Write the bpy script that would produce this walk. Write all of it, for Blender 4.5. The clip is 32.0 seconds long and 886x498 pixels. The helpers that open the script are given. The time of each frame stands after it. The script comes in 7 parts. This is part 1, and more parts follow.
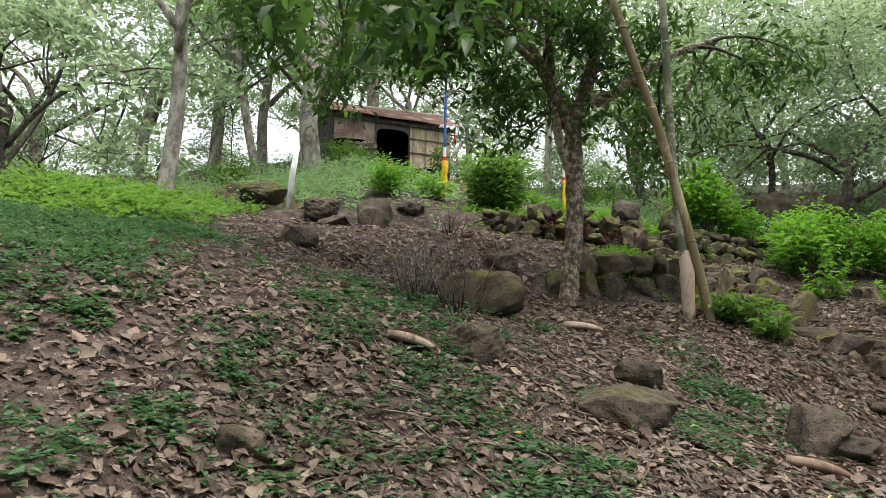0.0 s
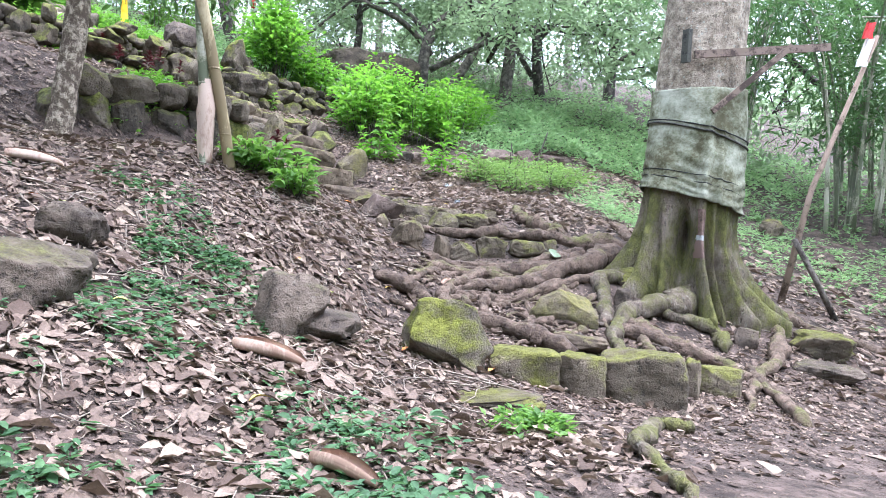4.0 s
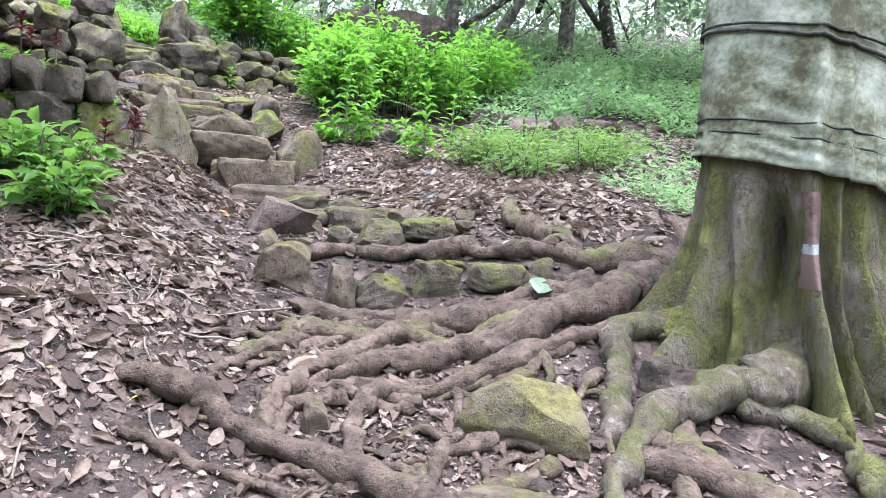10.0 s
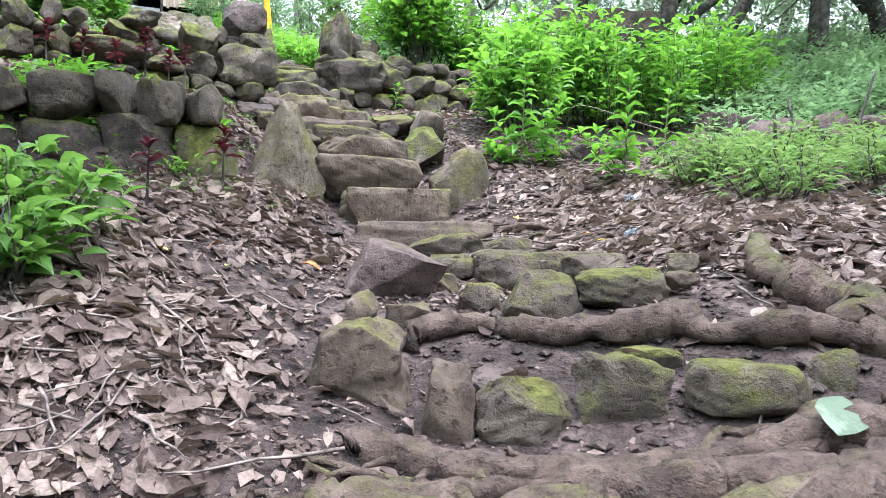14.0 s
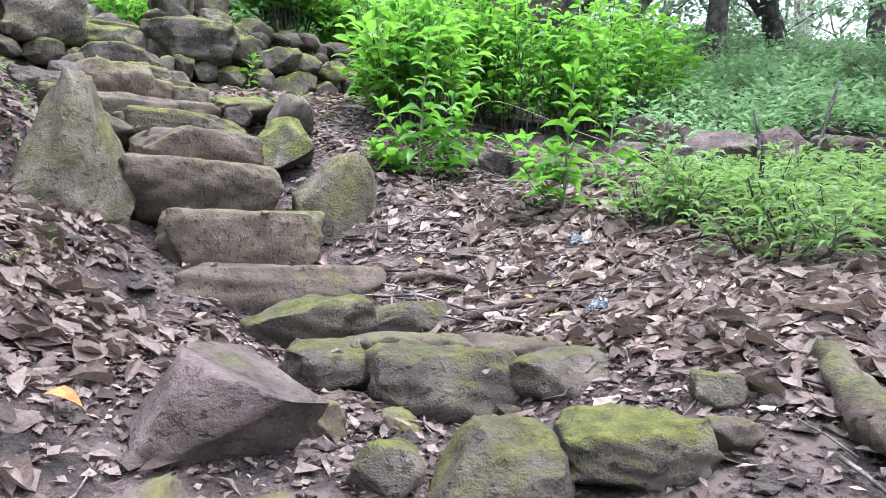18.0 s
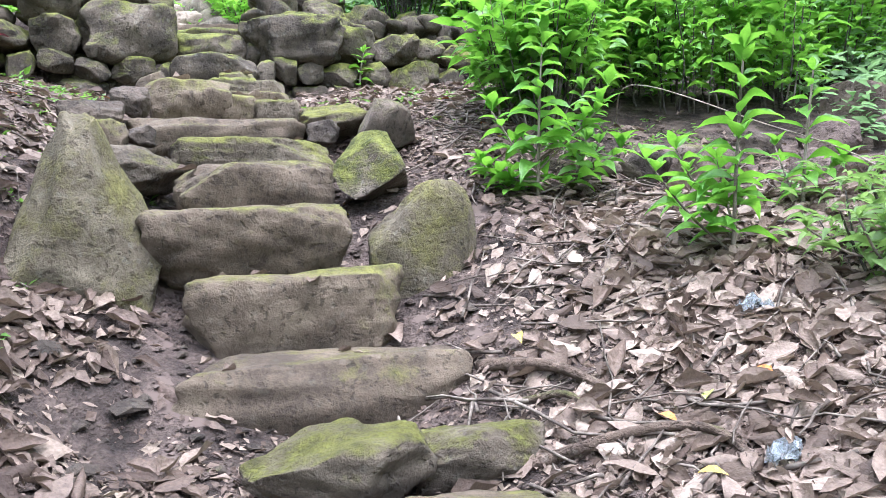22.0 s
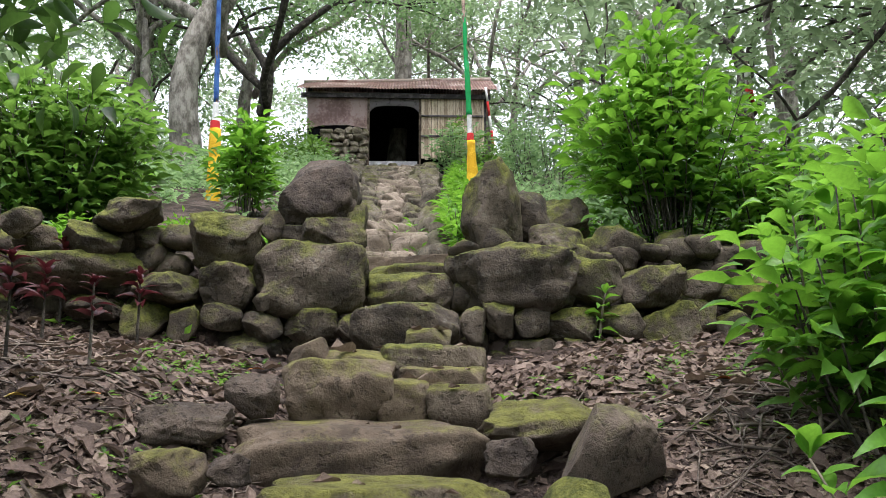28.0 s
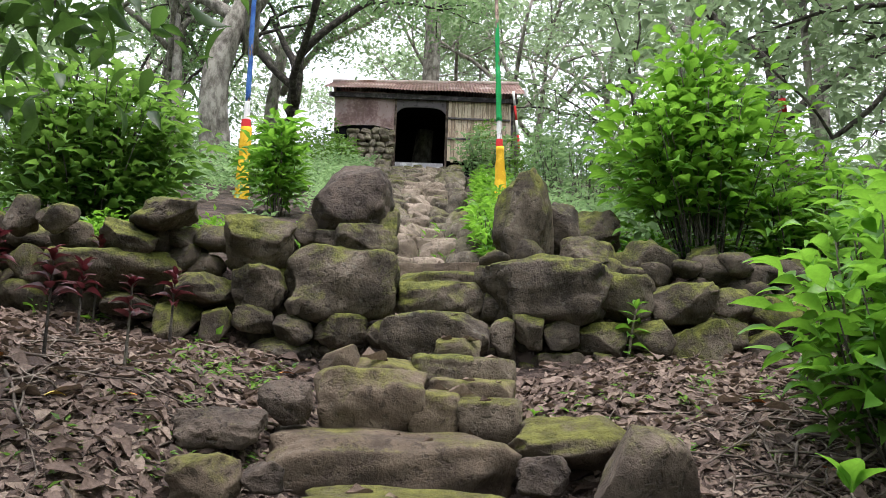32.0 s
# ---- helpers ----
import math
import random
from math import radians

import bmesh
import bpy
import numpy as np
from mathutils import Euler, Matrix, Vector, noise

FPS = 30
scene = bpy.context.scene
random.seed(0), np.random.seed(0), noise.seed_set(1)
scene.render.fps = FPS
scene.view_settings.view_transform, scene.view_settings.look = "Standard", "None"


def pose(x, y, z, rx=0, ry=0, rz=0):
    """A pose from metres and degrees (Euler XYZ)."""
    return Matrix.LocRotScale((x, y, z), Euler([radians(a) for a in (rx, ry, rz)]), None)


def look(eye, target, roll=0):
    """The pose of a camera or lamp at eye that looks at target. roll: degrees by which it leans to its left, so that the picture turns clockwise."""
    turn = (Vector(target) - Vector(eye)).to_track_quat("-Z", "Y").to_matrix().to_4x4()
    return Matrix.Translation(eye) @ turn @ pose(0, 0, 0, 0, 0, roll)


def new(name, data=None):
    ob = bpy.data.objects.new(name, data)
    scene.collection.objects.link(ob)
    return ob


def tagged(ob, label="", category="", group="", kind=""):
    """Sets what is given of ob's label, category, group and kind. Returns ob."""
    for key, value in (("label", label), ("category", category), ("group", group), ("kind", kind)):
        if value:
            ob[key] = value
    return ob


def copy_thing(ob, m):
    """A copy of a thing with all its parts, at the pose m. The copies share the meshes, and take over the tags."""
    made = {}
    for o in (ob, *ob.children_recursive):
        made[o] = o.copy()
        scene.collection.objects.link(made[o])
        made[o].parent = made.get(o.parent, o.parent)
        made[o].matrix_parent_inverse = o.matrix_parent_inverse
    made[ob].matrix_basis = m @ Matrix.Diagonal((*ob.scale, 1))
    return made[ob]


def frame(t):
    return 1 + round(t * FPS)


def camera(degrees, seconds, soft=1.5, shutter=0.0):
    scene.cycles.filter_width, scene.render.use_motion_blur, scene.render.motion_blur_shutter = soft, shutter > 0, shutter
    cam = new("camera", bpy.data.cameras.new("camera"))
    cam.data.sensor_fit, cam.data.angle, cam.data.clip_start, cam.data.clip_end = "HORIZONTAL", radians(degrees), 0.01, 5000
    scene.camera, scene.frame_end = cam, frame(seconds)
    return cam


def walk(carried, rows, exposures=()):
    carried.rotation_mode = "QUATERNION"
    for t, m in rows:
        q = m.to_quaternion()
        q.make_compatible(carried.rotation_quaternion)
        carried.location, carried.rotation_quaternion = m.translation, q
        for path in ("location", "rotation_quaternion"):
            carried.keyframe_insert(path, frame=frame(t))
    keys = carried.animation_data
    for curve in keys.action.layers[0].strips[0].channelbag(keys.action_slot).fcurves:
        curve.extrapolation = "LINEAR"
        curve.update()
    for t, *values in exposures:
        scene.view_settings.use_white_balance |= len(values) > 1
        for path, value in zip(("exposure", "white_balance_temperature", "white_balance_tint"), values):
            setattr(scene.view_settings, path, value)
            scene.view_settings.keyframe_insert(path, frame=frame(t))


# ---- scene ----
cam = camera(60.0, 32.0, soft=0.5)
PATH = [
    (0, (1.061, 0.011, 0.659), (0.905, 1.981, 0.965), 0.7),
    (0.5, (1.159, 0.176, 0.621), (0.994, 2.148, 0.911), -0.3),
    (1, (1.295, 0.322, 0.609), (1.18, 2.305, 0.845), -0.9),
    (1.5, (1.501, 0.498, 0.635), (1.511, 2.49, 0.809), -0.7),
    (2, (1.686, 0.605, 0.715), (1.849, 2.595, 0.841), 0.3),
    (2.5, (1.86, 0.835, 0.708), (2.18, 2.807, 0.79), 1.5),
    (3, (2.025, 1.037, 0.691), (2.504, 2.978, 0.731), 2.8),
    (3.5, (2.238, 1.28, 0.715), (2.889, 3.171, 0.714), 3.6),
    (4, (2.4, 1.548, 0.703), (3.226, 3.37, 0.673), 3.9),
    (4.5, (2.581, 1.795, 0.706), (3.535, 3.553, 0.674), 3.5),
    (6.5, (3.428, 2.733, 1.021), (4.4, 4.477, 0.915), 4.1),
    (7, (3.637, 2.908, 1.066), (4.58, 4.667, 0.934), 3.7),
    (7.5, (3.897, 3.195, 1.071), (4.803, 4.972, 0.93), 2.8),
    (8, (4.156, 3.412, 1.055), (5.009, 5.217, 0.922), 2.2),
    (8.5, (4.426, 3.653, 1.072), (5.211, 5.487, 0.944), 1.5),
    (9, (4.695, 3.915, 1.06), (5.403, 5.782, 0.941), 1.0),
    (9.5, (4.971, 4.145, 1.037), (5.594, 6.043, 0.934), 0.6),
    (10, (5.237, 4.437, 1.034), (5.778, 6.361, 0.953), 0.5),
    (10.5, (5.438, 4.71, 1.03), (5.915, 6.652, 0.975), 0.6),
    (11, (5.655, 5.011, 1.024), (6.05, 6.971, 0.984), 0.9),
    (11.5, (5.766, 5.317, 1.017), (6.07, 7.293, 0.973), 1.6),
    (12, (5.835, 5.556, 1.038), (6.029, 7.546, 0.996), 2.1),
    (12.5, (5.929, 5.821, 1.096), (5.99, 7.82, 1.074), 1.9),
    (13, (5.934, 6.086, 1.087), (5.912, 8.086, 1.089), 0.9),
    (13.5, (5.913, 6.299, 1.17), (5.877, 8.299, 1.182), 0.1),
    (14, (5.967, 6.579, 1.135), (5.939, 8.579, 1.136), -0.5),
    (14.5, (6.079, 6.863, 1.292), (6.052, 8.862, 1.264), -0.5),
    (16.5, (5.812, 7.783, 1.385), (5.776, 9.781, 1.465), 0.1),
    (17, (5.73, 8.032, 1.422), (5.834, 10.029, 1.453), 0.1),
    (17.5, (5.732, 8.191, 1.534), (5.982, 10.175, 1.519), 0.8),
    (18, (5.873, 8.385, 1.547), (6.214, 10.355, 1.495), 1.4),
    (18.5, (5.967, 8.5, 1.647), (6.339, 10.464, 1.563), 1.4),
    (19, (6.137, 8.696, 1.646), (6.5, 10.659, 1.536), 1.1),
    (19.5, (6.28, 8.862, 1.716), (6.56, 10.837, 1.571), 0.6),
    (20, (6.445, 9.014, 1.726), (6.562, 11.003, 1.553), -0.2),
    (20.5, (6.494, 9.098, 1.816), (6.461, 11.089, 1.636), -0.9),
    (21, (6.467, 9.203, 1.829), (6.318, 11.191, 1.672), -1.8),
    (21.5, (6.402, 9.42, 1.886), (6.226, 11.408, 1.745), -2.1),
    (22, (6.387, 9.539, 1.935), (6.241, 11.529, 1.791), -2.0),
    (22.5, (6.446, 9.737, 1.986), (6.31, 11.726, 1.827), -1.6),
    (23, (6.47, 9.876, 2.115), (6.292, 11.862, 1.959), -1.8),
    (23.5, (6.469, 10.067, 2.165), (6.197, 12.043, 2.028), -2.4),
    (24, (6.475, 10.202, 2.222), (6.082, 12.161, 2.133), -2.9),
    (24.5, (6.542, 10.359, 2.241), (6.033, 12.293, 2.225), -3.0),
    (25, (6.59, 10.497, 2.273), (5.993, 12.405, 2.352), -2.8),
    (25.5, (6.595, 10.722, 2.276), (5.923, 12.599, 2.432), -2.9),
    (26, (6.55, 10.951, 2.433), (5.795, 12.791, 2.648), -2.7),
    (26.5, (6.497, 11.1, 2.503), (5.68, 12.908, 2.759), -2.1),
    (28.5, (6.363, 11.382, 2.672), (5.536, 13.168, 3.028), 0.2),
    (29, (6.375, 11.379, 2.687), (5.555, 13.161, 3.08), 0.4),
    (29.5, (6.383, 11.372, 2.692), (5.558, 13.146, 3.106), 0.7),
    (30, (6.378, 11.377, 2.694), (5.541, 13.148, 3.099), 1.1),
    (30.5, (6.367, 11.368, 2.687), (5.518, 13.137, 3.077), 1.3),
    (31, (6.342, 11.358, 2.689), (5.483, 13.126, 3.057), 1.7),
    (31.5, (6.321, 11.343, 2.688), (5.453, 13.111, 3.036), 1.8),
    (32, (6.311, 11.319, 2.689), (5.432, 13.085, 3.017), 2.0),
]
EXPOSURES = [(0.0, 0.72, 6550, 11), (2.0, 1.57, 5750, 15), (4.0, 2.1, 5450, 19), (9.0, 2.2, 5450, 19), (14.0, 2.0, 5450, 19), (19.0, 2.08, 5300, 21), (21.0, 2.17, 5400, 19), (24.5, 1.98, 5450, 17), (25.2, 1.54, 5400, 17), (26.0, 1.2, 5900, 16), (29.0, 0.9, 6150, 18), (30.0, 0.87, 6150, 17), (32.0, 1.0, 6200, 18)]
walk(cam, [(t, look(eye, target, roll)) for t, eye, target, roll in PATH], EXPOSURES)

# ---- sky and sun: a bright, hazy, overcast day ----
SUN_ROTATION, SUN_HEIGHT = 130.0, 76.0
world = bpy.data.worlds.new("sky")
scene.world = world
world.use_nodes = True
wn = world.node_tree
sky = wn.nodes.new("ShaderNodeTexSky")
sky.sky_type = "NISHITA"
sky.sun_disc = False
sky.sun_elevation, sky.sun_rotation = radians(SUN_HEIGHT), radians(SUN_ROTATION)
sky.air_density, sky.dust_density, sky.ozone_density = 1.0, 4.0, 1.0
wn.nodes["Background"].inputs["Strength"].default_value = 0.15
veil = wn.nodes.new("ShaderNodeMix")  # thin bright cloud over the whole sky
veil.data_type = "RGBA"
veil.inputs[0].default_value, veil.inputs[7].default_value = 0.65, (8.6, 8.8, 8.9, 1.0)
wn.links.new(sky.outputs["Color"], veil.inputs[6])
zenith = wn.nodes.new("ShaderNodeMapRange")  # an overcast sky is brightest overhead
zenith.inputs["From Min"].default_value, zenith.inputs["From Max"].default_value = 0.0, 1.0
zenith.inputs["To Min"].default_value, zenith.inputs["To Max"].default_value = 0.56, 1.5
way_up, height_ = wn.nodes.new("ShaderNodeTexCoord"), wn.nodes.new("ShaderNodeSeparateXYZ")
wn.links.new(way_up.outputs["Generated"], height_.inputs[0])
wn.links.new(height_.outputs["Z"], zenith.inputs["Value"])
scaled = wn.nodes.new("ShaderNodeVectorMath")
scaled.operation = "SCALE"
wn.links.new(veil.outputs[2], scaled.inputs[0])
wn.links.new(zenith.outputs["Result"], scaled.inputs["Scale"])
wn.links.new(scaled.outputs["Vector"], wn.nodes["Background"].inputs["Color"])
sun = new("sun", bpy.data.lights.new("sun", "SUN"))
sun.data.energy, sun.data.angle, sun.data.color = 2.4, radians(40), (1.0, 0.96, 0.9)
sun.matrix_world = pose(0, 0, 40, 90 - SUN_HEIGHT, 0, 180 - SUN_ROTATION)

# ---- materials ----


def shader(name):
    m = bpy.data.materials.new(name)
    m.use_nodes = True
    return m, m.node_tree.nodes, m.node_tree.links, m.node_tree.nodes["Principled BSDF"]


def ramp(nodes, stops):
    r = nodes.new("ShaderNodeValToRGB")
    els = r.color_ramp.elements
    while len(els) < len(stops):
        els.new(0.5)
    for el, (at, col) in zip(els, stops):
        el.position, el.color = at, (*col, 1.0)
    return r


def noise_tex(nodes, links, vec, scale, detail=4.0, rough=0.6):
    n = nodes.new("ShaderNodeTexNoise")
    n.inputs["Scale"].default_value, n.inputs["Detail"].default_value, n.inputs["Roughness"].default_value = scale, detail, rough
    links.new(vec, n.inputs["Vector"])
    return n.outputs["Fac"]


def math_node(nodes, links, op, a, b):
    n = nodes.new("ShaderNodeMath")
    n.operation = op
    for i, v in enumerate((a, b)):
        if isinstance(v, (int, float)):
            n.inputs[i].default_value = v
        else:
            links.new(v, n.inputs[i])
    return n.outputs[0]


def mix_col(nodes, links, fac, a, b, blend="MIX"):
    n = nodes.new("ShaderNodeMix")
    n.data_type, n.blend_type = "RGBA", blend
    for i, v in ((0, fac), (6, a), (7, b)):
        if isinstance(v, (int, float)):
            n.inputs[i].default_value = v
        elif isinstance(v, tuple):
            n.inputs[i].default_value = (*v, 1.0)
        else:
            links.new(v, n.inputs[i])
    return n.outputs[2]


def stretched(nodes, links, value, lo=0.36, hi=0.68):
    n = nodes.new("ShaderNodeMapRange")
    n.inputs["From Min"].default_value, n.inputs["From Max"].default_value = lo, hi
    links.new(value, n.inputs["Value"])
    return n.outputs["Result"]


def bump(nodes, links, bsdf, height, strength, distance):
    b = nodes.new("ShaderNodeBump")
    b.inputs["Strength"].default_value, b.inputs["Distance"].default_value = strength, distance
    links.new(height, b.inputs["Height"])
    links.new(b.outputs["Normal"], bsdf.inputs["Normal"])


def grainy(name, stops, scale=6.0, fine=60.0, rough=0.9, relief=0.5, depth=0.01, stretch=None, metal=0.0, spec=0.3):
    """A surface of mottled colour: large patches, fine grain and relief, in world metres."""
    m, nodes, links, bsdf = shader(name)
    geo = nodes.new("ShaderNodeNewGeometry")
    vec = geo.outputs["Position"]
    if stretch:
        mp = nodes.new("ShaderNodeMapping")
        mp.inputs["Scale"].default_value = stretch
        links.new(vec, mp.inputs["Vector"])
        vec = mp.outputs["Vector"]
    a = noise_tex(nodes, links, vec, scale)
    b = noise_tex(nodes, links, vec, fine, 3.0, 0.7)
    info = nodes.new("ShaderNodeObjectInfo")
    f = math_node(nodes, links, "ADD", math_node(nodes, links, "MULTIPLY", a, 0.75), math_node(nodes, links, "MULTIPLY", b, 0.3))
    f = math_node(nodes, links, "ADD", f, math_node(nodes, links, "MULTIPLY", math_node(nodes, links, "SUBTRACT", info.outputs["Random"], 0.5), 0.16))
    f = stretched(nodes, links, f, 0.4, 0.64)
    r = ramp(nodes, stops)
    links.new(f, r.inputs["Fac"])
    links.new(r.outputs["Color"], bsdf.inputs["Base Color"])
    bsdf.inputs["Roughness"].default_value, bsdf.inputs["Metallic"].default_value = rough, metal
    bsdf.inputs["Specular IOR Level"].default_value = spec
    bump(nodes, links, bsdf, f, relief, depth)
    return m


def mossy(name, stops, moss=0.5, moss_dark=(0.05, 0.048, 0.02), moss_light=(0.16, 0.155, 0.055), scale=5.0, pits=1.0, wet=0.85, lichen=0.3, grain=None, top=0.6):
    """Weathered stone or bark whose upward faces carry moss; moss: 0 none, 1 nearly all."""
    m, nodes, links, bsdf = shader(name)
    geo = nodes.new("ShaderNodeNewGeometry")
    vec = geo.outputs["Position"]
    info = nodes.new("ShaderNodeObjectInfo")
    if grain:
        mp = nodes.new("ShaderNodeMapping")
        mp.inputs["Scale"].default_value = grain
        links.new(vec, mp.inputs["Vector"])
        vec = mp.outputs["Vector"]
    big = noise_tex(nodes, links, vec, scale, 5.0, 0.65)
    fine = noise_tex(nodes, links, vec, 70.0, 4.0, 0.75)
    patch = noise_tex(nodes, links, vec, 3.4, 4.0, 0.7)
    f = math_node(nodes, links, "ADD", math_node(nodes, links, "MULTIPLY", big, 0.8), math_node(nodes, links, "MULTIPLY", fine, 0.25))
    f = math_node(nodes, links, "ADD", f, math_node(nodes, links, "MULTIPLY", math_node(nodes, links, "SUBTRACT", info.outputs["Random"], 0.5), 0.14))
    f = stretched(nodes, links, f, 0.36, 0.7)
    r = ramp(nodes, stops)
    links.new(f, r.inputs["Fac"])
    # pits, their shade painted in as darker colour, and pale crusts of lichen
    pit = stretched(nodes, links, noise_tex(nodes, links, vec, 26.0, 3.0, 0.6), 0.56, 0.66)
    crust = nodes.new("ShaderNodeTexVoronoi")
    crust.inputs["Scale"].default_value = 16.0
    links.new(vec, crust.inputs["Vector"])
    spot = stretched(nodes, links, math_node(nodes, links, "ADD", crust.outputs["Distance"], math_node(nodes, links, "MULTIPLY", fine, 0.5)), 0.5, 0.42)
    dry = mix_col(nodes, links, math_node(nodes, links, "MULTIPLY", spot, lichen), r.outputs["Color"], (0.3, 0.3, 0.25))
    dry = mix_col(nodes, links, math_node(nodes, links, "MULTIPLY", pit, 0.6), dry, tuple(c * 0.6 for c in stops[0][1]))
    sep = nodes.new("ShaderNodeSeparateXYZ")
    links.new(geo.outputs["Normal"], sep.inputs[0])
    up = math_node(nodes, links, "MULTIPLY", sep.outputs["Z"], top)
    k = math_node(nodes, links, "ADD", math_node(nodes, links, "MULTIPLY", math_node(nodes, links, "SUBTRACT", patch, 0.5), 2.4), up)
    k = math_node(nodes, links, "ADD", k, math_node(nodes, links, "MULTIPLY", math_node(nodes, links, "SUBTRACT", fine, 0.5), 0.55))
    k = math_node(nodes, links, "ADD", k, math_node(nodes, links, "MULTIPLY", math_node(nodes, links, "SUBTRACT", info.outputs["Random"], 0.5), 0.45))
    mask = nodes.new("ShaderNodeMapRange")
    mask.inputs["From Min"].default_value, mask.inputs["From Max"].default_value = 0.62 - moss, 1.12 - moss
    links.new(k, mask.inputs["Value"])
    mr = ramp(nodes, [(0.1, moss_dark), (0.9, moss_light)])
    tuft = noise_tex(nodes, links, vec, 14.0, 3.0, 0.6)
    links.new(stretched(nodes, links, math_node(nodes, links, "ADD", math_node(nodes, links, "MULTIPLY", tuft, 0.6), math_node(nodes, links, "MULTIPLY", fine, 0.4)), 0.34, 0.66), mr.inputs["Fac"])
    col = mix_col(nodes, links, mask.outputs["Result"], dry, mr.outputs["Color"])
    links.new(col, bsdf.inputs["Base Color"])
    bsdf.inputs["Roughness"].default_value = wet
    bsdf.inputs["Specular IOR Level"].default_value = 0.25
    bump(nodes, links, bsdf, math_node(nodes, links, "SUBTRACT", math_node(nodes, links, "ADD", f, math_node(nodes, links, "MULTIPLY", mask.outputs["Result"], 0.5)), math_node(nodes, links, "MULTIPLY", pit, 0.4)), 0.8 * pits, 0.025)
    return m


def leafy(name, stops, translucent=0.4, rough=0.5, back=(0.18, 0.3, 0.04), spotted=0.45, crumpled=0.0):
    """Leaves: each one has its own shade, lets light through and has a soft gloss."""
    m, nodes, links, bsdf = shader(name)
    geo = nodes.new("ShaderNodeNewGeometry")
    info = nodes.new("ShaderNodeObjectInfo")
    f = math_node(nodes, links, "ADD", math_node(nodes, links, "MULTIPLY", geo.outputs["Random Per Island"], 0.85), math_node(nodes, links, "MULTIPLY", info.outputs["Random"], 0.15))
    r = ramp(nodes, stops)
    links.new(f, r.inputs["Fac"])
    spots = stretched(nodes, links, noise_tex(nodes, links, geo.outputs["Position"], 60.0, 3.0), 0.4, 0.65)
    col = mix_col(nodes, links, math_node(nodes, links, "MULTIPLY", spots, spotted), r.outputs["Color"], tuple(c * 0.45 for c in stops[0][1]))
    links.new(col, bsdf.inputs["Base Color"])
    bsdf.inputs["Roughness"].default_value, bsdf.inputs["Specular IOR Level"].default_value = rough, 0.35
    if crumpled:
        bump(nodes, links, bsdf, noise_tex(nodes, links, geo.outputs["Position"], 55.0, 3.0, 0.6), 0.8, crumpled)
    if translucent:
        tr = nodes.new("ShaderNodeBsdfTranslucent")
        links.new(mix_col(nodes, links, 0.5, r.outputs["Color"], back), tr.inputs["Color"])
        mx = nodes.new("ShaderNodeMixShader")
        mx.inputs[0].default_value = translucent
        links.new(bsdf.outputs[0], mx.inputs[1])
        links.new(tr.outputs[0], mx.inputs[2])
        links.new(mx.outputs[0], nodes["Material Output"].inputs["Surface"])
    return m


SOIL = grainy("damp leaf-mould soil", [(0.0, (0.019, 0.014, 0.011)), (0.5, (0.052, 0.038, 0.031)), (1.0, (0.105, 0.078, 0.064))], 5.0, 34.0, 0.95, 1.0, 0.04)
STONE = mossy("dark weathered basalt", [(0.0, (0.033, 0.026, 0.021)), (0.5, (0.089, 0.070, 0.054)), (1.0, (0.167, 0.132, 0.101))], 0.02, lichen=0.08)
STEP = mossy("trodden basalt step", [(0.0, (0.053, 0.040, 0.028)), (0.5, (0.112, 0.086, 0.060)), (1.0, (0.188, 0.148, 0.104))], 0.33, (0.05, 0.048, 0.014), (0.15, 0.145, 0.038), lichen=0.06, top=0.6, pits=0.65)
MOSSROCK = mossy("moss-covered rock", [(0.0, (0.056, 0.045, 0.033)), (0.5, (0.125, 0.101, 0.073)), (1.0, (0.205, 0.168, 0.124))], 0.5, (0.058, 0.056, 0.014), (0.15, 0.15, 0.034), lichen=0.08, top=0.6)
TALLSTONE = mossy("olive-mossed standing stone", [(0.0, (0.069, 0.057, 0.038)), (0.5, (0.147, 0.122, 0.083)), (1.0, (0.243, 0.204, 0.143))], 0.85, (0.075, 0.068, 0.024), (0.2, 0.182, 0.066), lichen=0.12, top=0.2)
THICKMOSS = mossy("rock under a thick coat of moss", [(0.0, (0.06, 0.05, 0.04)), (0.5, (0.13, 0.11, 0.085)), (1.0, (0.2, 0.17, 0.13))], 0.72, (0.07, 0.073, 0.015), (0.17, 0.178, 0.03), lichen=0.05, top=0.6)
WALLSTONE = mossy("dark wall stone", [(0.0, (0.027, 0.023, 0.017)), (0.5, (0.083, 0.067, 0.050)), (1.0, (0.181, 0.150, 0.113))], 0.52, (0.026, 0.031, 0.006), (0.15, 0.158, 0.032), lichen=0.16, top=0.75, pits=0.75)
PLUM = mossy("purplish brown stone", [(0.0, (0.069, 0.051, 0.042)), (0.5, (0.152, 0.113, 0.094)), (1.0, (0.265, 0.201, 0.169))], 0.05, lichen=0.1)
BARK = mossy("grey mossy bark", [(0.0, (0.05, 0.039, 0.03)), (0.5, (0.125, 0.1, 0.076)), (1.0, (0.22, 0.184, 0.146))], 0.72, (0.05, 0.052, 0.016), (0.14, 0.138, 0.042), 8.0, grain=(1, 1, 0.6), top=0.2)
ROOT = mossy("grey-brown trodden root", [(0.0, (0.052, 0.036, 0.027)), (0.5, (0.115, 0.083, 0.061)), (1.0, (0.194, 0.140, 0.107))], 0.26, scale=10.0, lichen=0.1, top=0.4)
UPBARK = mossy("grey lichen-spotted bark", [(0.0, (0.110, 0.088, 0.065)), (0.5, (0.296, 0.249, 0.188)), (1.0, (0.531, 0.468, 0.363))], 0.35, scale=8.0, lichen=0.7)
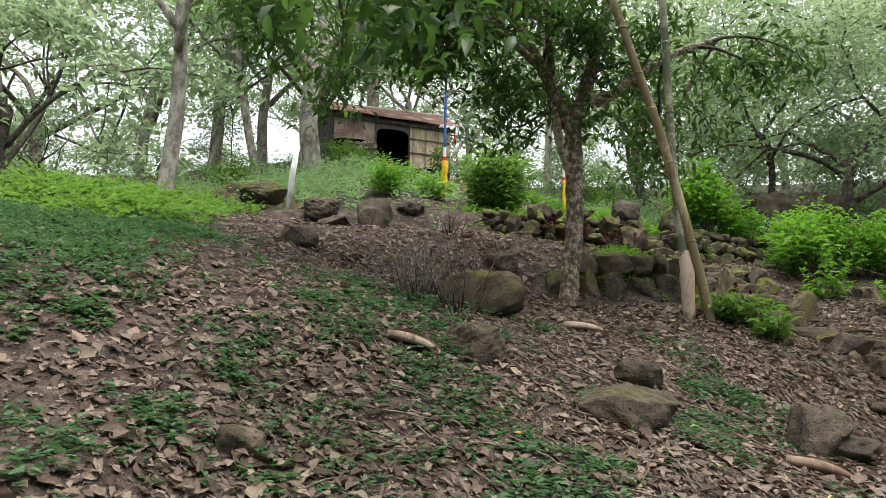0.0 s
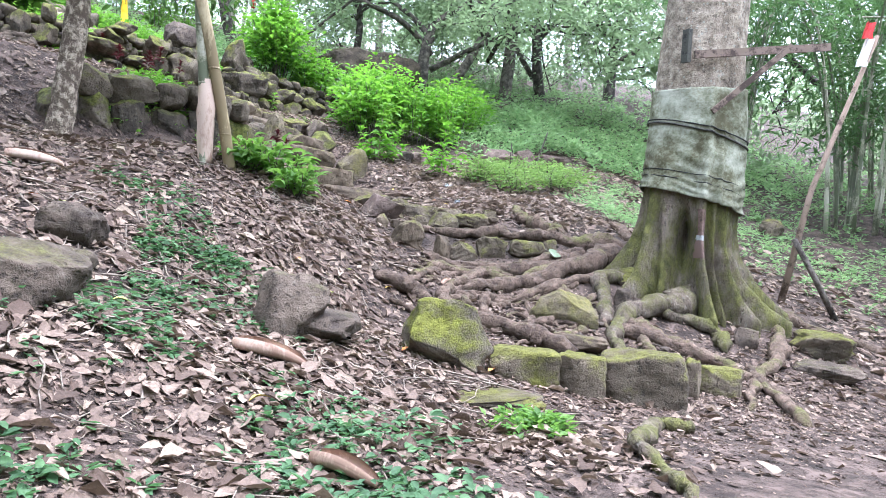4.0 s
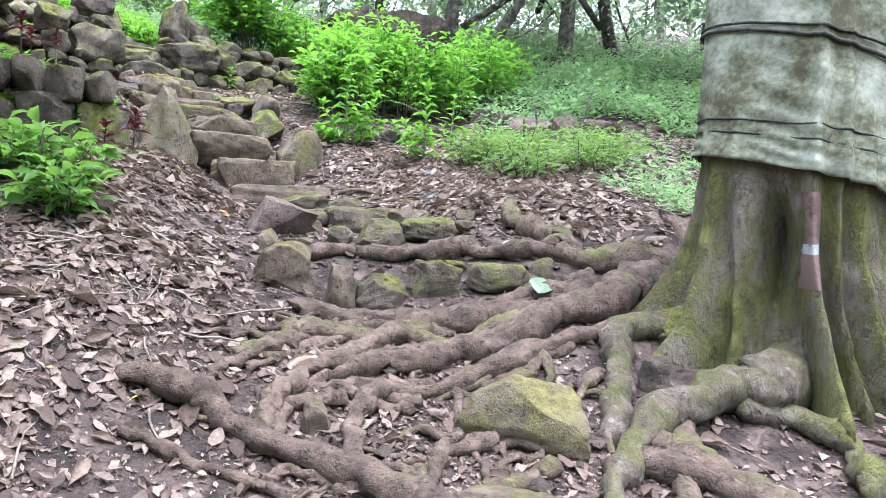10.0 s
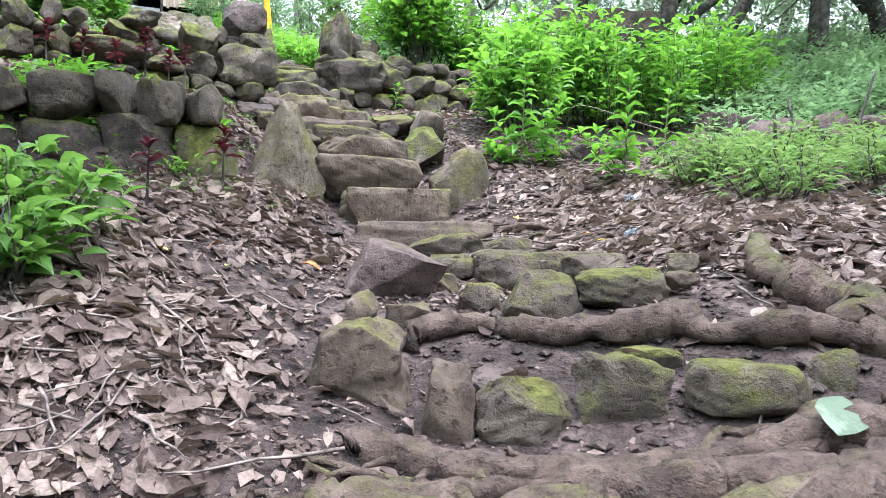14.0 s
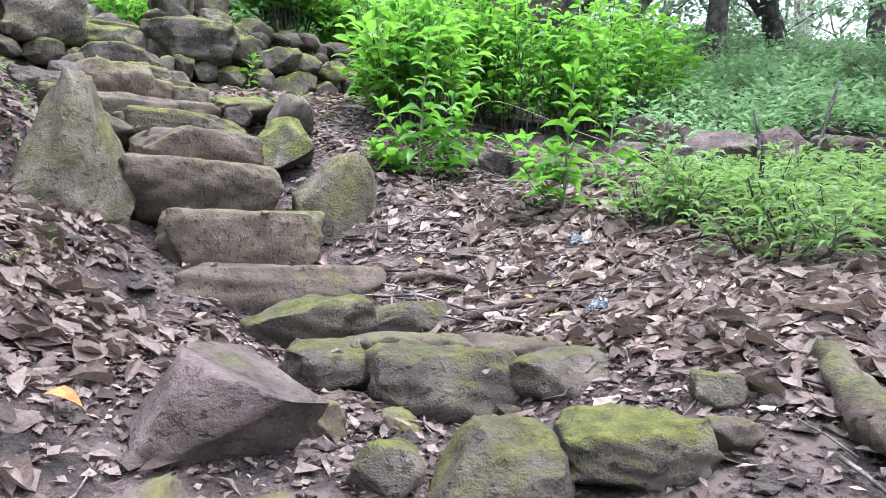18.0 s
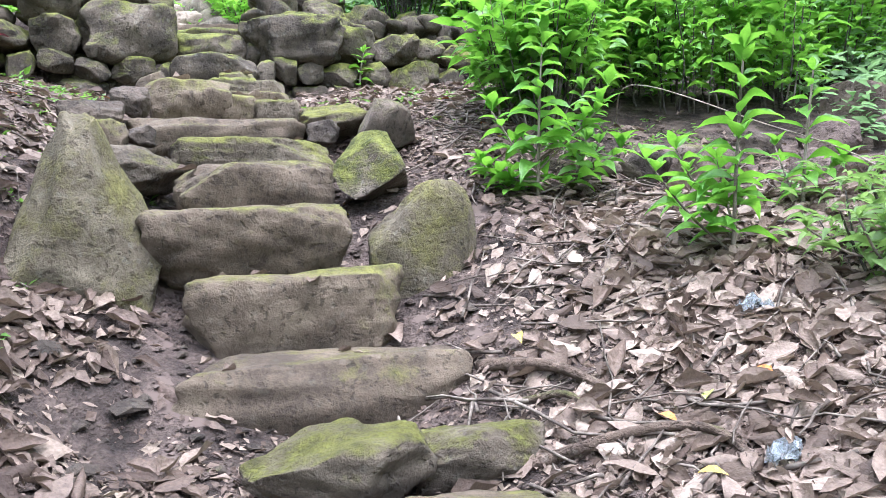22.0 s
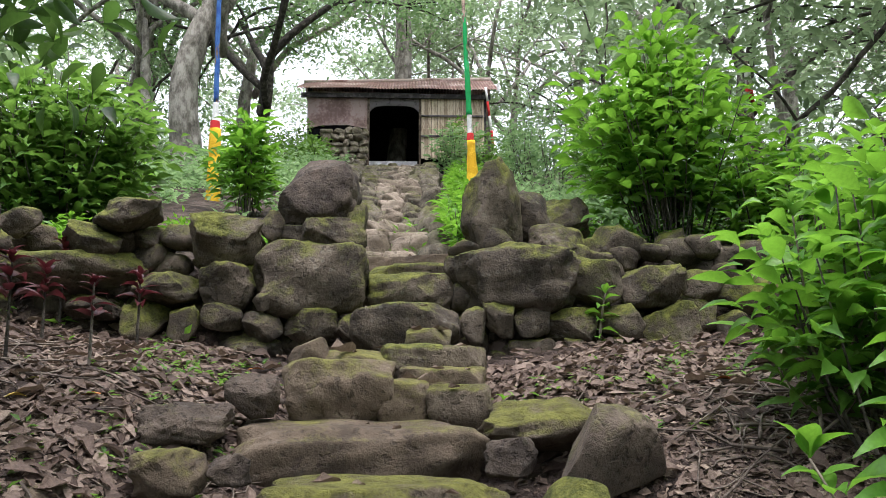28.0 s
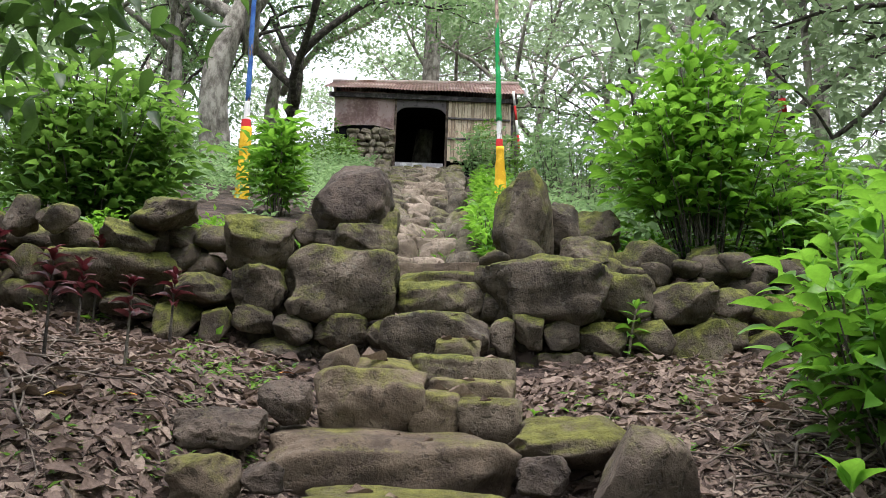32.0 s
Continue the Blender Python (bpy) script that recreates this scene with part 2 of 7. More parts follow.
TRUNK = grainy("pale spotted trunk bark", [(0.0, (0.1, 0.09, 0.075)), (0.5, (0.23, 0.21, 0.18)), (1.0, (0.42, 0.39, 0.34))], 7.0, 40.0, 0.9, 0.7, 0.02, (1, 1, 0.5))
DARKBARK = grainy("dark branch bark", [(0.0, (0.03, 0.026, 0.022)), (0.5, (0.075, 0.066, 0.055)), (1.0, (0.17, 0.15, 0.125))], 9.0, 60.0, 0.9, 0.7, 0.015)
TWIG = grainy("dry twig", [(0.0, (0.07, 0.055, 0.043)), (1.0, (0.28, 0.235, 0.19))], 12.0, 80.0, 0.9, 0.3, 0.004)
LITTER = leafy("dry fallen leaves", [(0.0, (0.034, 0.021, 0.015)), (0.2, (0.073, 0.047, 0.033)), (0.42, (0.129, 0.090, 0.068)), (0.7, (0.206, 0.153, 0.118)), (0.9, (0.293, 0.226, 0.170)), (1.0, (0.432, 0.360, 0.268))], 0.12, 0.7, (0.3, 0.22, 0.14), 0.4, 0.012)
BRIGHT = leafy("fresh bright green leaves", [(0.0, (0.042, 0.128, 0.016)), (0.45, (0.102, 0.26, 0.03)), (1.0, (0.21, 0.43, 0.06))], 0.46, 0.42, (0.28, 0.58, 0.04))
LUSH = leafy("lush bank leaves", [(0.0, (0.038, 0.11, 0.017)), (0.5, (0.085, 0.205, 0.031)), (1.0, (0.175, 0.33, 0.055))], 0.46, 0.5, (0.22, 0.46, 0.05))
GREEN = leafy("mid green leaves", [(0.0, (0.042, 0.108, 0.017)), (0.5, (0.084, 0.192, 0.030)), (1.0, (0.168, 0.312, 0.054))], 0.45, 0.5, (0.264, 0.480, 0.072))
CANOPY = leafy("tree canopy leaves", [(0.0, (0.056, 0.112, 0.031)), (0.5, (0.112, 0.200, 0.056)), (1.0, (0.225, 0.338, 0.106))], 0.55, 0.5, (0.325, 0.525, 0.150))
# pale green leaves, lightened further to stand in for haze over the slope
PALE = leafy("greyish pale green leaves", [(0.0, (0.081, 0.161, 0.069)), (0.5, (0.161, 0.276, 0.115)), (1.0, (0.299, 0.425, 0.207))], 0.5, 0.6, (0.368, 0.575, 0.230))
# distance haze put into the leaf colour as a pale tone
HAZE_TONED = leafy("far leaves paled for haze", [(0.0, (0.12, 0.18, 0.09)), (0.5, (0.2, 0.28, 0.15)), (1.0, (0.32, 0.41, 0.24))], 0.6, 0.6, (0.42, 0.56, 0.3))
WEED = leafy("low weed leaves", [(0.0, (0.032, 0.08, 0.034)), (0.5, (0.066, 0.142, 0.06)), (1.0, (0.13, 0.225, 0.1))], 0.35, 0.6, (0.15, 0.32, 0.1))
SOFT = leafy("soft low plant leaves", [(0.0, (0.06, 0.12, 0.03)), (0.5, (0.125, 0.215, 0.06)), (1.0, (0.24, 0.345, 0.115))], 0.45, 0.5, (0.3, 0.48, 0.1))
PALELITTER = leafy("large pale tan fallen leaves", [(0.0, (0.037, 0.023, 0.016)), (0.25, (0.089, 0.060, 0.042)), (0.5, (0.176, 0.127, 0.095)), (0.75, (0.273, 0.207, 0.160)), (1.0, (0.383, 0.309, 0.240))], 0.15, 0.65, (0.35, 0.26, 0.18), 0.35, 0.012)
RED = leafy("dark red leaves", [(0.0, (0.042, 0.009, 0.010)), (0.6, (0.078, 0.016, 0.019)), (1.0, (0.135, 0.034, 0.038))], 0.25, 0.45, (0.16, 0.026, 0.034))

# ---- building helpers ----
BASE = {}


def thing(name, x, y, z, label, category, group="", kind=""):
    """An empty at a thing's base, which parents its parts."""
    ob = new(name)
    ob.location = (x, y, z)
    ob.empty_display_size = 0.1
    BASE[ob] = np.array((x, y, z), float)
    return tagged(ob, label, category, group, kind)


def mesh_data(name, verts, faces, material, smooth=True):
    me = bpy.data.meshes.new(name)
    me.from_pydata(np.asarray(verts, float).tolist(), [], [tuple(f) for f in (faces.tolist() if hasattr(faces, "tolist") else faces)])
    me.materials.append(material)
    if smooth:
        me.polygons.foreach_set("use_smooth", np.ones(len(me.polygons), bool))
    me.update()
    return me


def part(name, geo, material, parent=None, label="", smooth=True):
    """One mesh object from (verts, faces) in world metres, under a thing or a part."""
    verts, faces = geo
    base = BASE[parent] if parent else np.zeros(3)
    ob = new(name, mesh_data(name, np.asarray(verts, float) - base, faces, material, smooth))
    if parent:
        ob.parent = parent
    BASE[ob] = base
    return tagged(ob, label)


def solid(name, geo, material, origin, label, category, group="", kind="", smooth=True):
    """A thing that is one mesh, with its origin at its base."""
    verts, faces = geo
    ob = new(name, mesh_data(name, np.asarray(verts, float) - np.array(origin), faces, material, smooth))
    ob.location = origin
    return tagged(ob, label, category, group, kind)


def joined(geos):
    """Several (verts, faces) as one."""
    verts, faces, n = [], [], 0
    for v, f in geos:
        verts.append(np.asarray(v, float))
        faces += [tuple(i + n for i in q) for q in (f.tolist() if hasattr(f, "tolist") else f)]
        n += len(v)
    return np.concatenate(verts), faces


def joined_np(geos):
    """Several (verts, faces) of one kind of face as one."""
    at = np.cumsum([0] + [len(v) for v, f in geos])
    return np.concatenate([v for v, f in geos]), np.concatenate([f + k for (v, f), k in zip(geos, at)])


def box_geo(x0, x1, y0, y1, z0, z1):
    v = np.array([(x, y, z) for z in (z0, z1) for y in (y0, y1) for x in (x0, x1)], float)
    return v, [(0, 2, 3, 1), (4, 5, 7, 6), (0, 1, 5, 4), (2, 6, 7, 3), (0, 4, 6, 2), (1, 3, 7, 5)]


def smooth_path(points, per=4):
    """A rounded line through the points."""
    p = np.asarray(points, float)
    p = np.vstack([2 * p[0] - p[1], p, 2 * p[-1] - p[-2]])
    out = []
    for i in range(1, len(p) - 2):
        for k in range(per):
            t = k / per
            a, b, c, d = p[i - 1 : i + 3]
            out.append(0.5 * (2 * b + (c - a) * t + (2 * a - 5 * b + 4 * c - d) * t * t + (3 * b - a - 3 * c + d) * t**3))
    return np.array(out + [p[-2]])


def tube(path, radii, sides=8, lumps=0.0, seed=0, cap=True):
    """A tapered tube along a path; lumps: how uneven its surface is."""
    path = np.asarray(path, float)
    n = len(path)
    radii = np.interp(np.linspace(0, 1, n), np.linspace(0, 1, len(radii)), radii)
    tang = np.gradient(path, axis=0)
    tang /= np.linalg.norm(tang, axis=1, keepdims=True) + 1e-9
    ref = np.where(np.abs(tang[:, 2:3]) < 0.9, np.array([[0, 0, 1.0]]), np.array([[1.0, 0, 0]]))
    u = np.cross(tang, ref)
    u /= np.linalg.norm(u, axis=1, keepdims=True)
    v = np.cross(u, tang)
    a = np.linspace(0, 2 * math.pi, sides, endpoint=False)
    rng = np.random.default_rng(seed + 11)
    along = np.concatenate([[0], np.cumsum(np.linalg.norm(np.diff(path, axis=0), axis=1))]) / max(float(radii.mean()), 1e-4)
    knob = np.zeros((n, sides))
    for f, g in ((0.22, 1), (0.5, 2), (0.85, 3), (1.3, 2)):
        knob += np.sin(f * along[:, None] + rng.uniform(0, 6.3) + g * a[None]) * np.sin(f * 0.7 * along[:, None] - rng.uniform(0, 6.3) + (g - 1) * a[None])
    rr = radii[:, None] * (1 + lumps * 0.85 * knob)
    verts = path[:, None] + rr[..., None] * (np.cos(a)[None, :, None] * u[:, None] + np.sin(a)[None, :, None] * v[:, None])
    verts = verts.reshape(-1, 3)
    faces = [(i * sides + j, i * sides + (j + 1) % sides, (i + 1) * sides + (j + 1) % sides, (i + 1) * sides + j) for i in range(n - 1) for j in range(sides)]
    if cap:
        faces += [tuple(range(sides - 1, -1, -1)), tuple((n - 1) * sides + j for j in range(sides))]
    return verts, faces


def cube_sphere(n):
    """Points of a cube's surface, n squares along an edge, and its faces."""
    index, verts, faces = {}, [], []
    for axis in range(3):
        for side in (-1, 1):
            for i in range(n):
                for j in range(n):
                    quad = []
                    for di, dj in ((0, 0), (1, 0), (1, 1), (0, 1)):
                        p = [0, 0, 0]
                        p[axis], p[(axis + 1) % 3], p[(axis + 2) % 3] = side * n, 2 * (i + di) - n, 2 * (j + dj) - n
                        key = tuple(p)
                        if key not in index:
                            index[key] = len(verts)
                            verts.append([c / n for c in p])
                        quad.append(index[key])
                    faces.append(tuple(quad if side > 0 else quad[::-1]))
    return np.array(verts), faces


BALLS = {n: cube_sphere(n) for n in (3, 5, 7, 10, 12, 14, 20, 26)}


def stone_geo(x, y, z, w, d, h, yaw=0.0, seed=0, k=4.0, rough=0.1, cuts=10, taper=1.0, lean=0.0, n=14, cut_at=(0.7, 1.0), under=0.0):
    """A worn stone standing on z: a rounded block with facets, hollows and lumps; under: how far its foot is hollowed out."""
    rng = np.random.default_rng(seed * 7 + 3)
    v, faces = BALLS[n]
    p = v / (np.abs(v) ** k).sum(1, keepdims=True) ** (1 / k)
    for _ in range(cuts):
        u = rng.normal(size=3)
        u /= np.linalg.norm(u)
        over = np.maximum(p @ u - rng.uniform(*cut_at), 0)
        p = p - over[:, None] * u * 0.92
    for f, amp in ((2.0, 1.0), (4.5, 0.6), (9.0, 0.4), (15.0, 0.22), (26.0, 0.09)):
        dirs, ph = rng.normal(size=(4, 3)) * f, rng.uniform(0, 6.3, 4)
        p = p * (1 + rough * amp * np.sin(p @ dirs.T + ph).mean(1, keepdims=True) * 1.4)
    p = p * np.array([w / 2, d / 2, h / 2]) + np.array([0, 0, h / 2])
    t = np.clip(p[:, 2] / h, 0, 1)
    p[:, 0] = p[:, 0] * (1 + (taper - 1) * t) + lean * w * t
    p[:, 1] *= 1 + (taper - 1) * 0.5 * t
    p *= (1 - under * np.clip(1 - 1.6 * t, 0, 1) ** 1.5)[:, None] ** np.array([0.5, 1.0, 0.0])
    a = radians(yaw)
    return np.stack([x + p[:, 0] * math.cos(a) - p[:, 1] * math.sin(a), y + p[:, 0] * math.sin(a) + p[:, 1] * math.cos(a), z + p[:, 2]], 1), faces


LEAF = {
    "oval": (np.array([(0, 0, 0), (0.26, -0.44, 0.08), (0.66, -0.4, 0.04), (1, 0, -0.12), (0.66, 0.4, 0.04), (0.26, 0.44, 0.08)]), np.array([(0, 1, 2, 3), (0, 3, 4, 5)])),
    "flat": (np.array([(0, 0, 0), (0.42, -0.5, 0.07), (1, 0, -0.12), (0.42, 0.5, 0.07)]), np.array([(0, 1, 2), (0, 2, 3)])),
}


def dry_leaf(seed, fine):
    """A dry leaf with a stalk and a drawn-out tip: bent, its edges rolled and waved, the blade wrinkled. fine: how many rows across."""
    rng = np.random.default_rng(seed)
    along = (-0.16, 0.0, 0.14, 0.34, 0.55, 0.74, 0.9, 1.0)
    u, v = np.meshgrid(along, np.linspace(-1, 1, fine), indexing="ij")
    w = np.array((0.01, 0.025, 0.34, 0.5, 0.47, 0.33, 0.13, 0.008))[:, None] * (1 + 0.16 * np.sin(9 * u + rng.uniform(0, 6.3) + 1.5 * v))
    roll, bend, twist = rng.uniform(-0.7, 1.5), rng.uniform(-0.7, 0.9), rng.uniform(-1.2, 1.2)
    z = bend * (u - 0.45) ** 2 + roll * w * v * v + twist * (u - 0.4) * v * w
    z = z + 0.11 * np.sin(8 * u + 2.5 * v + rng.uniform(0, 6.3)) * np.abs(v) * (w > 0.1) + 0.035 * np.sin(14 * u - 3.5 * v + rng.uniform(0, 6.3)) * (w > 0.1)
    y = v * w * (1 - 0.3 * min(abs(roll), 1.2) * np.abs(v))
    return np.stack([u, y, z], -1).reshape(-1, 3), np.array([(i * fine + j, i * fine + j + 1, i * fine + fine + j + 1, i * fine + fine + j) for i in range(len(along) - 1) for j in range(fine - 1)])


for k in range(6):
    LEAF["dry_" + str(k)] = dry_leaf(900 + k, 5)
    LEAF["far_" + str(k)] = dry_leaf(900 + k, 3)
LEAF["crisp"] = LEAF["dry_2"]


def broad_leaf(along, widths):
    """A fresh pointed leaf: folded a little along its midrib, its edges waved, the tip bent down."""
    u, v = np.meshgrid(along, (-1, 0, 1), indexing="ij")
    y = v * np.array(widths)[:, None]
    z = 0.1 * np.sin(2.2 * u) - 0.2 * u ** 2.5 + 0.2 * np.abs(y) + 0.018 * np.sin(13 * u + 2 * v) * np.abs(v)
    return np.stack([u, y, z], -1).reshape(-1, 3), np.array([(3 * i + j, 3 * i + j + 1, 3 * i + j + 4, 3 * i + j + 3) for i in range(len(along) - 1) for j in range(2)])


LEAF["broad"] = broad_leaf((0, 0.06, 0.16, 0.3, 0.46, 0.62, 0.78, 0.9, 1), (0.012, 0.03, 0.27, 0.45, 0.5, 0.43, 0.27, 0.11, 0.004))
LEAF["full"] = broad_leaf((0, 0.14, 0.36, 0.62, 0.84, 1), (0.015, 0.26, 0.48, 0.42, 0.18, 0.004))


def unit(v):
    return v / (np.linalg.norm(v, axis=-1, keepdims=True) + 1e-9)


def leaves(at, ahead, up, length, width, curl=1.0, shape="flat"):
    """Many leaves as one (verts, faces): where each starts, the way it points, its upper side and its size."""
    at, n = np.asarray(at, float), len(at)
    ahead = unit(np.broadcast_to(np.asarray(ahead, float), (n, 3)))
    side = unit(np.cross(ahead, np.broadcast_to(np.asarray(up, float), (n, 3))))
    up = np.cross(side, ahead)
    length, width, curl = (np.broadcast_to(np.asarray(a, float), n)[:, None, None] for a in (length, width, curl))
    tv, tf = LEAF[shape]
    v = at[:, None] + ahead[:, None] * tv[None, :, :1] * length + side[:, None] * tv[None, :, 1:2] * width + up[:, None] * tv[None, :, 2:] * length * curl
    f = (tf[None] + (np.arange(n) * len(tv))[:, None, None]).reshape(-1, tf.shape[1])
    return v.reshape(-1, 3), f

# ---- the hillside ----
# The stone steps run straight uphill. s: metres along them from the gate, q: metres to their right.
AXIS = radians(27.5)
GATE = np.array([4.05, 15.6])
UPHILL, ACROSS = np.array([-math.sin(AXIS), math.cos(AXIS)]), np.array([math.cos(AXIS), math.sin(AXIS)])
ACROSS_AT = np.array([-16, -9, -6, -4, -2.5, -1.2, 0, 1.2, 2.5, 4, 7, 14.0])
STATIONS = {}


def station(s, *heights):
    """The ground's height across the slope at s."""
    STATIONS[s] = heights


station(-20, -2.18, -1.58, -1.43, -1.44, -1.52, -1.6, -1.67, -1.71, -1.69, -1.6, -1.32, -0.57)
station(-14, -0.88, -0.98, -0.8, -0.76, -0.84, -0.95, -1.02, -1.02, -0.91, -0.68, -0.17, 0.78)
station(-11, 0.07, -0.61, -0.38, -0.41, -0.52, -0.59, -0.59, -0.51, -0.39, -0.16, 0.6, 2)
station(-9, 0.88, -0.18, -0.24, -0.38, -0.42, -0.27, -0.06, 0.13, 0.21, 0.37, 1.1, 2.6)
station(-7.5, 1.53, 0.44, 0.25, -0.01, -0.11, 0.12, 0.53, 0.8, 0.85, 0.89, 1.5, 2.9)
station(-6, 2.14, 1.26, 0.88, 0.87, 0.78, 0.56, 0.84, 1.23, 1.48, 1.49, 1.95, 3.2)
station(-4.5, 2.3, 1.8, 1.32, 1.34, 1.5, 1.16, 0.9, 1.36, 1.84, 1.96, 2.35, 3.7)
station(-3.75, 2.4, 2.0, 1.56, 1.42, 1.55, 1.5, 1.03, 1.58, 1.91, 2.09, 2.63, 4.0)
station(-3, 2.5, 2.2, 1.72, 1.5, 1.66, 1.66, 1.28, 1.8, 1.98, 2.22, 2.9, 4.3)
station(-2.6, 2.56, 2.31, 1.97, 1.85, 2.32, 2.16, 1.5, 1.97, 2.13, 2.34, 3.03, 4.45)
station(-1.5, 2.75, 2.66, 2.66, 2.74, 2.7, 2.58, 2.14, 2.48, 2.58, 2.68, 3.4, 4.9)
station(-0.02, 3.05, 3.03, 3.06, 3.1, 3.0, 2.82, 2.66, 2.86, 2.95, 3.05, 3.7, 5.2)
station(0.3, 3.1, 3.1, 3.4, 3.5, 3.5, 3.42, 2.93, 3.45, 3.52, 3.55, 4.1, 5.4)
station(2, 3.3, 3.35, 3.65, 3.98, 3.93, 3.81, 3.7, 3.82, 3.92, 3.97, 4.4, 5.7)
station(5, 3.9, 3.95, 4.5, 4.98, 4.9, 4.74, 4.68, 4.64, 4.72, 4.8, 5.2, 6.5)
station(10, 5.0, 5.3, 6.0, 6.53, 6.55, 6.54, 6.5, 6.35, 6.19, 6.06, 6.6, 7.8)
station(16, 6.5, 7.3, 8.0, 8.43, 8.43, 8.4, 8.34, 8.26, 8.32, 8.39, 8.6, 9.2)
station(30, 7.4, 7.8, 8.1, 8.3, 8.5, 8.6, 8.6, 8.7, 8.8, 9.0, 9.8, 11.0)
ALONG_AT, HEIGHTS = np.array(sorted(STATIONS), float), np.array([STATIONS[s] for s in sorted(STATIONS)])


def xy(s, q):
    return GATE + UPHILL * s + ACROSS * q


def rough_height(x, y):
    px, py = x - GATE[0], y - GATE[1]
    s, q = px * UPHILL[0] + py * UPHILL[1], px * ACROSS[0] + py * ACROSS[1]
    past = -0.03 * np.clip(s - 30, 0, 60) - 0.06 * np.clip(-20 - s, 0, 60) + 0.14 * np.clip(q - 14, 0, 60) + 0.03 * np.clip(-16 - q, 0, 60)
    s, q = np.clip(s, ALONG_AT[0], ALONG_AT[-1] - 1e-6), np.clip(q, ACROSS_AT[0], ACROSS_AT[-1] - 1e-6)
    i = np.clip(np.searchsorted(ALONG_AT, s, "right") - 1, 0, len(ALONG_AT) - 2)
    j = np.clip(np.searchsorted(ACROSS_AT, q, "right") - 1, 0, len(ACROSS_AT) - 2)
    u, v = (s - ALONG_AT[i]) / (ALONG_AT[i + 1] - ALONG_AT[i]), (q - ACROSS_AT[j]) / (ACROSS_AT[j + 1] - ACROSS_AT[j])
    h = HEIGHTS
    return h[i, j] * (1 - u) * (1 - v) + h[i + 1, j] * u * (1 - v) + h[i, j + 1] * (1 - u) * v + h[i + 1, j + 1] * u * v + past


def ground_z(x, y):
    """The ground's height, for numbers or arrays."""
    x, y = np.asarray(x, float), np.asarray(y, float)
    z = sum(rough_height(x + a, y + b) for a, b in ((0, 0), (0.1, 0), (-0.1, 0), (0, 0.1), (0, -0.1))) / 5
    z = z + 0.018 * np.sin(3.1 * x + 1.7 * y) * np.sin(2.3 * y - 1.1 * x) + 0.012 * np.sin(7.3 * x - 2.0) * np.sin(6.1 * y + 0.7)
    z = z - 0.17 * np.exp(-((x - 5.13) ** 2 + (y - 11.82) ** 2) / 0.05)  # washed-out hollow beside the steps
    return z if z.ndim else float(z)


def spread(lo, hi, step, far):
    """Grid lines: even steps from lo to hi, wider and wider out to far."""
    out = list(np.arange(lo, hi + step / 2, step))
    g, a, b = step, lo, hi
    low, high = [], []
    while b < far:
        g *= 1.22
        a, b = a - g, b + g
        low.append(a)
        high.append(b)
    return np.array(low[::-1] + out + high)


gx, gy = spread(-5.0, 12.5, 0.14, 900.0), spread(-1.0, 20.0, 0.14, 900.0)
mx, my = np.meshgrid(gx, gy)
mz = ground_z(mx, my)
nx = len(gx)
cells = (np.arange(len(gy) - 1)[:, None] * nx + np.arange(nx - 1)[None]).ravel()
ground = part("ground", (np.stack([mx, my, mz], -1).reshape(-1, 3), np.stack([cells, cells + 1, cells + nx + 1, cells + nx], 1)), SOIL)
tagged(ground, "dark damp soil slope with trodden patches", "ground", kind="structure")

# ---- rocks, steps and dry-stone walls ----
COUNT = [0]


def stone_of(material, x, y, z, w, d, h, yaw, **shape):
    COUNT[0] += 1
    shape.setdefault("n", 26 if w > 0.55 else 20 if w > 0.3 else 12)
    return stone_geo(x, y, z, w, d, h, yaw, COUNT[0], **shape), material


def rock(x, y, z, w, d, h, yaw, material=STONE, **shape):
    words = {id(MOSSROCK): "moss-covered boulder on the leaf litter", id(THICKMOSS): "boulder under thick yellow-green moss beside the path", id(STEP): "worn grey rock bedded in soil", id(STONE): "dark grey basalt rock half sunk in leaf litter", id(PLUM): "flat purplish brown rock among low plants"}
    geo, mat = stone_of(material, x, y, z, w, d, h, yaw, **shape)
    return solid("rock", geo, mat, (x, y, z), words.get(id(material), "tilted slab of olive-mossed stone among the roots"), "rock", "loose rocks")


def kerb_stone(x, y, z, w, d, h, yaw):
    geo, mat = stone_of(MOSSROCK, x, y, z, w * 1.14, d * 1.2, h, yaw, k=9.0, cuts=7, rough=0.06, under=0.1, cut_at=(0.9, 1.2))
    return solid("kerb_stone", geo, mat, (x, y, z), "squared mossy kerb stone at the path's edge", "stone", "kerb below the big tree")


def low_block(x, y, z, w, d, h, yaw, material=STEP, **shape):
    words = {id(MOSSROCK): "rounded step block with yellow-green moss", id(STEP): "grey-brown step block among roots", id(PLUM): "angular purplish brown rock beside the steps"}
    geo, mat = stone_of(material, x, y, z, w, d, h, yaw, **{"k": 4.5, **shape})
    return solid("step_block", geo, mat, (x, y, z), words[id(material)], "stone", "lowest steps")


def step_stone(x, y, z, w, d, h, yaw, material=STEP):
    geo, mat = stone_of(material, x, y, z, w, d, h, yaw, k=13.0, cuts=11, rough=0.07, under=0.4, cut_at=(0.98, 1.32))
    return solid("step_stone", geo, mat, (x, y, z), "long worn basalt step with mossy edges", "step", "stone steps")


def wall_stone(wall, x, y, z, w, d, h, yaw):
    geo, mat = stone_of(WALLSTONE, x, y, z, w, d, h, yaw, k=3.8, rough=0.085, cuts=14, cut_at=(0.64, 1.0))
    return part("stone", geo, mat, wall)


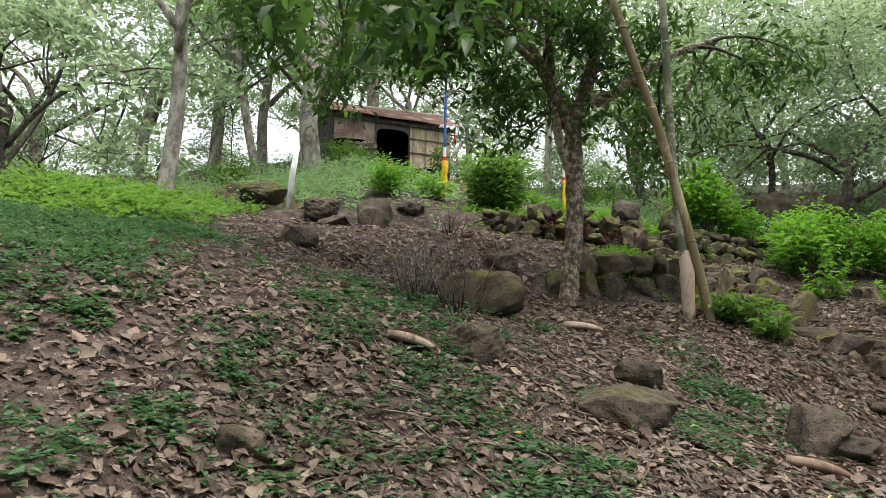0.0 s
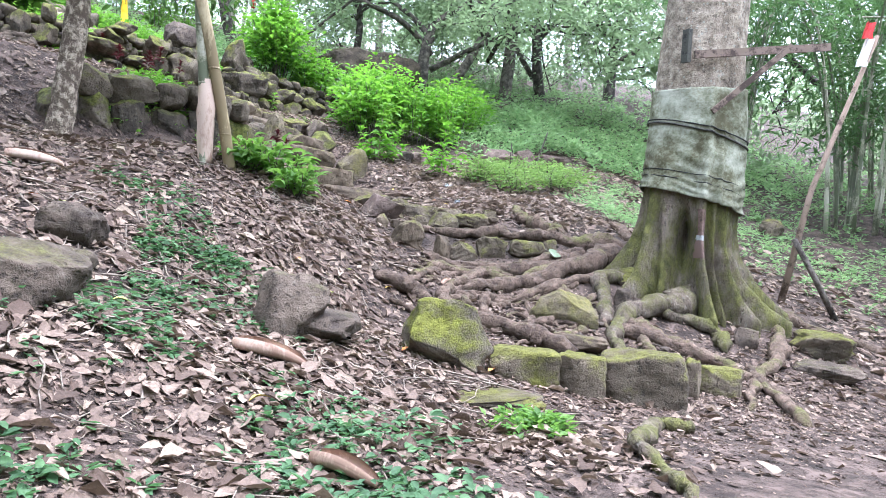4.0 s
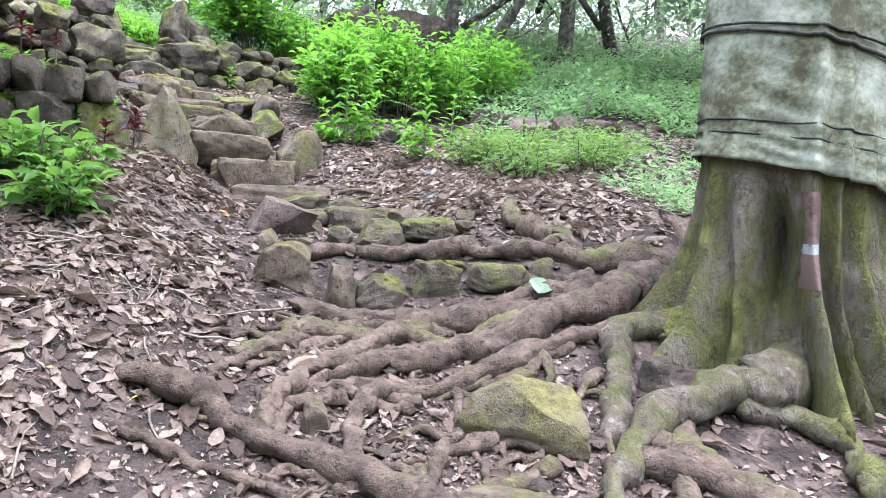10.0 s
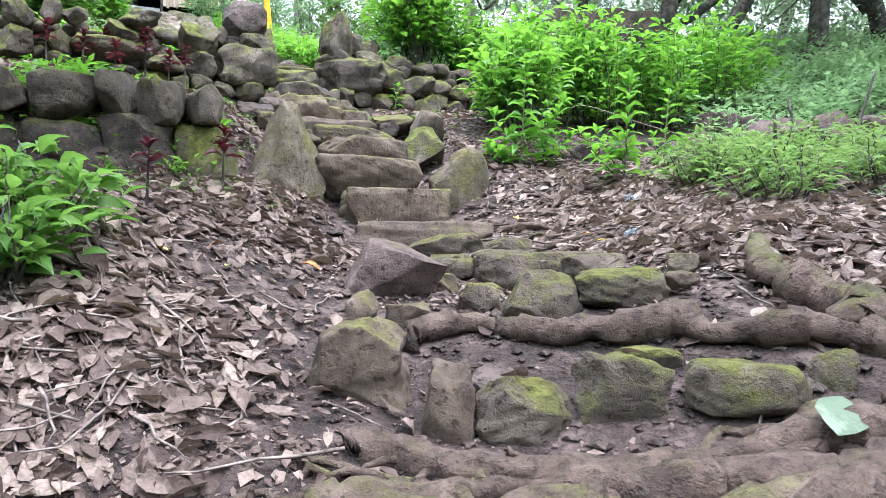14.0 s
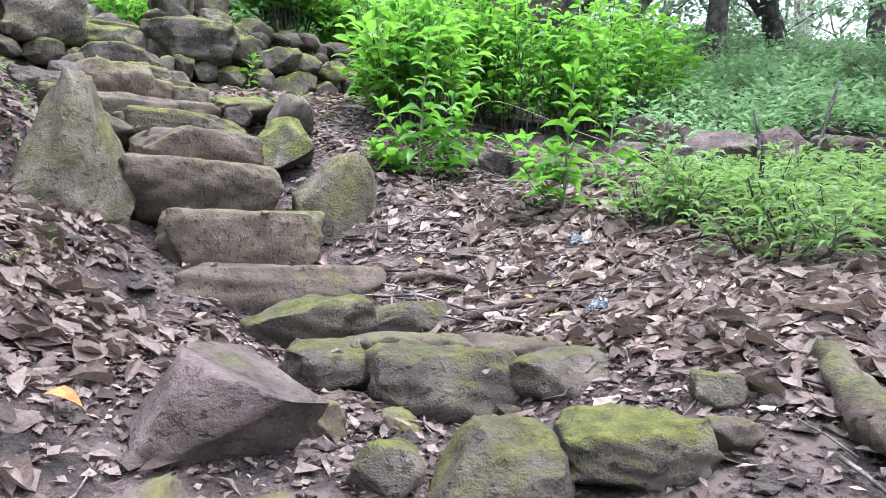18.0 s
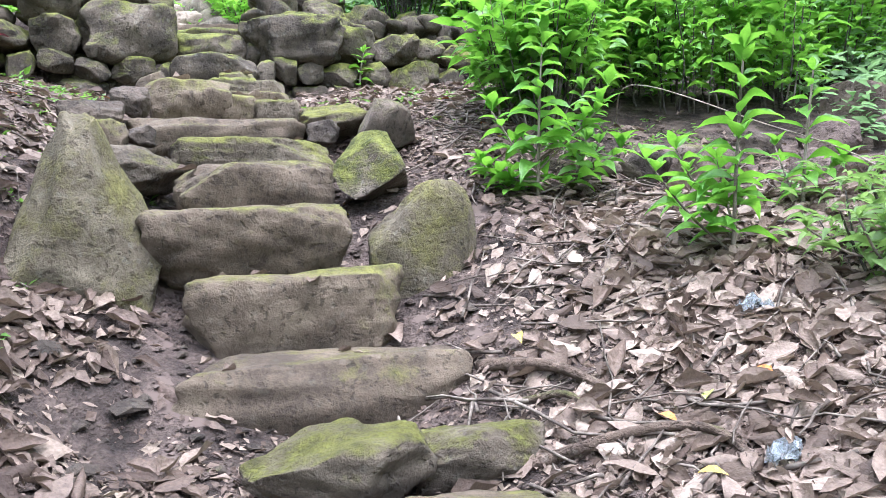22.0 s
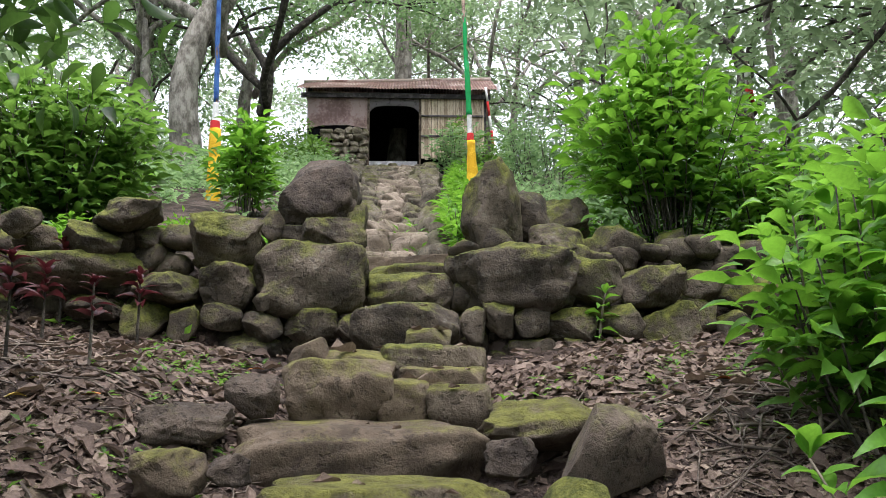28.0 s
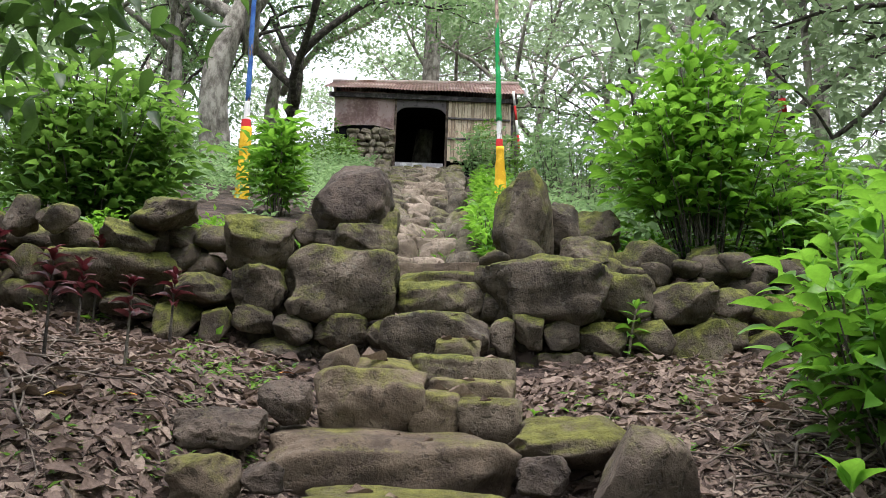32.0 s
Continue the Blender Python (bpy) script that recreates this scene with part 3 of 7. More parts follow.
def rubble(wall, s0, s1, q0, q1, z0, z1, size, seed):
    """Small stones packed behind a wall's face."""
    rng = np.random.default_rng(seed)
    geos = []
    for q in np.arange(q0, q1, size * 0.85):
        for z in np.arange(z0, z1, size * 0.7):
            a = (q - q0) / (q1 - q0)
            px, py = xy(s0 + (s1 - s0) * a + rng.uniform(-0.03, 0.03), q + rng.uniform(-0.05, 0.05))
            w = size * rng.uniform(0.8, 1.5)
            geos.append(stone_geo(px, py, z + rng.uniform(-0.04, 0.04), w, w, w * rng.uniform(0.6, 0.9), rng.uniform(0, 180), int(rng.integers(9999)), k=3.0, n=5))
    return part("rubble", joined(geos), WALLSTONE, wall, "small packed stones")


# loose rocks on the leaf-strewn slope
rock(0.83, 8.62, 1.08, 0.85, 0.68, 0.67, 6, MOSSROCK)
rock(1.05, 11.55, 1.99, 0.54, 0.43, 0.38, 3)
rock(1.99, 6.22, 0.11, 0.81, 0.65, 0.49, -3)
rock(2.26, 7.11, 0.4, 0.46, 0.36, 0.38, -5)
rock(0.85, 6.62, 0.59, 0.57, 0.46, 0.42, 8)
rock(3.74, 6.75, -0.11, 0.7, 0.56, 0.28, -18)
rock(-1.67, 9.91, 2.17, 0.54, 0.43, 0.36, 20)
rock(-1.08, 12.59, 2.8, 0.61, 0.49, 0.67, 13)
rock(-1.94, 12.45, 2.99, 0.63, 0.5, 0.44, 17)
rock(-1.67, 12.07, 2.83, 0.55, 0.44, 0.24, 16)
rock(-0.61, 13.6, 3.33, 0.55, 0.44, 0.35, 10)
rock(-3.41, 13.76, 3.67, 0.87, 0.69, 0.42, 21, MOSSROCK)
rock(-0.16, 12.03, 2.5, 0.53, 0.43, 0.32, 9)
rock(1.29, 13.01, 2.61, 0.56, 0.45, 0.35, 2)
rock(0.37, 12.35, 2.53, 0.52, 0.42, 0.29, 6)
rock(0.07, 4.61, 0.2, 0.19, 0.15, 0.09, 22)
rock(0.19, 8.78, 1.49, 0.23, 0.19, 0.18, 10)
rock(-0.35, 4.18, 0.13, 0.27, 0.24, 0.21, 19)
# mossy rocks beside the path and below the big tree
rock(3.62, 6.6, -0.13, 0.49, 0.34, 0.52, -3)
rock(4.74, 6.74, -0.36, 0.86, 0.56, 0.62, -19, THICKMOSS, k=3.4, cuts=14, cut_at=(0.6, 0.95), taper=0.72, lean=0.1)
rock(6.39, 7.32, -0.27, 0.54, 0.38, 0.19, -33, STEP)
rock(9.22, 7.08, -0.32, 0.63, 0.44, 0.31, -53, MOSSROCK)
rock(8.76, 6.59, -0.42, 0.61, 0.43, 0.19, -54)
rock(13.2, 8.69, 0.06, 0.79, 0.55, 0.67, -59)
rock(12.92, 11.23, 1.03, 0.41, 0.29, 0.35, -48, MOSSROCK)
rock(4.08, 7, -0.08, 0.15, 0.1, 0.14, -9)
rock(6.66, 7.9, -0.14, 0.78, 0.5, 0.42, -38, TALLSTONE, taper=0.62, k=4.0, cuts=14, cut_at=(0.55, 0.95), rough=0.06)
rock(7.44, 8.06, 0.06, 0.18, 0.13, 0.23, -34)
rock(7.88, 8.45, 0.22, 0.36, 0.25, 0.29, -35, MOSSROCK)
rock(8.35, 7.22, -0.23, 0.23, 0.16, 0.24, -48)
rock(5.63, 8.09, -0.03, 0.16, 0.11, 0.2, -13, STEP, taper=0.7)
# kerb of squared stones below the roots
kerb_stone(5.44, 6.61, -0.39, 0.49, 0.34, 0.29, -27)
kerb_stone(5.79, 6.35, -0.48, 0.33, 0.23, 0.37, -33)
kerb_stone(6.26, 6.22, -0.52, 0.55, 0.38, 0.46, -39)
kerb_stone(6.72, 6.21, -0.47, 0.15, 0.11, 0.34, -43)
kerb_stone(7.08, 6.27, -0.45, 0.31, 0.21, 0.25, -46)
kerb_stone(4.87, 6.07, -0.39, 0.62, 0.43, 0.08, -23)
# lowest steps: blocks between the roots
low_block(5.61, 9.56, 0.48, 0.45, 0.31, 0.37, 10, STEP, taper=0.72)
low_block(5.94, 9.38, 0.38, 0.21, 0.15, 0.34, 3, STEP)
low_block(6.23, 9.43, 0.41, 0.37, 0.26, 0.26, -3, MOSSROCK)
low_block(6.58, 9.44, 0.46, 0.36, 0.25, 0.28, -11, MOSSROCK)
low_block(7, 9.34, 0.48, 0.42, 0.29, 0.26, -20, MOSSROCK)
low_block(7.33, 9.35, 0.58, 0.17, 0.12, 0.18, -27, MOSSROCK)
low_block(7.21, 9.15, 0.49, 0.28, 0.2, 0.13, -26, STEP)
low_block(6.76, 9.73, 0.62, 0.26, 0.18, 0.11, -13, MOSSROCK)
low_block(6.35, 10.42, 0.74, 0.48, 0.34, 0.28, -4, MOSSROCK, taper=0.6, lean=0.15)
low_block(6.8, 10.44, 0.8, 0.45, 0.31, 0.23, -11, MOSSROCK)
low_block(6.09, 10.48, 0.79, 0.23, 0.16, 0.17, 0, MOSSROCK)
low_block(5.74, 10.26, 0.73, 0.21, 0.15, 0.16, 6, STEP)
low_block(5.53, 10.25, 0.75, 0.15, 0.1, 0.19, 9, STEP)
low_block(7.18, 10.67, 0.99, 0.18, 0.13, 0.11, -16, MOSSROCK)
low_block(7.11, 10.43, 0.91, 0.17, 0.12, 0.11, -16, STEP)
low_block(5.94, 10.81, 0.89, 0.11, 0.07, 0.09, 2, STEP)
low_block(5.87, 11.76, 0.96, 0.56, 0.34, 0.28, 10, MOSSROCK, k=6.0, rough=0.08, under=0.2)
low_block(6.3, 11.9, 0.98, 0.42, 0.28, 0.24, -3, MOSSROCK, k=6.0, rough=0.08, under=0.2)
low_block(5.97, 11.4, 0.84, 0.48, 0.36, 0.28, 14, MOSSROCK, rough=0.12, under=0.2)
low_block(6.38, 11.16, 0.78, 0.56, 0.4, 0.33, -2, MOSSROCK, k=6.0, rough=0.09, under=0.22)
low_block(6.82, 11.13, 0.83, 0.42, 0.36, 0.27, -6, MOSSROCK, k=5.0, rough=0.1, under=0.15)
low_block(6.32, 11.5, 0.88, 0.5, 0.34, 0.25, 12, STEP, k=10.0, rough=0.08, cut_at=(0.85, 1.2))
low_block(6.7, 11.46, 0.86, 0.44, 0.4, 0.26, -10, STEP, k=10.0, rough=0.08, cut_at=(0.85, 1.2))
low_block(6.96, 11.36, 0.86, 0.22, 0.26, 0.2, 18, STEP, k=6.0, rough=0.1)
low_block(6.18, 10.9, 0.8, 0.16, 0.14, 0.14, 30, STEP)
low_block(5.98, 11.08, 0.84, 0.13, 0.11, 0.12, 50, STEP)
low_block(5.88, 10.79, 0.88, 0.2, 0.14, 0.12, 7, STEP)
low_block(5.66, 11.1, 0.99, 0.12, 0.08, 0.1, 11, STEP)
# angular rock that lies across the foot of the steps
angular = stone_geo(5.58, 10.66, 0.8, 0.86, 0.56, 0.44, 4, 31, k=3.4, rough=0.035, cuts=15, taper=0.62, lean=0.08, n=26, cut_at=(0.48, 0.86), under=0.15)
solid("rock", angular, PLUM, (5.58, 10.66, 0.8), "angular purplish brown rock beside the steps", "rock", "loose rocks")
STEP_TOPS = []
# the flight of steps: place, top, width, depth and turn of each
LOWER_FLIGHT = (
    (5.72, 12.38, 1.345, 1.1, 0.4, 0.4, 17),
    (5.52, 12.74, 1.62, 0.86, 0.36, 0.44, 17),
    (5.25, 12.99, 1.9, 0.92, 0.38, 0.36, 28),
    (5.19, 13.29, 2.11, 0.74, 0.36, 0.34, 27),
    (5.03, 13.8, 2.27, 0.82, 0.42, 0.34, 25, MOSSROCK),
    (4.66, 14.26, 2.44, 1.04, 0.5, 0.34, 27),
)
UPPER_FLIGHT = (
    (4.41, 14.45, 2.71, 0.5, 0.36, 0.34, 27, STEP),
    (4.67, 14.56, 2.62, 0.24, 0.27, 0.26, 35, STEP),
    (4.91, 14.68, 2.6, 0.29, 0.32, 0.28, 20, MOSSROCK),
    (4.74, 14.86, 2.68, 0.41, 0.32, 0.24, 24, STEP),
    (4.24, 14.86, 2.77, 0.38, 0.42, 0.26, 29, STEP),
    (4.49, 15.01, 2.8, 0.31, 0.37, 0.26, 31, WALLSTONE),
    (4.71, 15.09, 2.79, 0.29, 0.32, 0.3, 18, MOSSROCK),
    (4.43, 15.34, 2.91, 0.26, 0.2, 0.2, 27, MOSSROCK),
    # dark basalt gate steps; their deeper tone also stands in for canopy shade
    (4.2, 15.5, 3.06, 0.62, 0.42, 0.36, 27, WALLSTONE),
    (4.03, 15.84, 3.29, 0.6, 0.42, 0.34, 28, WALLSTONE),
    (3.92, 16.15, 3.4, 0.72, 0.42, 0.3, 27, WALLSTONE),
    (3.69, 16.5, 3.52, 0.76, 0.4, 0.3, 27, STEP),
)
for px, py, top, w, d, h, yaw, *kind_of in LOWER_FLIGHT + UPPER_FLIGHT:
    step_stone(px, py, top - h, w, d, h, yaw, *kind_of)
    STEP_TOPS.append((px, py, top, w, d, radians(yaw)))
# stones beside the steps
rock(4.52, 13.27, 1.98, 0.62, 0.36, 0.24, 36, MOSSROCK)
rock(4.3, 13.49, 2.22, 0.25, 0.18, 0.16, 37, STEP)
rock(4.06, 13.15, 2.12, 0.32, 0.22, 0.17, 44, STEP)
rock(4.46, 13.64, 2.24, 0.18, 0.12, 0.12, 34)
rock(4.09, 13.81, 2.37, 0.35, 0.25, 0.18, 37)
rock(4.2, 14.11, 2.46, 0.25, 0.17, 0.19, 34)
rock(4.05, 14.7, 2.6, 0.3, 0.3, 0.25, 40, STEP, taper=0.6, cuts=12, cut_at=(0.5, 0.9), rough=0.04)
rock(5.39, 14.61, 2.3, 0.62, 0.5, 0.25, 20, MOSSROCK, k=4.0)
rock(5.33, 14.2, 2.25, 0.19, 0.13, 0.15, 19)
rock(7.22, 14.05, 1.92, 0.29, 0.2, 0.22, -10)
# two angular wedges beside the steps
rock(5.66, 14.34, 2.1, 0.54, 0.48, 0.44, 24, STONE, k=3.4, taper=0.62, cuts=15, cut_at=(0.48, 0.86), rough=0.035)
rock(5.7, 13.88, 1.84, 0.7, 0.52, 0.5, 8, WALLSTONE, k=3.4, taper=0.66, cuts=15, cut_at=(0.48, 0.86), rough=0.035)
# low line of stones across the slope
for px, py, w, h, yaw in ((8.84, 14.95, 0.52, 0.42, -15), (9.16, 14.85, 0.4, 0.36, -40), (9.3, 14.4, 0.62, 0.4, -20), (9.75, 14.3, 0.5, 0.42, -30), (8.95, 14.45, 0.4, 0.3, 10), (8.4, 14.4, 0.34, 0.3, -20), (7.55, 14.1, 0.4, 0.3, 5), (10.2, 14.1, 0.55, 0.38, -25)):
    rock(px, py, float(ground_z(px, py)) - 0.1, w, w * 0.75, h, yaw, PLUM, k=5.0, cuts=12, cut_at=(0.6, 0.95), rough=0.05)
rock(8.05, 13.6, 1.78, 0.5, 0.36, 0.32, -20, PLUM, cuts=14, cut_at=(0.55, 0.9))
rock(8.75, 13.75, 1.8, 0.55, 0.4, 0.3, -24, PLUM, cuts=14, cut_at=(0.55, 0.9))
rock(8.98, 15.21, 2.27, 0.37, 0.26, 0.35, -23)
rock(8.44, 14.52, 2.06, 0.33, 0.23, 0.27, -20)
rock(8.01, 14.44, 2.04, 0.26, 0.18, 0.22, -16)
rock(7.23, 14.06, 1.93, 0.28, 0.19, 0.21, -9)
rock(6.99, 14.05, 1.97, 0.21, 0.15, 0.12, -6)
rock(7.68, 14.28, 2, 0.25, 0.18, 0.15, -13)


# tall pointed stones that stand on both sides of the steps
for px, py, pz, w, d, h, yaw, taper, words in ((4.68, 12.62, 1.28, 0.92, 0.36, 1.0, 33, 0.25, "tall pointed mossy standing stone"), (6.0, 13.2, 1.17, 0.54, 0.28, 0.84, 14, 0.95, "upright mossy slab with a rounded top")):
    geo, mat = stone_of(TALLSTONE, px, py, pz, w, d, h, yaw, k=4.2, taper=taper, cuts=9, rough=0.07)
    solid("standing_stone", geo, mat, (px, py, pz), words + " beside the steps", "stone", "standing stones")

wall_right = thing("wall_right", *xy(-0.1, 1.5), 2.7, "dry-stone retaining wall of dark mossy basalt along the terrace", "wall", kind="structure")
wall_left = thing("wall_left", *xy(-0.1, -1.5), 2.7, "dry-stone retaining wall of dark mossy basalt along the terrace", "wall", kind="structure")
terrace_wall = thing("terrace_wall", 3.2, 11.6, 1.6, "low mossy dry-stone terrace wall of large blocks", "wall", kind="structure")
for wall, *place in ((wall_right, 4.7, 16.0, 3.02, 0.8, 0.54, 0.44, 19), (wall_left, 3.57, 15.4, 3.0, 0.66, 0.5, 0.46, 34)):
    geo, mat = stone_of(WALLSTONE, *place, k=5.0, cuts=9, rough=0.1, under=0.15, cut_at=(0.86, 1.2))
    part("stone", geo, mat, wall)
wall_stone(wall_right, 5.19, 16.12, 3.05, 0.4, 0.29, 0.31, 13)
wall_stone(wall_right, 5.53, 16.3, 3.06, 0.4, 0.29, 0.31, 9)
wall_stone(wall_right, 5.83, 16.41, 3.07, 0.3, 0.21, 0.23, 5)
wall_stone(wall_right, 4.69, 15.8, 2.87, 0.22, 0.16, 0.24, 20)
wall_stone(wall_right, 4.86, 15.89, 2.85, 0.23, 0.16, 0.21, 18)
wall_stone(wall_right, 5.07, 16.03, 2.8, 0.32, 0.23, 0.25, 15)
wall_stone(wall_right, 5.35, 16.2, 2.83, 0.38, 0.27, 0.25, 11)
wall_stone(wall_right, 5.64, 16.35, 2.74, 0.4, 0.29, 0.36, 8)
wall_stone(wall_right, 4.56, 15.7, 2.78, 0.16, 0.11, 0.26, 22)
wall_stone(wall_right, 4.89, 15.97, 2.63, 0.4, 0.28, 0.23, 17)
wall_stone(wall_right, 5.3, 16.15, 2.65, 0.34, 0.24, 0.22, 12)
wall_stone(wall_right, 5.11, 15.99, 2.74, 0.16, 0.11, 0.14, 14)
wall_stone(wall_right, 5.56, 16.27, 2.66, 0.29, 0.2, 0.22, 9)
wall_stone(wall_right, 5.8, 16.38, 2.84, 0.24, 0.17, 0.3, 6)
wall_stone(wall_right, 6.05, 16.54, 3.02, 0.33, 0.23, 0.26, 3)
wall_stone(wall_right, 6, 16.49, 2.78, 0.29, 0.2, 0.26, 3)
wall_stone(wall_right, 6.3, 16.66, 2.93, 0.33, 0.23, 0.3, 0)
wall_stone(wall_right, 5.9, 16.7, 3.29, 0.23, 0.16, 0.2, 4)
wall_stone(wall_right, 6.15, 16.87, 3.28, 0.35, 0.25, 0.26, 2)
wall_stone(wall_right, 4.73, 16.33, 3.5, 0.26, 0.26, 0.4, 35)
wall_stone(wall_right, 4.93, 16.24, 3.32, 0.36, 0.34, 0.33, 12)
wall_stone(wall_right, 5.3, 16.53, 3.34, 0.42, 0.36, 0.3, 6)
wall_stone(wall_right, 5.08, 16.4, 3.3, 0.27, 0.3, 0.26, 20)
wall_stone(wall_right, 5.58, 16.87, 3.42, 0.3, 0.3, 0.25, 8)
wall_stone(wall_right, 5.71, 16.72, 3.26, 0.38, 0.32, 0.23, 7)
wall_stone(wall_right, 4.82, 16.92, 3.6, 0.46, 0.42, 0.36, 15)
wall_stone(wall_left, 3.42, 15.5, 3.38, 0.4, 0.4, 0.28, 30)
wall_stone(wall_left, 3.68, 15.53, 3.38, 0.4, 0.5, 0.3, 22)
wall_stone(wall_left, 3.76, 15.6, 3.36, 0.17, 0.34, 0.43, 24)
wall_stone(wall_left, 3.64, 15.31, 2.82, 0.36, 0.26, 0.23, 34)
wall_stone(wall_left, 3.88, 15.38, 2.82, 0.23, 0.16, 0.2, 31)
wall_stone(wall_left, 3.2, 15.06, 3.04, 0.34, 0.24, 0.31, 40)
wall_stone(wall_left, 3.43, 15.09, 3.03, 0.11, 0.07, 0.12, 37)
wall_stone(wall_left, 3.19, 15.02, 2.9, 0.25, 0.18, 0.18, 40)
wall_stone(wall_left, 3.4, 15.14, 2.84, 0.26, 0.19, 0.21, 37)
wall_stone(wall_left, 3.14, 15.09, 3.29, 0.49, 0.34, 0.37, 40)
wall_stone(wall_left, 2.87, 14.93, 3.04, 0.45, 0.32, 0.25, 44)
wall_stone(wall_left, 3, 14.91, 2.84, 0.23, 0.16, 0.23, 43)
wall_stone(wall_left, 2.77, 14.82, 2.85, 0.3, 0.21, 0.25, 45)
wall_stone(wall_left, 2.25, 14.73, 3.1, 0.81, 0.57, 0.35, 50)
wall_stone(wall_left, 2.44, 14.69, 3.35, 0.41, 0.29, 0.23, 49)
wall_stone(wall_left, 2.63, 14.8, 3.53, 0.42, 0.3, 0.24, 47)
wall_stone(wall_left, 1.95, 14.37, 3.15, 0.24, 0.18, 0.25, 55)
wall_stone(wall_left, 3.3, 15.17, 2.7, 0.47, 0.33, 0.19, 38)
wall_stone(wall_left, 2.07, 14.44, 3.47, 0.26, 0.19, 0.2, 54)
wall_stone(wall_left, 1.89, 14.33, 3.43, 0.22, 0.16, 0.28, 56)
wall_stone(wall_left, 1.95, 14.38, 2.96, 0.29, 0.2, 0.22, 55)
wall_stone(wall_left, 2.49, 14.68, 2.98, 0.32, 0.23, 0.15, 49)
wall_stone(wall_left, 1.59, 14.24, 3.08, 0.43, 0.3, 0.33, 58)
wall_stone(wall_left, 1.6, 14.21, 3.39, 0.33, 0.23, 0.31, 58)
wall_stone(wall_left, 1.28, 14.05, 3.13, 0.36, 0.25, 0.37, 62)
wall_stone(wall_left, 3.34, 15.29, 3.46, 0.15, 0.11, 0.24, 37)
def terrace_block(a, b, z, h):
    """A squared block of the terrace wall, from a to b metres along it."""
    k = (a + b) / 2 / 2.44
    px, py = 2.0 + 2.25 * k, 11.42 + 0.93 * k + 0.12
    geo, mat = stone_of(MOSSROCK if z > 1.9 else WALLSTONE, px, py, z, (b - a) * 1.04, 0.4, h, 22.4 + 5 * math.sin(7 * a), k=7.0, cuts=12, rough=0.06, cut_at=(0.74, 1.1))
    part("stone", geo, mat, terrace_wall)


for edges, z, h in (((-0.1, 0.32, 0.62, 1.02, 1.4, 1.72, 2.14, 2.4), 1.36, 0.3), ((-0.3, 0.1, 0.48, 1.02, 1.5, 2.05, 2.46), 1.64, 0.46), ((0.05, 0.5, 1.06, 1.5, 1.78, 2.12, 2.4), 2.08, 0.35)):
    for a, b in zip(edges, edges[1:]):
        terrace_block(a, b, z + 0.02 * math.sin(9 * a), h + 0.03 * math.sin(17 * a))
rubble(wall_right, 0.12, 0.12, 0.5, 3.3, 2.65, 3.45, 0.2, 5)
rubble(wall_right, 0.0, 0.05, 0.5, 3.3, 2.48, 2.74, 0.17, 7)
rubble(wall_left, 0.05, 0.0, -3.6, -0.45, 2.5, 2.78, 0.17, 8)
rubble(wall_left, 0.12, 0.12, -3.6, -0.4, 2.7, 3.5, 0.2, 6)

# the boulder and the knobbly pillar that crown the gate
geo = stone_geo(3.54, 15.53, 3.56, 0.56, 0.5, 0.52, 22, 44, k=3.2, taper=0.82, cuts=7, cut_at=(0.76, 1.0), rough=0.07, n=26)
solid("gate_boulder", geo, STONE, (3.53, 15.53, 3.58), "large dark blunt boulder set on the gate's wall", "boulder", "gate stones")
geo = stone_geo(4.56, 16.06, 3.4, 0.42, 0.4, 0.66, 22, 90, k=4.0, taper=0.74, lean=-0.06, cuts=14, cut_at=(0.74, 1.05), rough=0.12, n=26)
solid("gate_pillar", geo, WALLSTONE, (4.56, 16.06, 3.4), "knobbly upright mossy stone topping the gate's wall", "boulder", "gate stones")

# dark rock outcrop on the slope behind the bushes
geo, mat = stone_of(STONE, 8.1, 19.6, float(ground_z(8.1, 19.6)) - 0.2, 2.6, 1.4, 1.3, 5, k=3.0, cuts=14, rough=0.14)
solid("rock_outcrop", geo, mat, (8.1, 19.6, float(ground_z(8.1, 19.6)) - 0.2), "low black rock outcrop on the green slope", "rock")
for px, py, w in ((-4.4, 15.2, 1.3), (-3.3, 14.6, 0.9), (-4.9, 14.2, 0.8)):
    pz = float(ground_z(px, py)) - 0.2
    geo, mat = stone_of(MOSSROCK, px, py, pz, w, w * 0.7, w * 0.55, 15, k=3.0, cuts=9)
    solid("rock", geo, mat, (px, py, pz), "mossy brown boulder under the slope's trees", "rock", "loose rocks")

# ---- the big buttressed tree and its roots ----
CLOTH = grainy("weathered pale green cloth", [(0.0, (0.075, 0.07, 0.036)), (0.3, (0.15, 0.155, 0.1)), (0.6, (0.235, 0.245, 0.18)), (0.95, (0.33, 0.34, 0.265))], 2.0, 26.0, 0.85, 0.25, 0.01, (1, 1, 1.3))
PLANK = grainy("grey weathered plank", [(0.3, (0.06, 0.043, 0.034)), (0.7, (0.18, 0.135, 0.105))], 8.0, 60.0, 0.85, 0.4, 0.004)
CORD = grainy("dark cord", [(0.3, (0.02, 0.022, 0.02)), (0.7, (0.06, 0.06, 0.05))], 20.0, 90.0)
TX, TY, TZ = 8.52, 8.38, 0.05
big_tree = thing("big_tree", TX, TY, TZ, "huge old tree with buttressed mossy roots and a cloth-wrapped trunk", "tree")


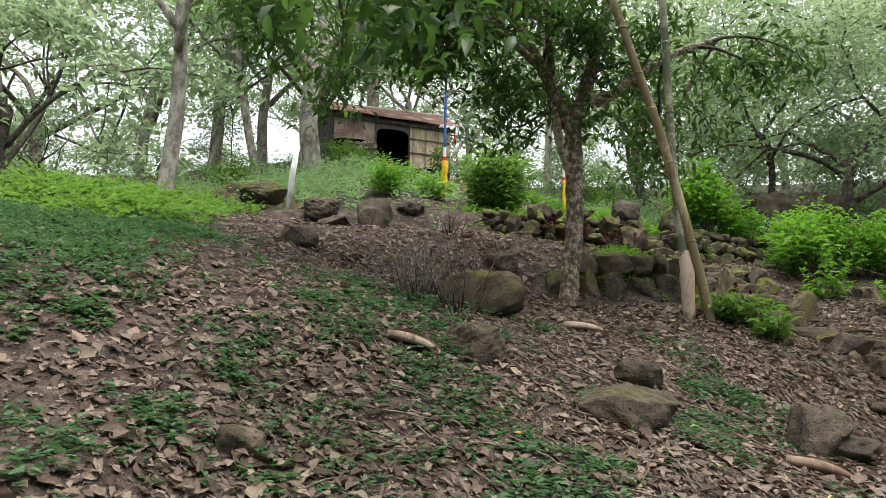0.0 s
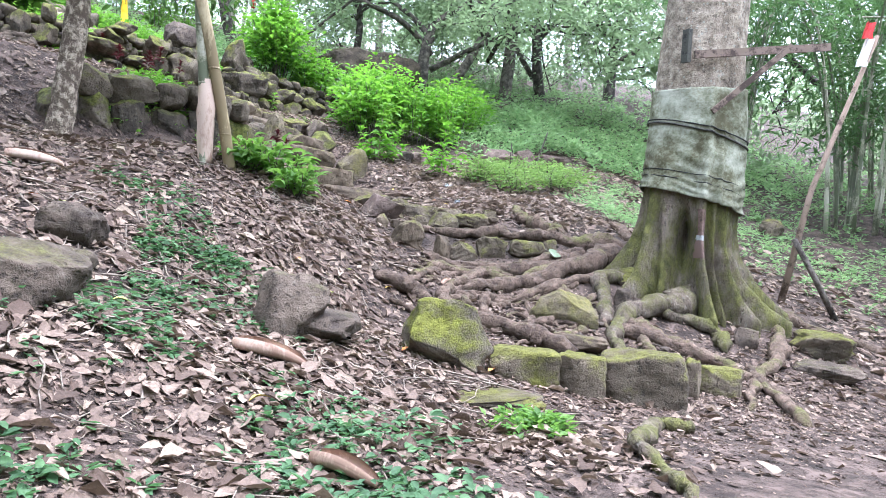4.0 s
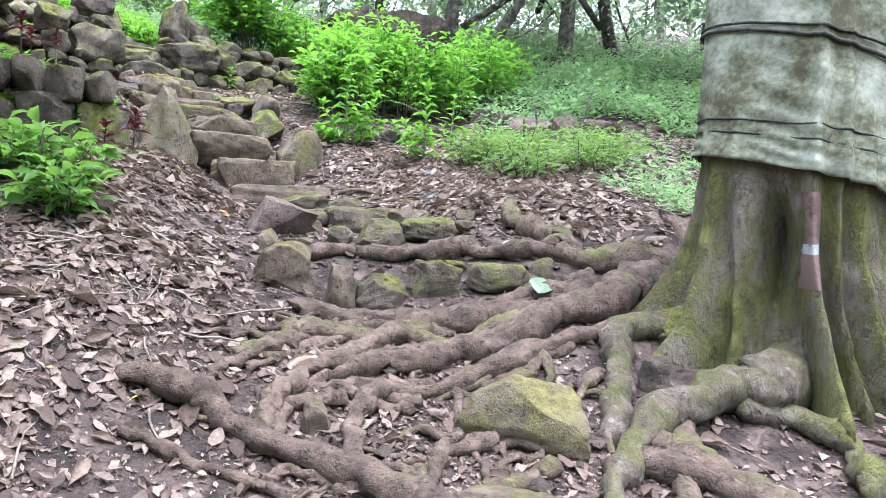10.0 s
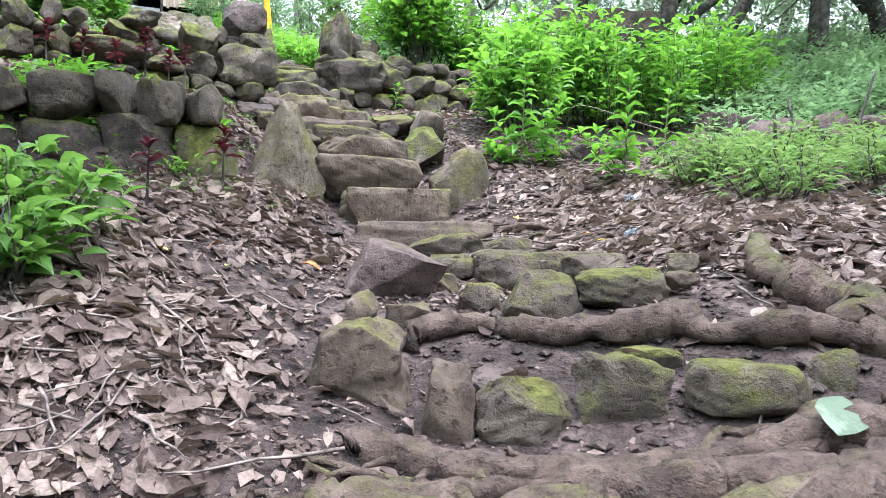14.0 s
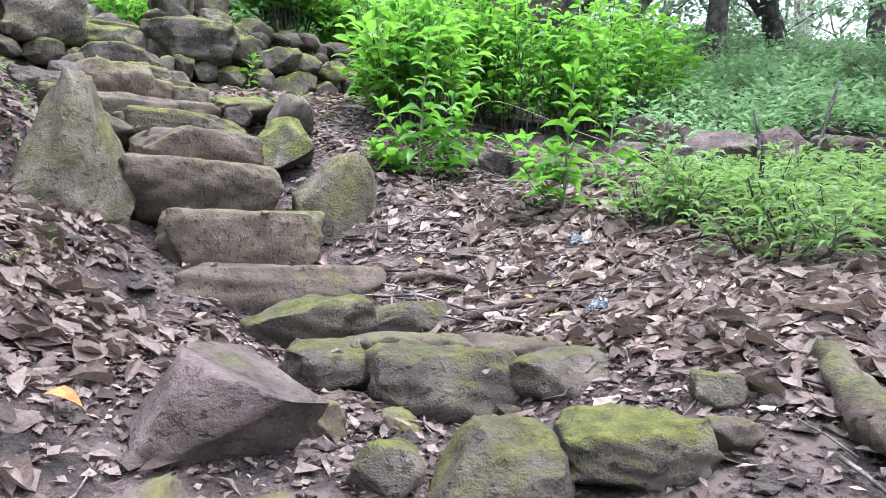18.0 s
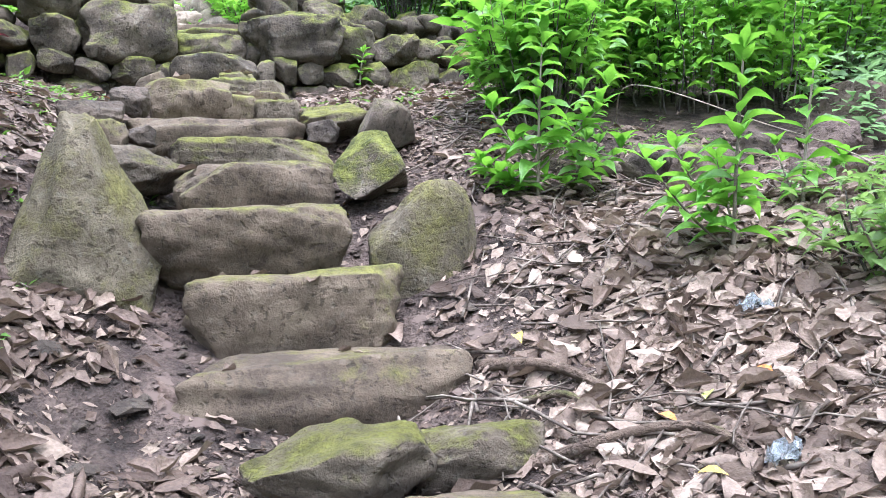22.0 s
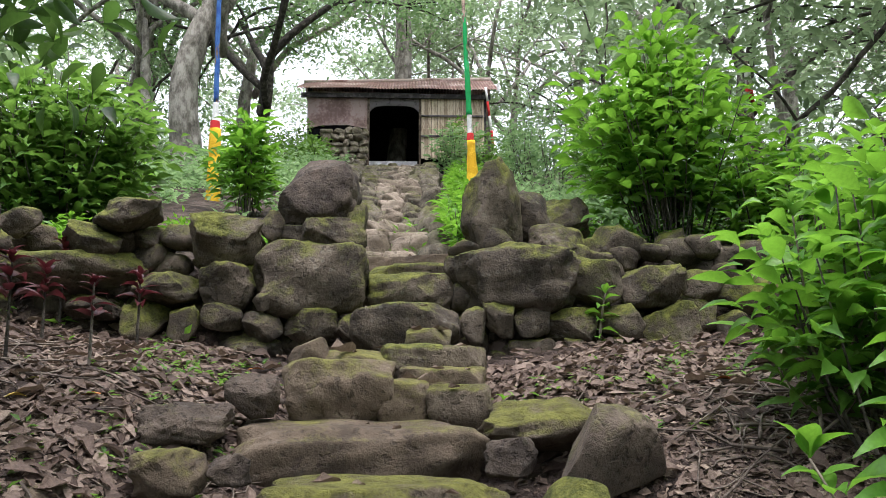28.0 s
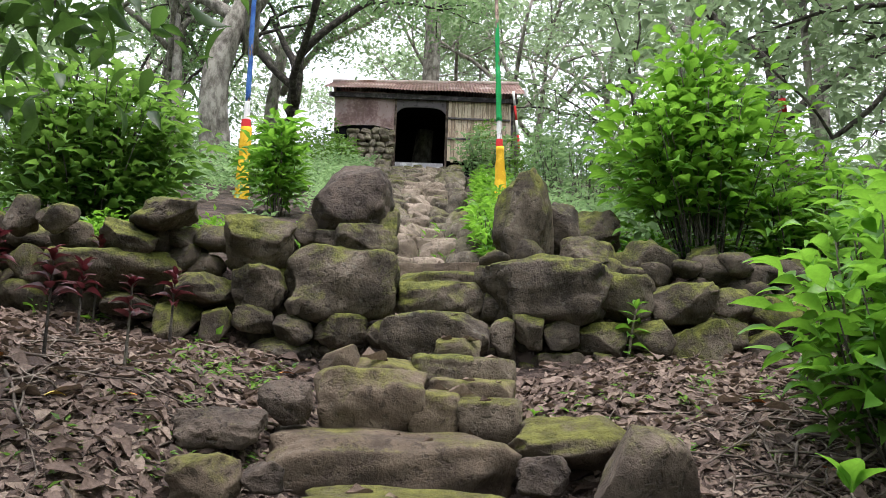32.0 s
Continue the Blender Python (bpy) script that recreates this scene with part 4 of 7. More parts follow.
# buttresses: angle, half width, how far out they reach at the ground, how high they run up
RIBS = ((2.6, 0.26, 0.66, 0.62), (3.2, 0.17, 0.46, 0.9), (3.52, 0.1, 0.22, 1.2), (4.22, 0.1, 0.34, 1.6), (4.5, 0.06, 0.2, 1.4), (4.78, 0.12, 0.3, 0.75), (5.2, 0.2, 0.42, 0.5), (5.75, 0.2, 0.5, 0.6), (6.25, 0.24, 0.55, 0.6), (0.75, 0.26, 0.5, 0.55), (1.5, 0.26, 0.6, 0.6), (2.05, 0.18, 0.4, 0.6))


def trunk_radius(a, z):
    """Radius of the trunk at the angle a and the height z over its foot: buttresses flare towards the ground."""
    a, z = np.asarray(a, float), np.asarray(z, float)
    r = 0.57 - 0.035 * z - 0.12 * np.exp(-((z / 1.1) ** 3)) + 0.012 * np.sin(5 * a + 3 * z)
    for at, wide, foot, rise in RIBS:
        off = (a - at + 0.12 * np.exp(-z) * np.sin(3 * z + at) + math.pi) % (2 * math.pi) - math.pi
        r = r + foot * np.exp(-np.abs(off / wide) ** 1.7) * (0.8 * np.exp(-((z / rise) ** 1.5)) + 0.2 * np.exp(-z / rise) * np.clip(1.5 - z, 0, 1))
        r = r + 0.75 * foot * np.exp(-((off / (0.8 * wide)) ** 2)) * np.exp(-z / 0.2)  # toes that run out into the roots
    fade = np.exp(-((z / 1.25) ** 4))
    return r + fade * (0.016 * np.cos(11 * a + 2.0 + 0.7 * np.sin(2 * z)) + 0.012 * np.cos(23 * a + 1.0 + 2 * z) + 0.014 * np.sin(17 * z + 6 * a) * np.sin(5 * z - 3 * a))


ang = np.linspace(0, 2 * math.pi, 216, endpoint=False)
zs = np.concatenate([np.linspace(-0.3, 1.6, 64), np.linspace(1.7, 9.0, 40)])
aa, zz = np.meshgrid(ang, zs)
rr = trunk_radius(aa, np.maximum(zz, 0))
hollow = np.exp(-(((aa - 3.9) / 0.13) ** 2) - ((zz - 0.8) / 0.27) ** 2)
rr = rr - 0.3 * hollow
tv = np.stack([TX + rr * np.cos(aa) + 0.02 * zz, TY + rr * np.sin(aa), TZ + zz], -1).reshape(-1, 3)
na = len(ang)
tf = [(i * na + j, i * na + (j + 1) % na, (i + 1) * na + (j + 1) % na, (i + 1) * na + j) for i in range(len(zs) - 1) for j in range(na)]
low = 64 * na  # the flared foot and the stem above it meet under the cloth
part("buttress", (tv[:low + na], [f for f in tf if f[0] < low]), BARK, big_tree, "flared mossy foot of the trunk")
part("trunk", (tv[low:], [tuple(k - low for k in f) for f in tf if f[0] >= low]), UPBARK, big_tree)

# the cloth hangs round the trunk, its lower hem slants
cz = np.linspace(0, 1, 60)
hem, top = 1.25 + 0.13 * np.cos(ang - 2.6), 2.5 + 0.05 * np.cos(ang - 0.5)
ca, ct = np.meshgrid(ang, cz)
ch = hem[None] + (top - hem)[None] * ct
cr = trunk_radius(ca, ch) + 0.03 + 0.011 * np.sin(70 * ct + 5 * np.sin(1.7 * ca) + 3 * np.sin(9 * ct)) * np.clip(1.2 - 1.6 * ct, 0, 1) * np.sin(2.5 * ca + 1) ** 2 + 0.008 * np.sin(23 * ct + 4 * ca) * np.sin(6 * ca) + 0.03 * (1 - ct) ** 3
cv = np.stack([TX + cr * np.cos(ca) + 0.02 * ch, TY + cr * np.sin(ca), TZ + ch], -1).reshape(-1, 3)
inner = np.stack([TX + (cr - 0.008) * np.cos(ca) + 0.02 * ch, TY + (cr - 0.008) * np.sin(ca), TZ + ch], -1).reshape(-1, 3)
cf = [(i * na + j, i * na + (j + 1) % na, (i + 1) * na + (j + 1) % na, (i + 1) * na + j) for i in range(59) for j in range(na)]
nv = len(cv)
cf2 = [tuple(nv + k for k in f[::-1]) for f in cf]
rim = [((j + 1) % na, j, nv + j, nv + (j + 1) % na) for j in range(na)] + [(59 * na + j, 59 * na + (j + 1) % na, nv + 59 * na + (j + 1) % na, nv + 59 * na + j) for j in range(na)]
cloth = part("cloth_wrap", (np.concatenate([cv, inner]), cf + cf2 + rim), CLOTH, big_tree, "pale green weathered cloth tied round the trunk")
for level, slant, thick in ((1.98, 0.13, 0.012), (2.03, 0.11, 0.008), (1.42, 0.1, 0.007), (1.5, 0.09, 0.006)):
    h = level + slant * np.cos(ang - 2.6)
    r = trunk_radius(ang, h) + 0.045
    ring = np.stack([TX + r * np.cos(ang) + 0.02 * h, TY + r * np.sin(ang), TZ + h], -1)
    part("cord", tube(np.vstack([ring, ring[:1]]), [thick], 6, cap=False), CORD, cloth, "dark twisted cord")

# old paint on a rib of the trunk beside the hollow
sa, sh = np.meshgrid(np.linspace(4.1, 4.33, 24), np.linspace(0.62, 1.14, 40))
edge = 0.004
sr = trunk_radius(sa, sh) + edge
sv_ = np.stack([TX + sr * np.cos(sa) + 0.02 * sh, TY + sr * np.sin(sa), TZ + sh], -1).reshape(-1, 3)
PAINT = grainy("faded reddish paint", [(0.2, (0.04, 0.03, 0.024)), (0.5, (0.1, 0.064, 0.05)), (0.8, (0.15, 0.1, 0.085))], 4.0, 30.0)
CHALK = grainy("chalky white paint", [(0.3, (0.1, 0.1, 0.09)), (0.7, (0.3, 0.32, 0.32))], 9.0, 50.0)
rng = np.random.default_rng(12)
left_edge, right_edge = (np.convolve(rng.uniform(0, 6, 44), np.ones(5) / 5, "valid")[:40] for _ in range(2))
sf_ = [(i * 24 + j, i * 24 + j + 1, (i + 1) * 24 + j + 1, (i + 1) * 24 + j) for i in range(39) for j in range(23) if left_edge[i] < j < 23 - right_edge[i]]
part("painted_patch", (sv_, [f for f in sf_ if not 14 <= f[0] // 24 < 18]), PAINT, big_tree, "faded reddish paint on a rib")
part("painted_band", (sv_, [f for f in sf_ if 14 <= f[0] // 24 < 18]), CHALK, big_tree, "chalky white painted band")

# a plank and a stick are nailed to the trunk
for name, a, b, w in (("plank", (8.1, 7.98, 2.83), (9.45, 7.42, 3.02), 0.04), ("batten", (8.28, 7.85, 2.23), (9.0, 7.52, 2.98), 0.03)):
    a, b = np.array(a), np.array(b)
    along = unit((b - a)[None])[0]
    side = unit(np.cross(along, (0, 0, 1.0))[None])[0]
    upv = np.cross(side, along)
    pv = [p + side * i * 0.016 + upv * j * w for p in (a, b) for i, j in ((-1, -1), (1, -1), (1, 1), (-1, 1))]
    geo = np.array(pv), [(0, 1, 2, 3), (7, 6, 5, 4), (0, 4, 5, 1), (1, 5, 6, 2), (2, 6, 7, 3), (3, 7, 4, 0)]
    part(name, geo, PLANK, big_tree, "weathered wooden " + name + " nailed across the trunk", smooth=False)
part("tag", box_geo(8.02, 8.07, 8.0, 8.1, 2.75, 3.1), CORD, big_tree, "small dark board on the trunk", smooth=False)


def root(points, radii, lift=0.35, sides=10, material=ROOT, seed=0, wiggle=0.02):
    """A root that creeps over the ground through the points."""
    rng = np.random.default_rng(seed + 50)
    p = smooth_path([(x, y, 0) for x, y in points], 9)
    n = len(p)
    soft = lambda k: np.convolve(rng.normal(0, 1, n + 4), np.ones(5) / 5, "valid")[:n] * k
    p[:, :2] += rng.normal(0, wiggle * 0.5, (n, 2)) * np.linspace(0.3, 1, n)[:, None] + np.stack([soft(0.05), soft(0.05)], 1)
    r = np.interp(np.linspace(0, 1, n), np.linspace(0, 1, len(radii)), radii)
    hump = np.abs(np.sin(np.linspace(0, 3.1 * rng.uniform(1.5, 3), n) + rng.uniform(0, 3))) * 0.03
    p[:, 2] = ground_z(p[:, 0], p[:, 1]) + r * (lift - 0.25) + hump
    p[-1, 2] -= 0.08
    return part("root", tube(p, list(r * np.clip(1 + soft(0.5), 0.6, 1.7)), max(sides, 12), 0.19, seed), material, big_tree)


ROOTS = [0]


def creep(points, r0, r1, **more):
    ROOTS[0] += 1
    return root(points, [r0, (r0 + r1) / 2, r1], seed=ROOTS[0], **more)


root([(8.2, 8.65), (7.9, 8.98), (7.39, 8.77), (6.89, 8.64), (6.39, 8.62), (5.94, 8.49), (5.56, 8.19), (5.40, 8.01)], [0.17, 0.13, 0.1, 0.085, 0.07, 0.05, 0.03], lift=0.6, seed=1)
ROOTS[0] = 1
creep([(6.4, 8.9), (6.03, 8.71), (5.68, 8.46), (5.50, 8.19), (5.37, 8.01)], 0.07, 0.045, lift=0.7)
creep([(7.6, 8.6), (6.88, 8.44), (6.38, 8.35), (5.91, 8.26), (5.72, 7.79)], 0.08, 0.04, lift=0.7)
creep([(7.5, 9.0), (6.89, 9.05), (6.38, 9.06), (5.86, 8.91), (5.37, 8.63), (5.08, 8.29)], 0.09, 0.025)
creep([(7.5, 8.85), (6.98, 8.84), (6.25, 8.91), (5.66, 8.71), (5.28, 8.44)], 0.075, 0.02)
creep([(8.1, 8.4), (7.57, 8.52), (7.31, 8.20), (7.01, 7.75)], 0.09, 0.055, lift=0.7, material=BARK)
creep([(8.4, 8.1), (8.05, 7.95), (7.64, 7.84), (7.19, 7.70), (6.86, 7.41), (6.62, 7.05)], 0.16, 0.05, lift=0.9, material=BARK)
creep([(7.9, 7.95), (7.8, 7.75), (8.07, 7.6), (8.1, 7.38), (7.97, 7.11)], 0.11, 0.05, lift=0.7, material=BARK)
creep([(7.35, 7.75), (7.26, 7.55), (7.20, 7.33), (7.02, 7.03)], 0.07, 0.04)
creep([(4.78, 8.18), (5.15, 8.10), (5.60, 7.77), (5.93, 7.38), (6.16, 7.10)], 0.055, 0.085, lift=1.1)
creep([(4.80, 7.85), (5.17, 7.79), (5.54, 7.52)], 0.03, 0.02)
creep([(8.3, 9.0), (7.9, 9.3), (7.55, 9.50), (7.62, 9.76), (7.55, 10.02), (7.47, 10.26), (7.59, 10.73)], 0.12, 0.08, lift=0.7)
creep([(7.7, 9.5), (7.44, 9.61), (7.13, 9.76), (6.84, 9.94), (6.37, 10.01), (6.05, 10.13), (5.77, 10.04)], 0.085, 0.05, lift=0.8)
creep([(7.5, 8.95), (7.16, 8.85), (6.68, 8.94), (6.29, 9.02), (5.95, 9.13), (5.59, 9.15)], 0.1, 0.05, lift=0.6)
creep([(7.0, 8.75), (6.52, 8.70), (6.15, 8.86), (5.75, 8.83), (5.48, 8.71), (5.29, 8.50)], 0.08, 0.03, lift=0.6)
creep([(9.15, 7.75), (8.9, 7.3), (8.32, 6.84), (7.60, 6.35), (6.96, 5.80)], 0.1, 0.04, lift=0.7)
creep([(7.75, 6.6), (7.63, 6.18), (7.45, 5.80)], 0.06, 0.03, lift=0.7)
creep([(7.2, 7.6), (7.41, 7.33), (7.54, 6.96), (7.66, 6.67), (7.59, 6.19), (7.26, 5.49)], 0.08, 0.04, lift=0.6)
creep([(7.0, 7.55), (7.46, 7.23), (7.62, 7.02), (7.55, 6.69)], 0.07, 0.035)
creep([(5.92, 5.27), (5.71, 5.39), (5.2, 4.95), (5.01, 4.56), (4.86, 4.09)], 0.05, 0.03, lift=0.8, material=BARK)
creep([(9.3, 8.1), (9.8, 7.7), (10.3, 7.2), (10.9, 6.9)], 0.12, 0.04)
creep([(9.2, 8.7), (9.7, 9.2), (10.3, 9.5)], 0.14, 0.05)
creep([(8.6, 9.0), (8.7, 9.6), (8.9, 10.3)], 0.15, 0.05)
for k in range(44):
    rng = np.random.default_rng(700 + k)
    bx, by = 5.7 + 2.0 * rng.random(), 7.5 + 1.7 * rng.random()
    a = rng.uniform(2.6, 4.2)
    creep([(bx + math.cos(a) * d + rng.normal(0, 0.06), by + math.sin(a) * d + rng.normal(0, 0.09)) for d in (0, 0.22, 0.45, 0.75)], rng.uniform(0.018, 0.045), 0.012, sides=8, lift=0.6)

# leaning poles beyond the tree, the long one with a small flag
POLE = grainy("brown weathered pole", [(0.3, (0.088, 0.064, 0.048)), (0.7, (0.256, 0.192, 0.147))], 8.0, 60.0)
WHITE = grainy("white flag cloth", [(0.3, (0.6, 0.6, 0.58)), (0.7, (0.8, 0.8, 0.78))], 4.0, 60.0)
REDC = grainy("red flag cloth", [(0.3, (0.4, 0.02, 0.02)), (0.7, (0.6, 0.04, 0.04))], 4.0, 60.0)
pole_feet = (10.2, 8.5)
flag_pole = thing("leaning_flag_pole", 10.2, 8.5, float(ground_z(*pole_feet)), "slanting brown pole with a small red and white flag", "flag pole")
part("pole", tube([(10.2, 8.5, float(ground_z(10.2, 8.5)) - 0.05), (10.5, 8.42, 1.6), (11.2, 8.2, 3.6)], [0.045, 0.035, 0.028], 8, 0.05), POLE, flag_pole)
for name, mat, z0, z1 in (("red_cloth", REDC, 3.55, 3.75), ("white_cloth", WHITE, 3.2, 3.55)):
    u = np.linspace(0, 1, 12)
    cu, cw = np.meshgrid(u, np.linspace(0, 1, 6))
    px, py = 11.16 - 0.5 * cu - 0.1 * (1 - cw) * (1 - (z0 - 3.2) * 2), 8.2 - 0.25 * cu + 0.04 * np.sin(9 * cu + 2 * cw)
    v = np.stack([px, py, z0 + (z1 - z0) * cw - 0.12 * cu], -1).reshape(-1, 3)
    f = [(i * 12 + j, i * 12 + j + 1, (i + 1) * 12 + j + 1, (i + 1) * 12 + j) for i in range(5) for j in range(11)]
    part(name, (np.concatenate([v, v + (0.0, 0.006, 0)]), f + [tuple(72 + k for k in q[::-1]) for q in f]), mat, flag_pole)
prop_z = float(ground_z(10.8, 8.15))
prop = tube([(10.3, 8.45, 0.98), (10.55, 8.3, 0.5), (10.82, 8.15, prop_z - 0.05)], [0.035, 0.04], 8, 0.06)
solid("prop_stick", prop, DARKBARK, (10.82, 8.15, prop_z), "dark stick propped against the slanting pole", "stick")

# ---- the hut at the top of the stone stair ----
RUST = grainy("rusted corrugated sheet", [(0.2, (0.26, 0.15, 0.125)), (0.5, (0.46, 0.32, 0.28)), (0.8, (0.62, 0.5, 0.46))], 1.6, 14.0, 0.7, 0.25, 0.006, (1, 1, 0.4))
SHEET = grainy("faded reddish brown sheet wall", [(0.25, (0.21, 0.13, 0.125)), (0.6, (0.33, 0.22, 0.21)), (0.85, (0.42, 0.31, 0.3))], 1.5, 12.0, 0.7, 0.15, 0.006)
BAMBOO = grainy("split bamboo panel", [(0.25, (0.34, 0.25, 0.18)), (0.5, (0.52, 0.41, 0.3)), (0.8, (0.64, 0.53, 0.41))], 5.0, 40.0, 0.7, 0.3, 0.004, (1, 1, 0.2))
TIMBER = grainy("dark hut timber", [(0.3, (0.05, 0.045, 0.05)), (0.7, (0.15, 0.13, 0.14))], 6.0, 40.0)
# near-black colour stands in for the darkness inside the hut
BLACK = grainy("hut inside blacked out", [(0.3, (0.004, 0.004, 0.005)), (0.7, (0.01, 0.01, 0.012))], 3.0, 30.0, spec=0.02)


def hut_xyz(q, s, z):
    """From the hut's own metres (across, along the axis, height) to the world."""
    q, s, z = np.broadcast_arrays(np.asarray(q, float), np.asarray(s, float), np.asarray(z, float))
    return np.stack([GATE[0] + UPHILL[0] * s + ACROSS[0] * q, GATE[1] + UPHILL[1] * s + ACROSS[1] * q, z], -1)


def hut_box(q0, q1, s0, s1, z0, z1):
    v, f = box_geo(q0, q1, s0, s1, z0, z1)
    return hut_xyz(v[:, 0], v[:, 1], v[:, 2]), f


hut = thing("hut", *xy(15.3, -0.3), 8.2, "small hillside hut with a rusted corrugated roof and a dark doorway", "hut")
FRONT, BACK, FLOOR_Z = 15.25, 18.4, 8.25
# front sheet with a sagging lower hem
u = np.linspace(0, 1, 24)
hem = 9.28 + 0.16 * np.sin(u * 2.5) - 0.12 * u
sq_, sv = np.meshgrid(-2.68 + 1.66 * u, np.linspace(0, 1, 10))
sz = hem[None] + (10.32 - hem[None]) * sv
ripple = FRONT + 0.02 * np.sin(9 * sq_) + 0.015 * np.sin(17 * sq_ + 4 * sz)
front_v = np.concatenate([hut_xyz(sq_, ripple, sz).reshape(-1, 3), hut_xyz(sq_, ripple + 0.01, sz).reshape(-1, 3)])
ff = [(i * 24 + j, i * 24 + j + 1, (i + 1) * 24 + j + 1, (i + 1) * 24 + j) for i in range(9) for j in range(23)]
part("sheet_wall", (front_v, ff + [tuple(240 + k for k in q[::-1]) for q in ff]), SHEET, hut, "faded reddish sheet hung as a wall")
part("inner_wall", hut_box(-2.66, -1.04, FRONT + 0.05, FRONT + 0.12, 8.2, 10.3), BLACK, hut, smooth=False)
part("side_wall", hut_box(-2.7, -2.6, FRONT + 0.12, BACK, 8.0, 10.5), TIMBER, hut, smooth=False)
part("side_wall", hut_box(2.1, 2.2, FRONT + 0.12, BACK, 8.0, 10.4), TIMBER, hut, smooth=False)
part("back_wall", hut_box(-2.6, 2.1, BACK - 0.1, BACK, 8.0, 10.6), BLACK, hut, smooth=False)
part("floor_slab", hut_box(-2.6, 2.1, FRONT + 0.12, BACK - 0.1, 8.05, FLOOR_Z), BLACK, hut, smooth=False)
part("doorstep", hut_box(-0.98, 0.3, FRONT - 0.2, FRONT + 0.11, 8.12, 8.31), grainy("pale worn doorstep", [(0.3, (0.3, 0.3, 0.32)), (0.7, (0.55, 0.55, 0.58))], 5.0, 40.0), hut, "pale worn doorstep slab", smooth=False)
# lintel board with the arched cut-out of the doorway
door_q = np.linspace(-1.0, 0.34, 25)
arch = 9.76 + 0.17 * np.clip(1 - ((door_q + 0.33) / 0.63) ** 4, 0, 1) ** 0.5
lint_v = np.concatenate([hut_xyz(door_q, depth_, z) for depth_ in (FRONT - 0.02, FRONT + 0.03) for z in (arch, np.full(25, 10.3))])
lint_f = [(k, k + 1, 26 + k, 25 + k) for k in range(24)] + [(50 + k + 1, 50 + k, 75 + k, 76 + k) for k in range(24)] + [(k + 1, k, 50 + k, 51 + k) for k in range(24)] + [(25 + k, 26 + k, 76 + k, 75 + k) for k in range(24)] + [(0, 25, 75, 50), (49, 24, 74, 99)]
part("lintel_board", (lint_v, lint_f), TIMBER, hut, "dark board with an arched cut-out", smooth=False)
for q in (-1.03, 0.37):
    part("door_post", hut_box(q - 0.03, q + 0.03, FRONT - 0.04, FRONT + 0.05, 8.25, 10.3), PLANK, hut, smooth=False)
# split bamboo panel
rng = np.random.default_rng(31)
panel = part("bamboo_panel", joined([hut_box(0.4, 2.1, FRONT - 0.06, FRONT - 0.02, z, z + 0.045) for z in (9.05, 9.62)]), TIMBER, hut, "upright split-bamboo panel with two battens", smooth=False)
q = 0.41
while q < 2.1:
    w = rng.uniform(0.06, 0.1)
    v, f = hut_box(q, q + w - 0.008, FRONT - 0.012 + rng.uniform(-0.006, 0.006), FRONT + 0.02, 8.4 + 0.1 * q + rng.uniform(-0.04, 0.04), 10.25 + rng.uniform(-0.03, 0.03))
    part("slat", (v, f), BAMBOO, panel, smooth=False)
    q += w
# corrugated gable roof
waves = np.linspace(-3.0, 2.5, 480)
down = np.linspace(0, 1, 9)
wq, wd = np.meshgrid(waves, down)
ridge_z, eave_z = 11.15 + 0.03 * (waves[None] + 3) + 0.02 * np.sin(2.1 * wq), 10.32 + 0.012 * np.sin(3 * wq)
for side, s_eave in (("front_sheet", FRONT - 0.3), ("back_sheet", BACK + 0.3)):
    s_ridge = 16.75
    z = ridge_z + (eave_z - ridge_z) * wd + 0.014 * np.sin(wq * 2 * math.pi / 0.085)
    top_v = hut_xyz(wq, s_ridge + (s_eave - s_ridge) * wd, z).reshape(-1, 3)
    nq = len(waves)
    rf = [(i * nq + j, i * nq + j + 1, (i + 1) * nq + j + 1, (i + 1) * nq + j) for i in range(8) for j in range(nq - 1)]
    part(side, (np.concatenate([top_v, top_v - (0, 0, 0.006)]), rf + [tuple(len(top_v) + k for k in f[::-1]) for f in rf]), RUST, hut, "rusted corrugated iron sheet")
# unseen ceiling added to keep light out of the doorway
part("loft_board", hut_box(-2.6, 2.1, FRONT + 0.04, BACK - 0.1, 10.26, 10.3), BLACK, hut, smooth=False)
part("ridge_cap", tube(hut_xyz(np.linspace(-3.0, 2.5, 12), 16.75, 11.16 + 0.03 * np.linspace(0, 5.5, 12)), [0.07], 8), RUST, hut)
part("eave_beam", hut_box(-2.85, 2.3, FRONT - 0.12, FRONT - 0.04, 10.12, 10.24), TIMBER, hut, smooth=False)
part("end_trim", hut_box(2.46, 2.53, FRONT - 0.3, FRONT - 0.2, 10.28, 10.5), WHITE, hut, smooth=False)
stick_z = float(ground_z(-0.67, 29.94))
striped = thing("striped_stick", -0.67, 29.94, stick_z, "leaning stick painted red and white beside the bamboo panel", "stick")
for k, mat in enumerate((REDC, WHITE, REDC, WHITE, REDC, WHITE)):
    a, b = (np.array((-0.67, 29.94, stick_z)) + (np.array((-0.93, 29.8, 10.36)) - np.array((-0.67, 29.94, stick_z))) * f for f in (k / 6, (k + 1) / 6))
    part("band", tube([a, (a + b) / 2, b], [0.035], 8), mat, striped, "red band" if mat is REDC else "white band")
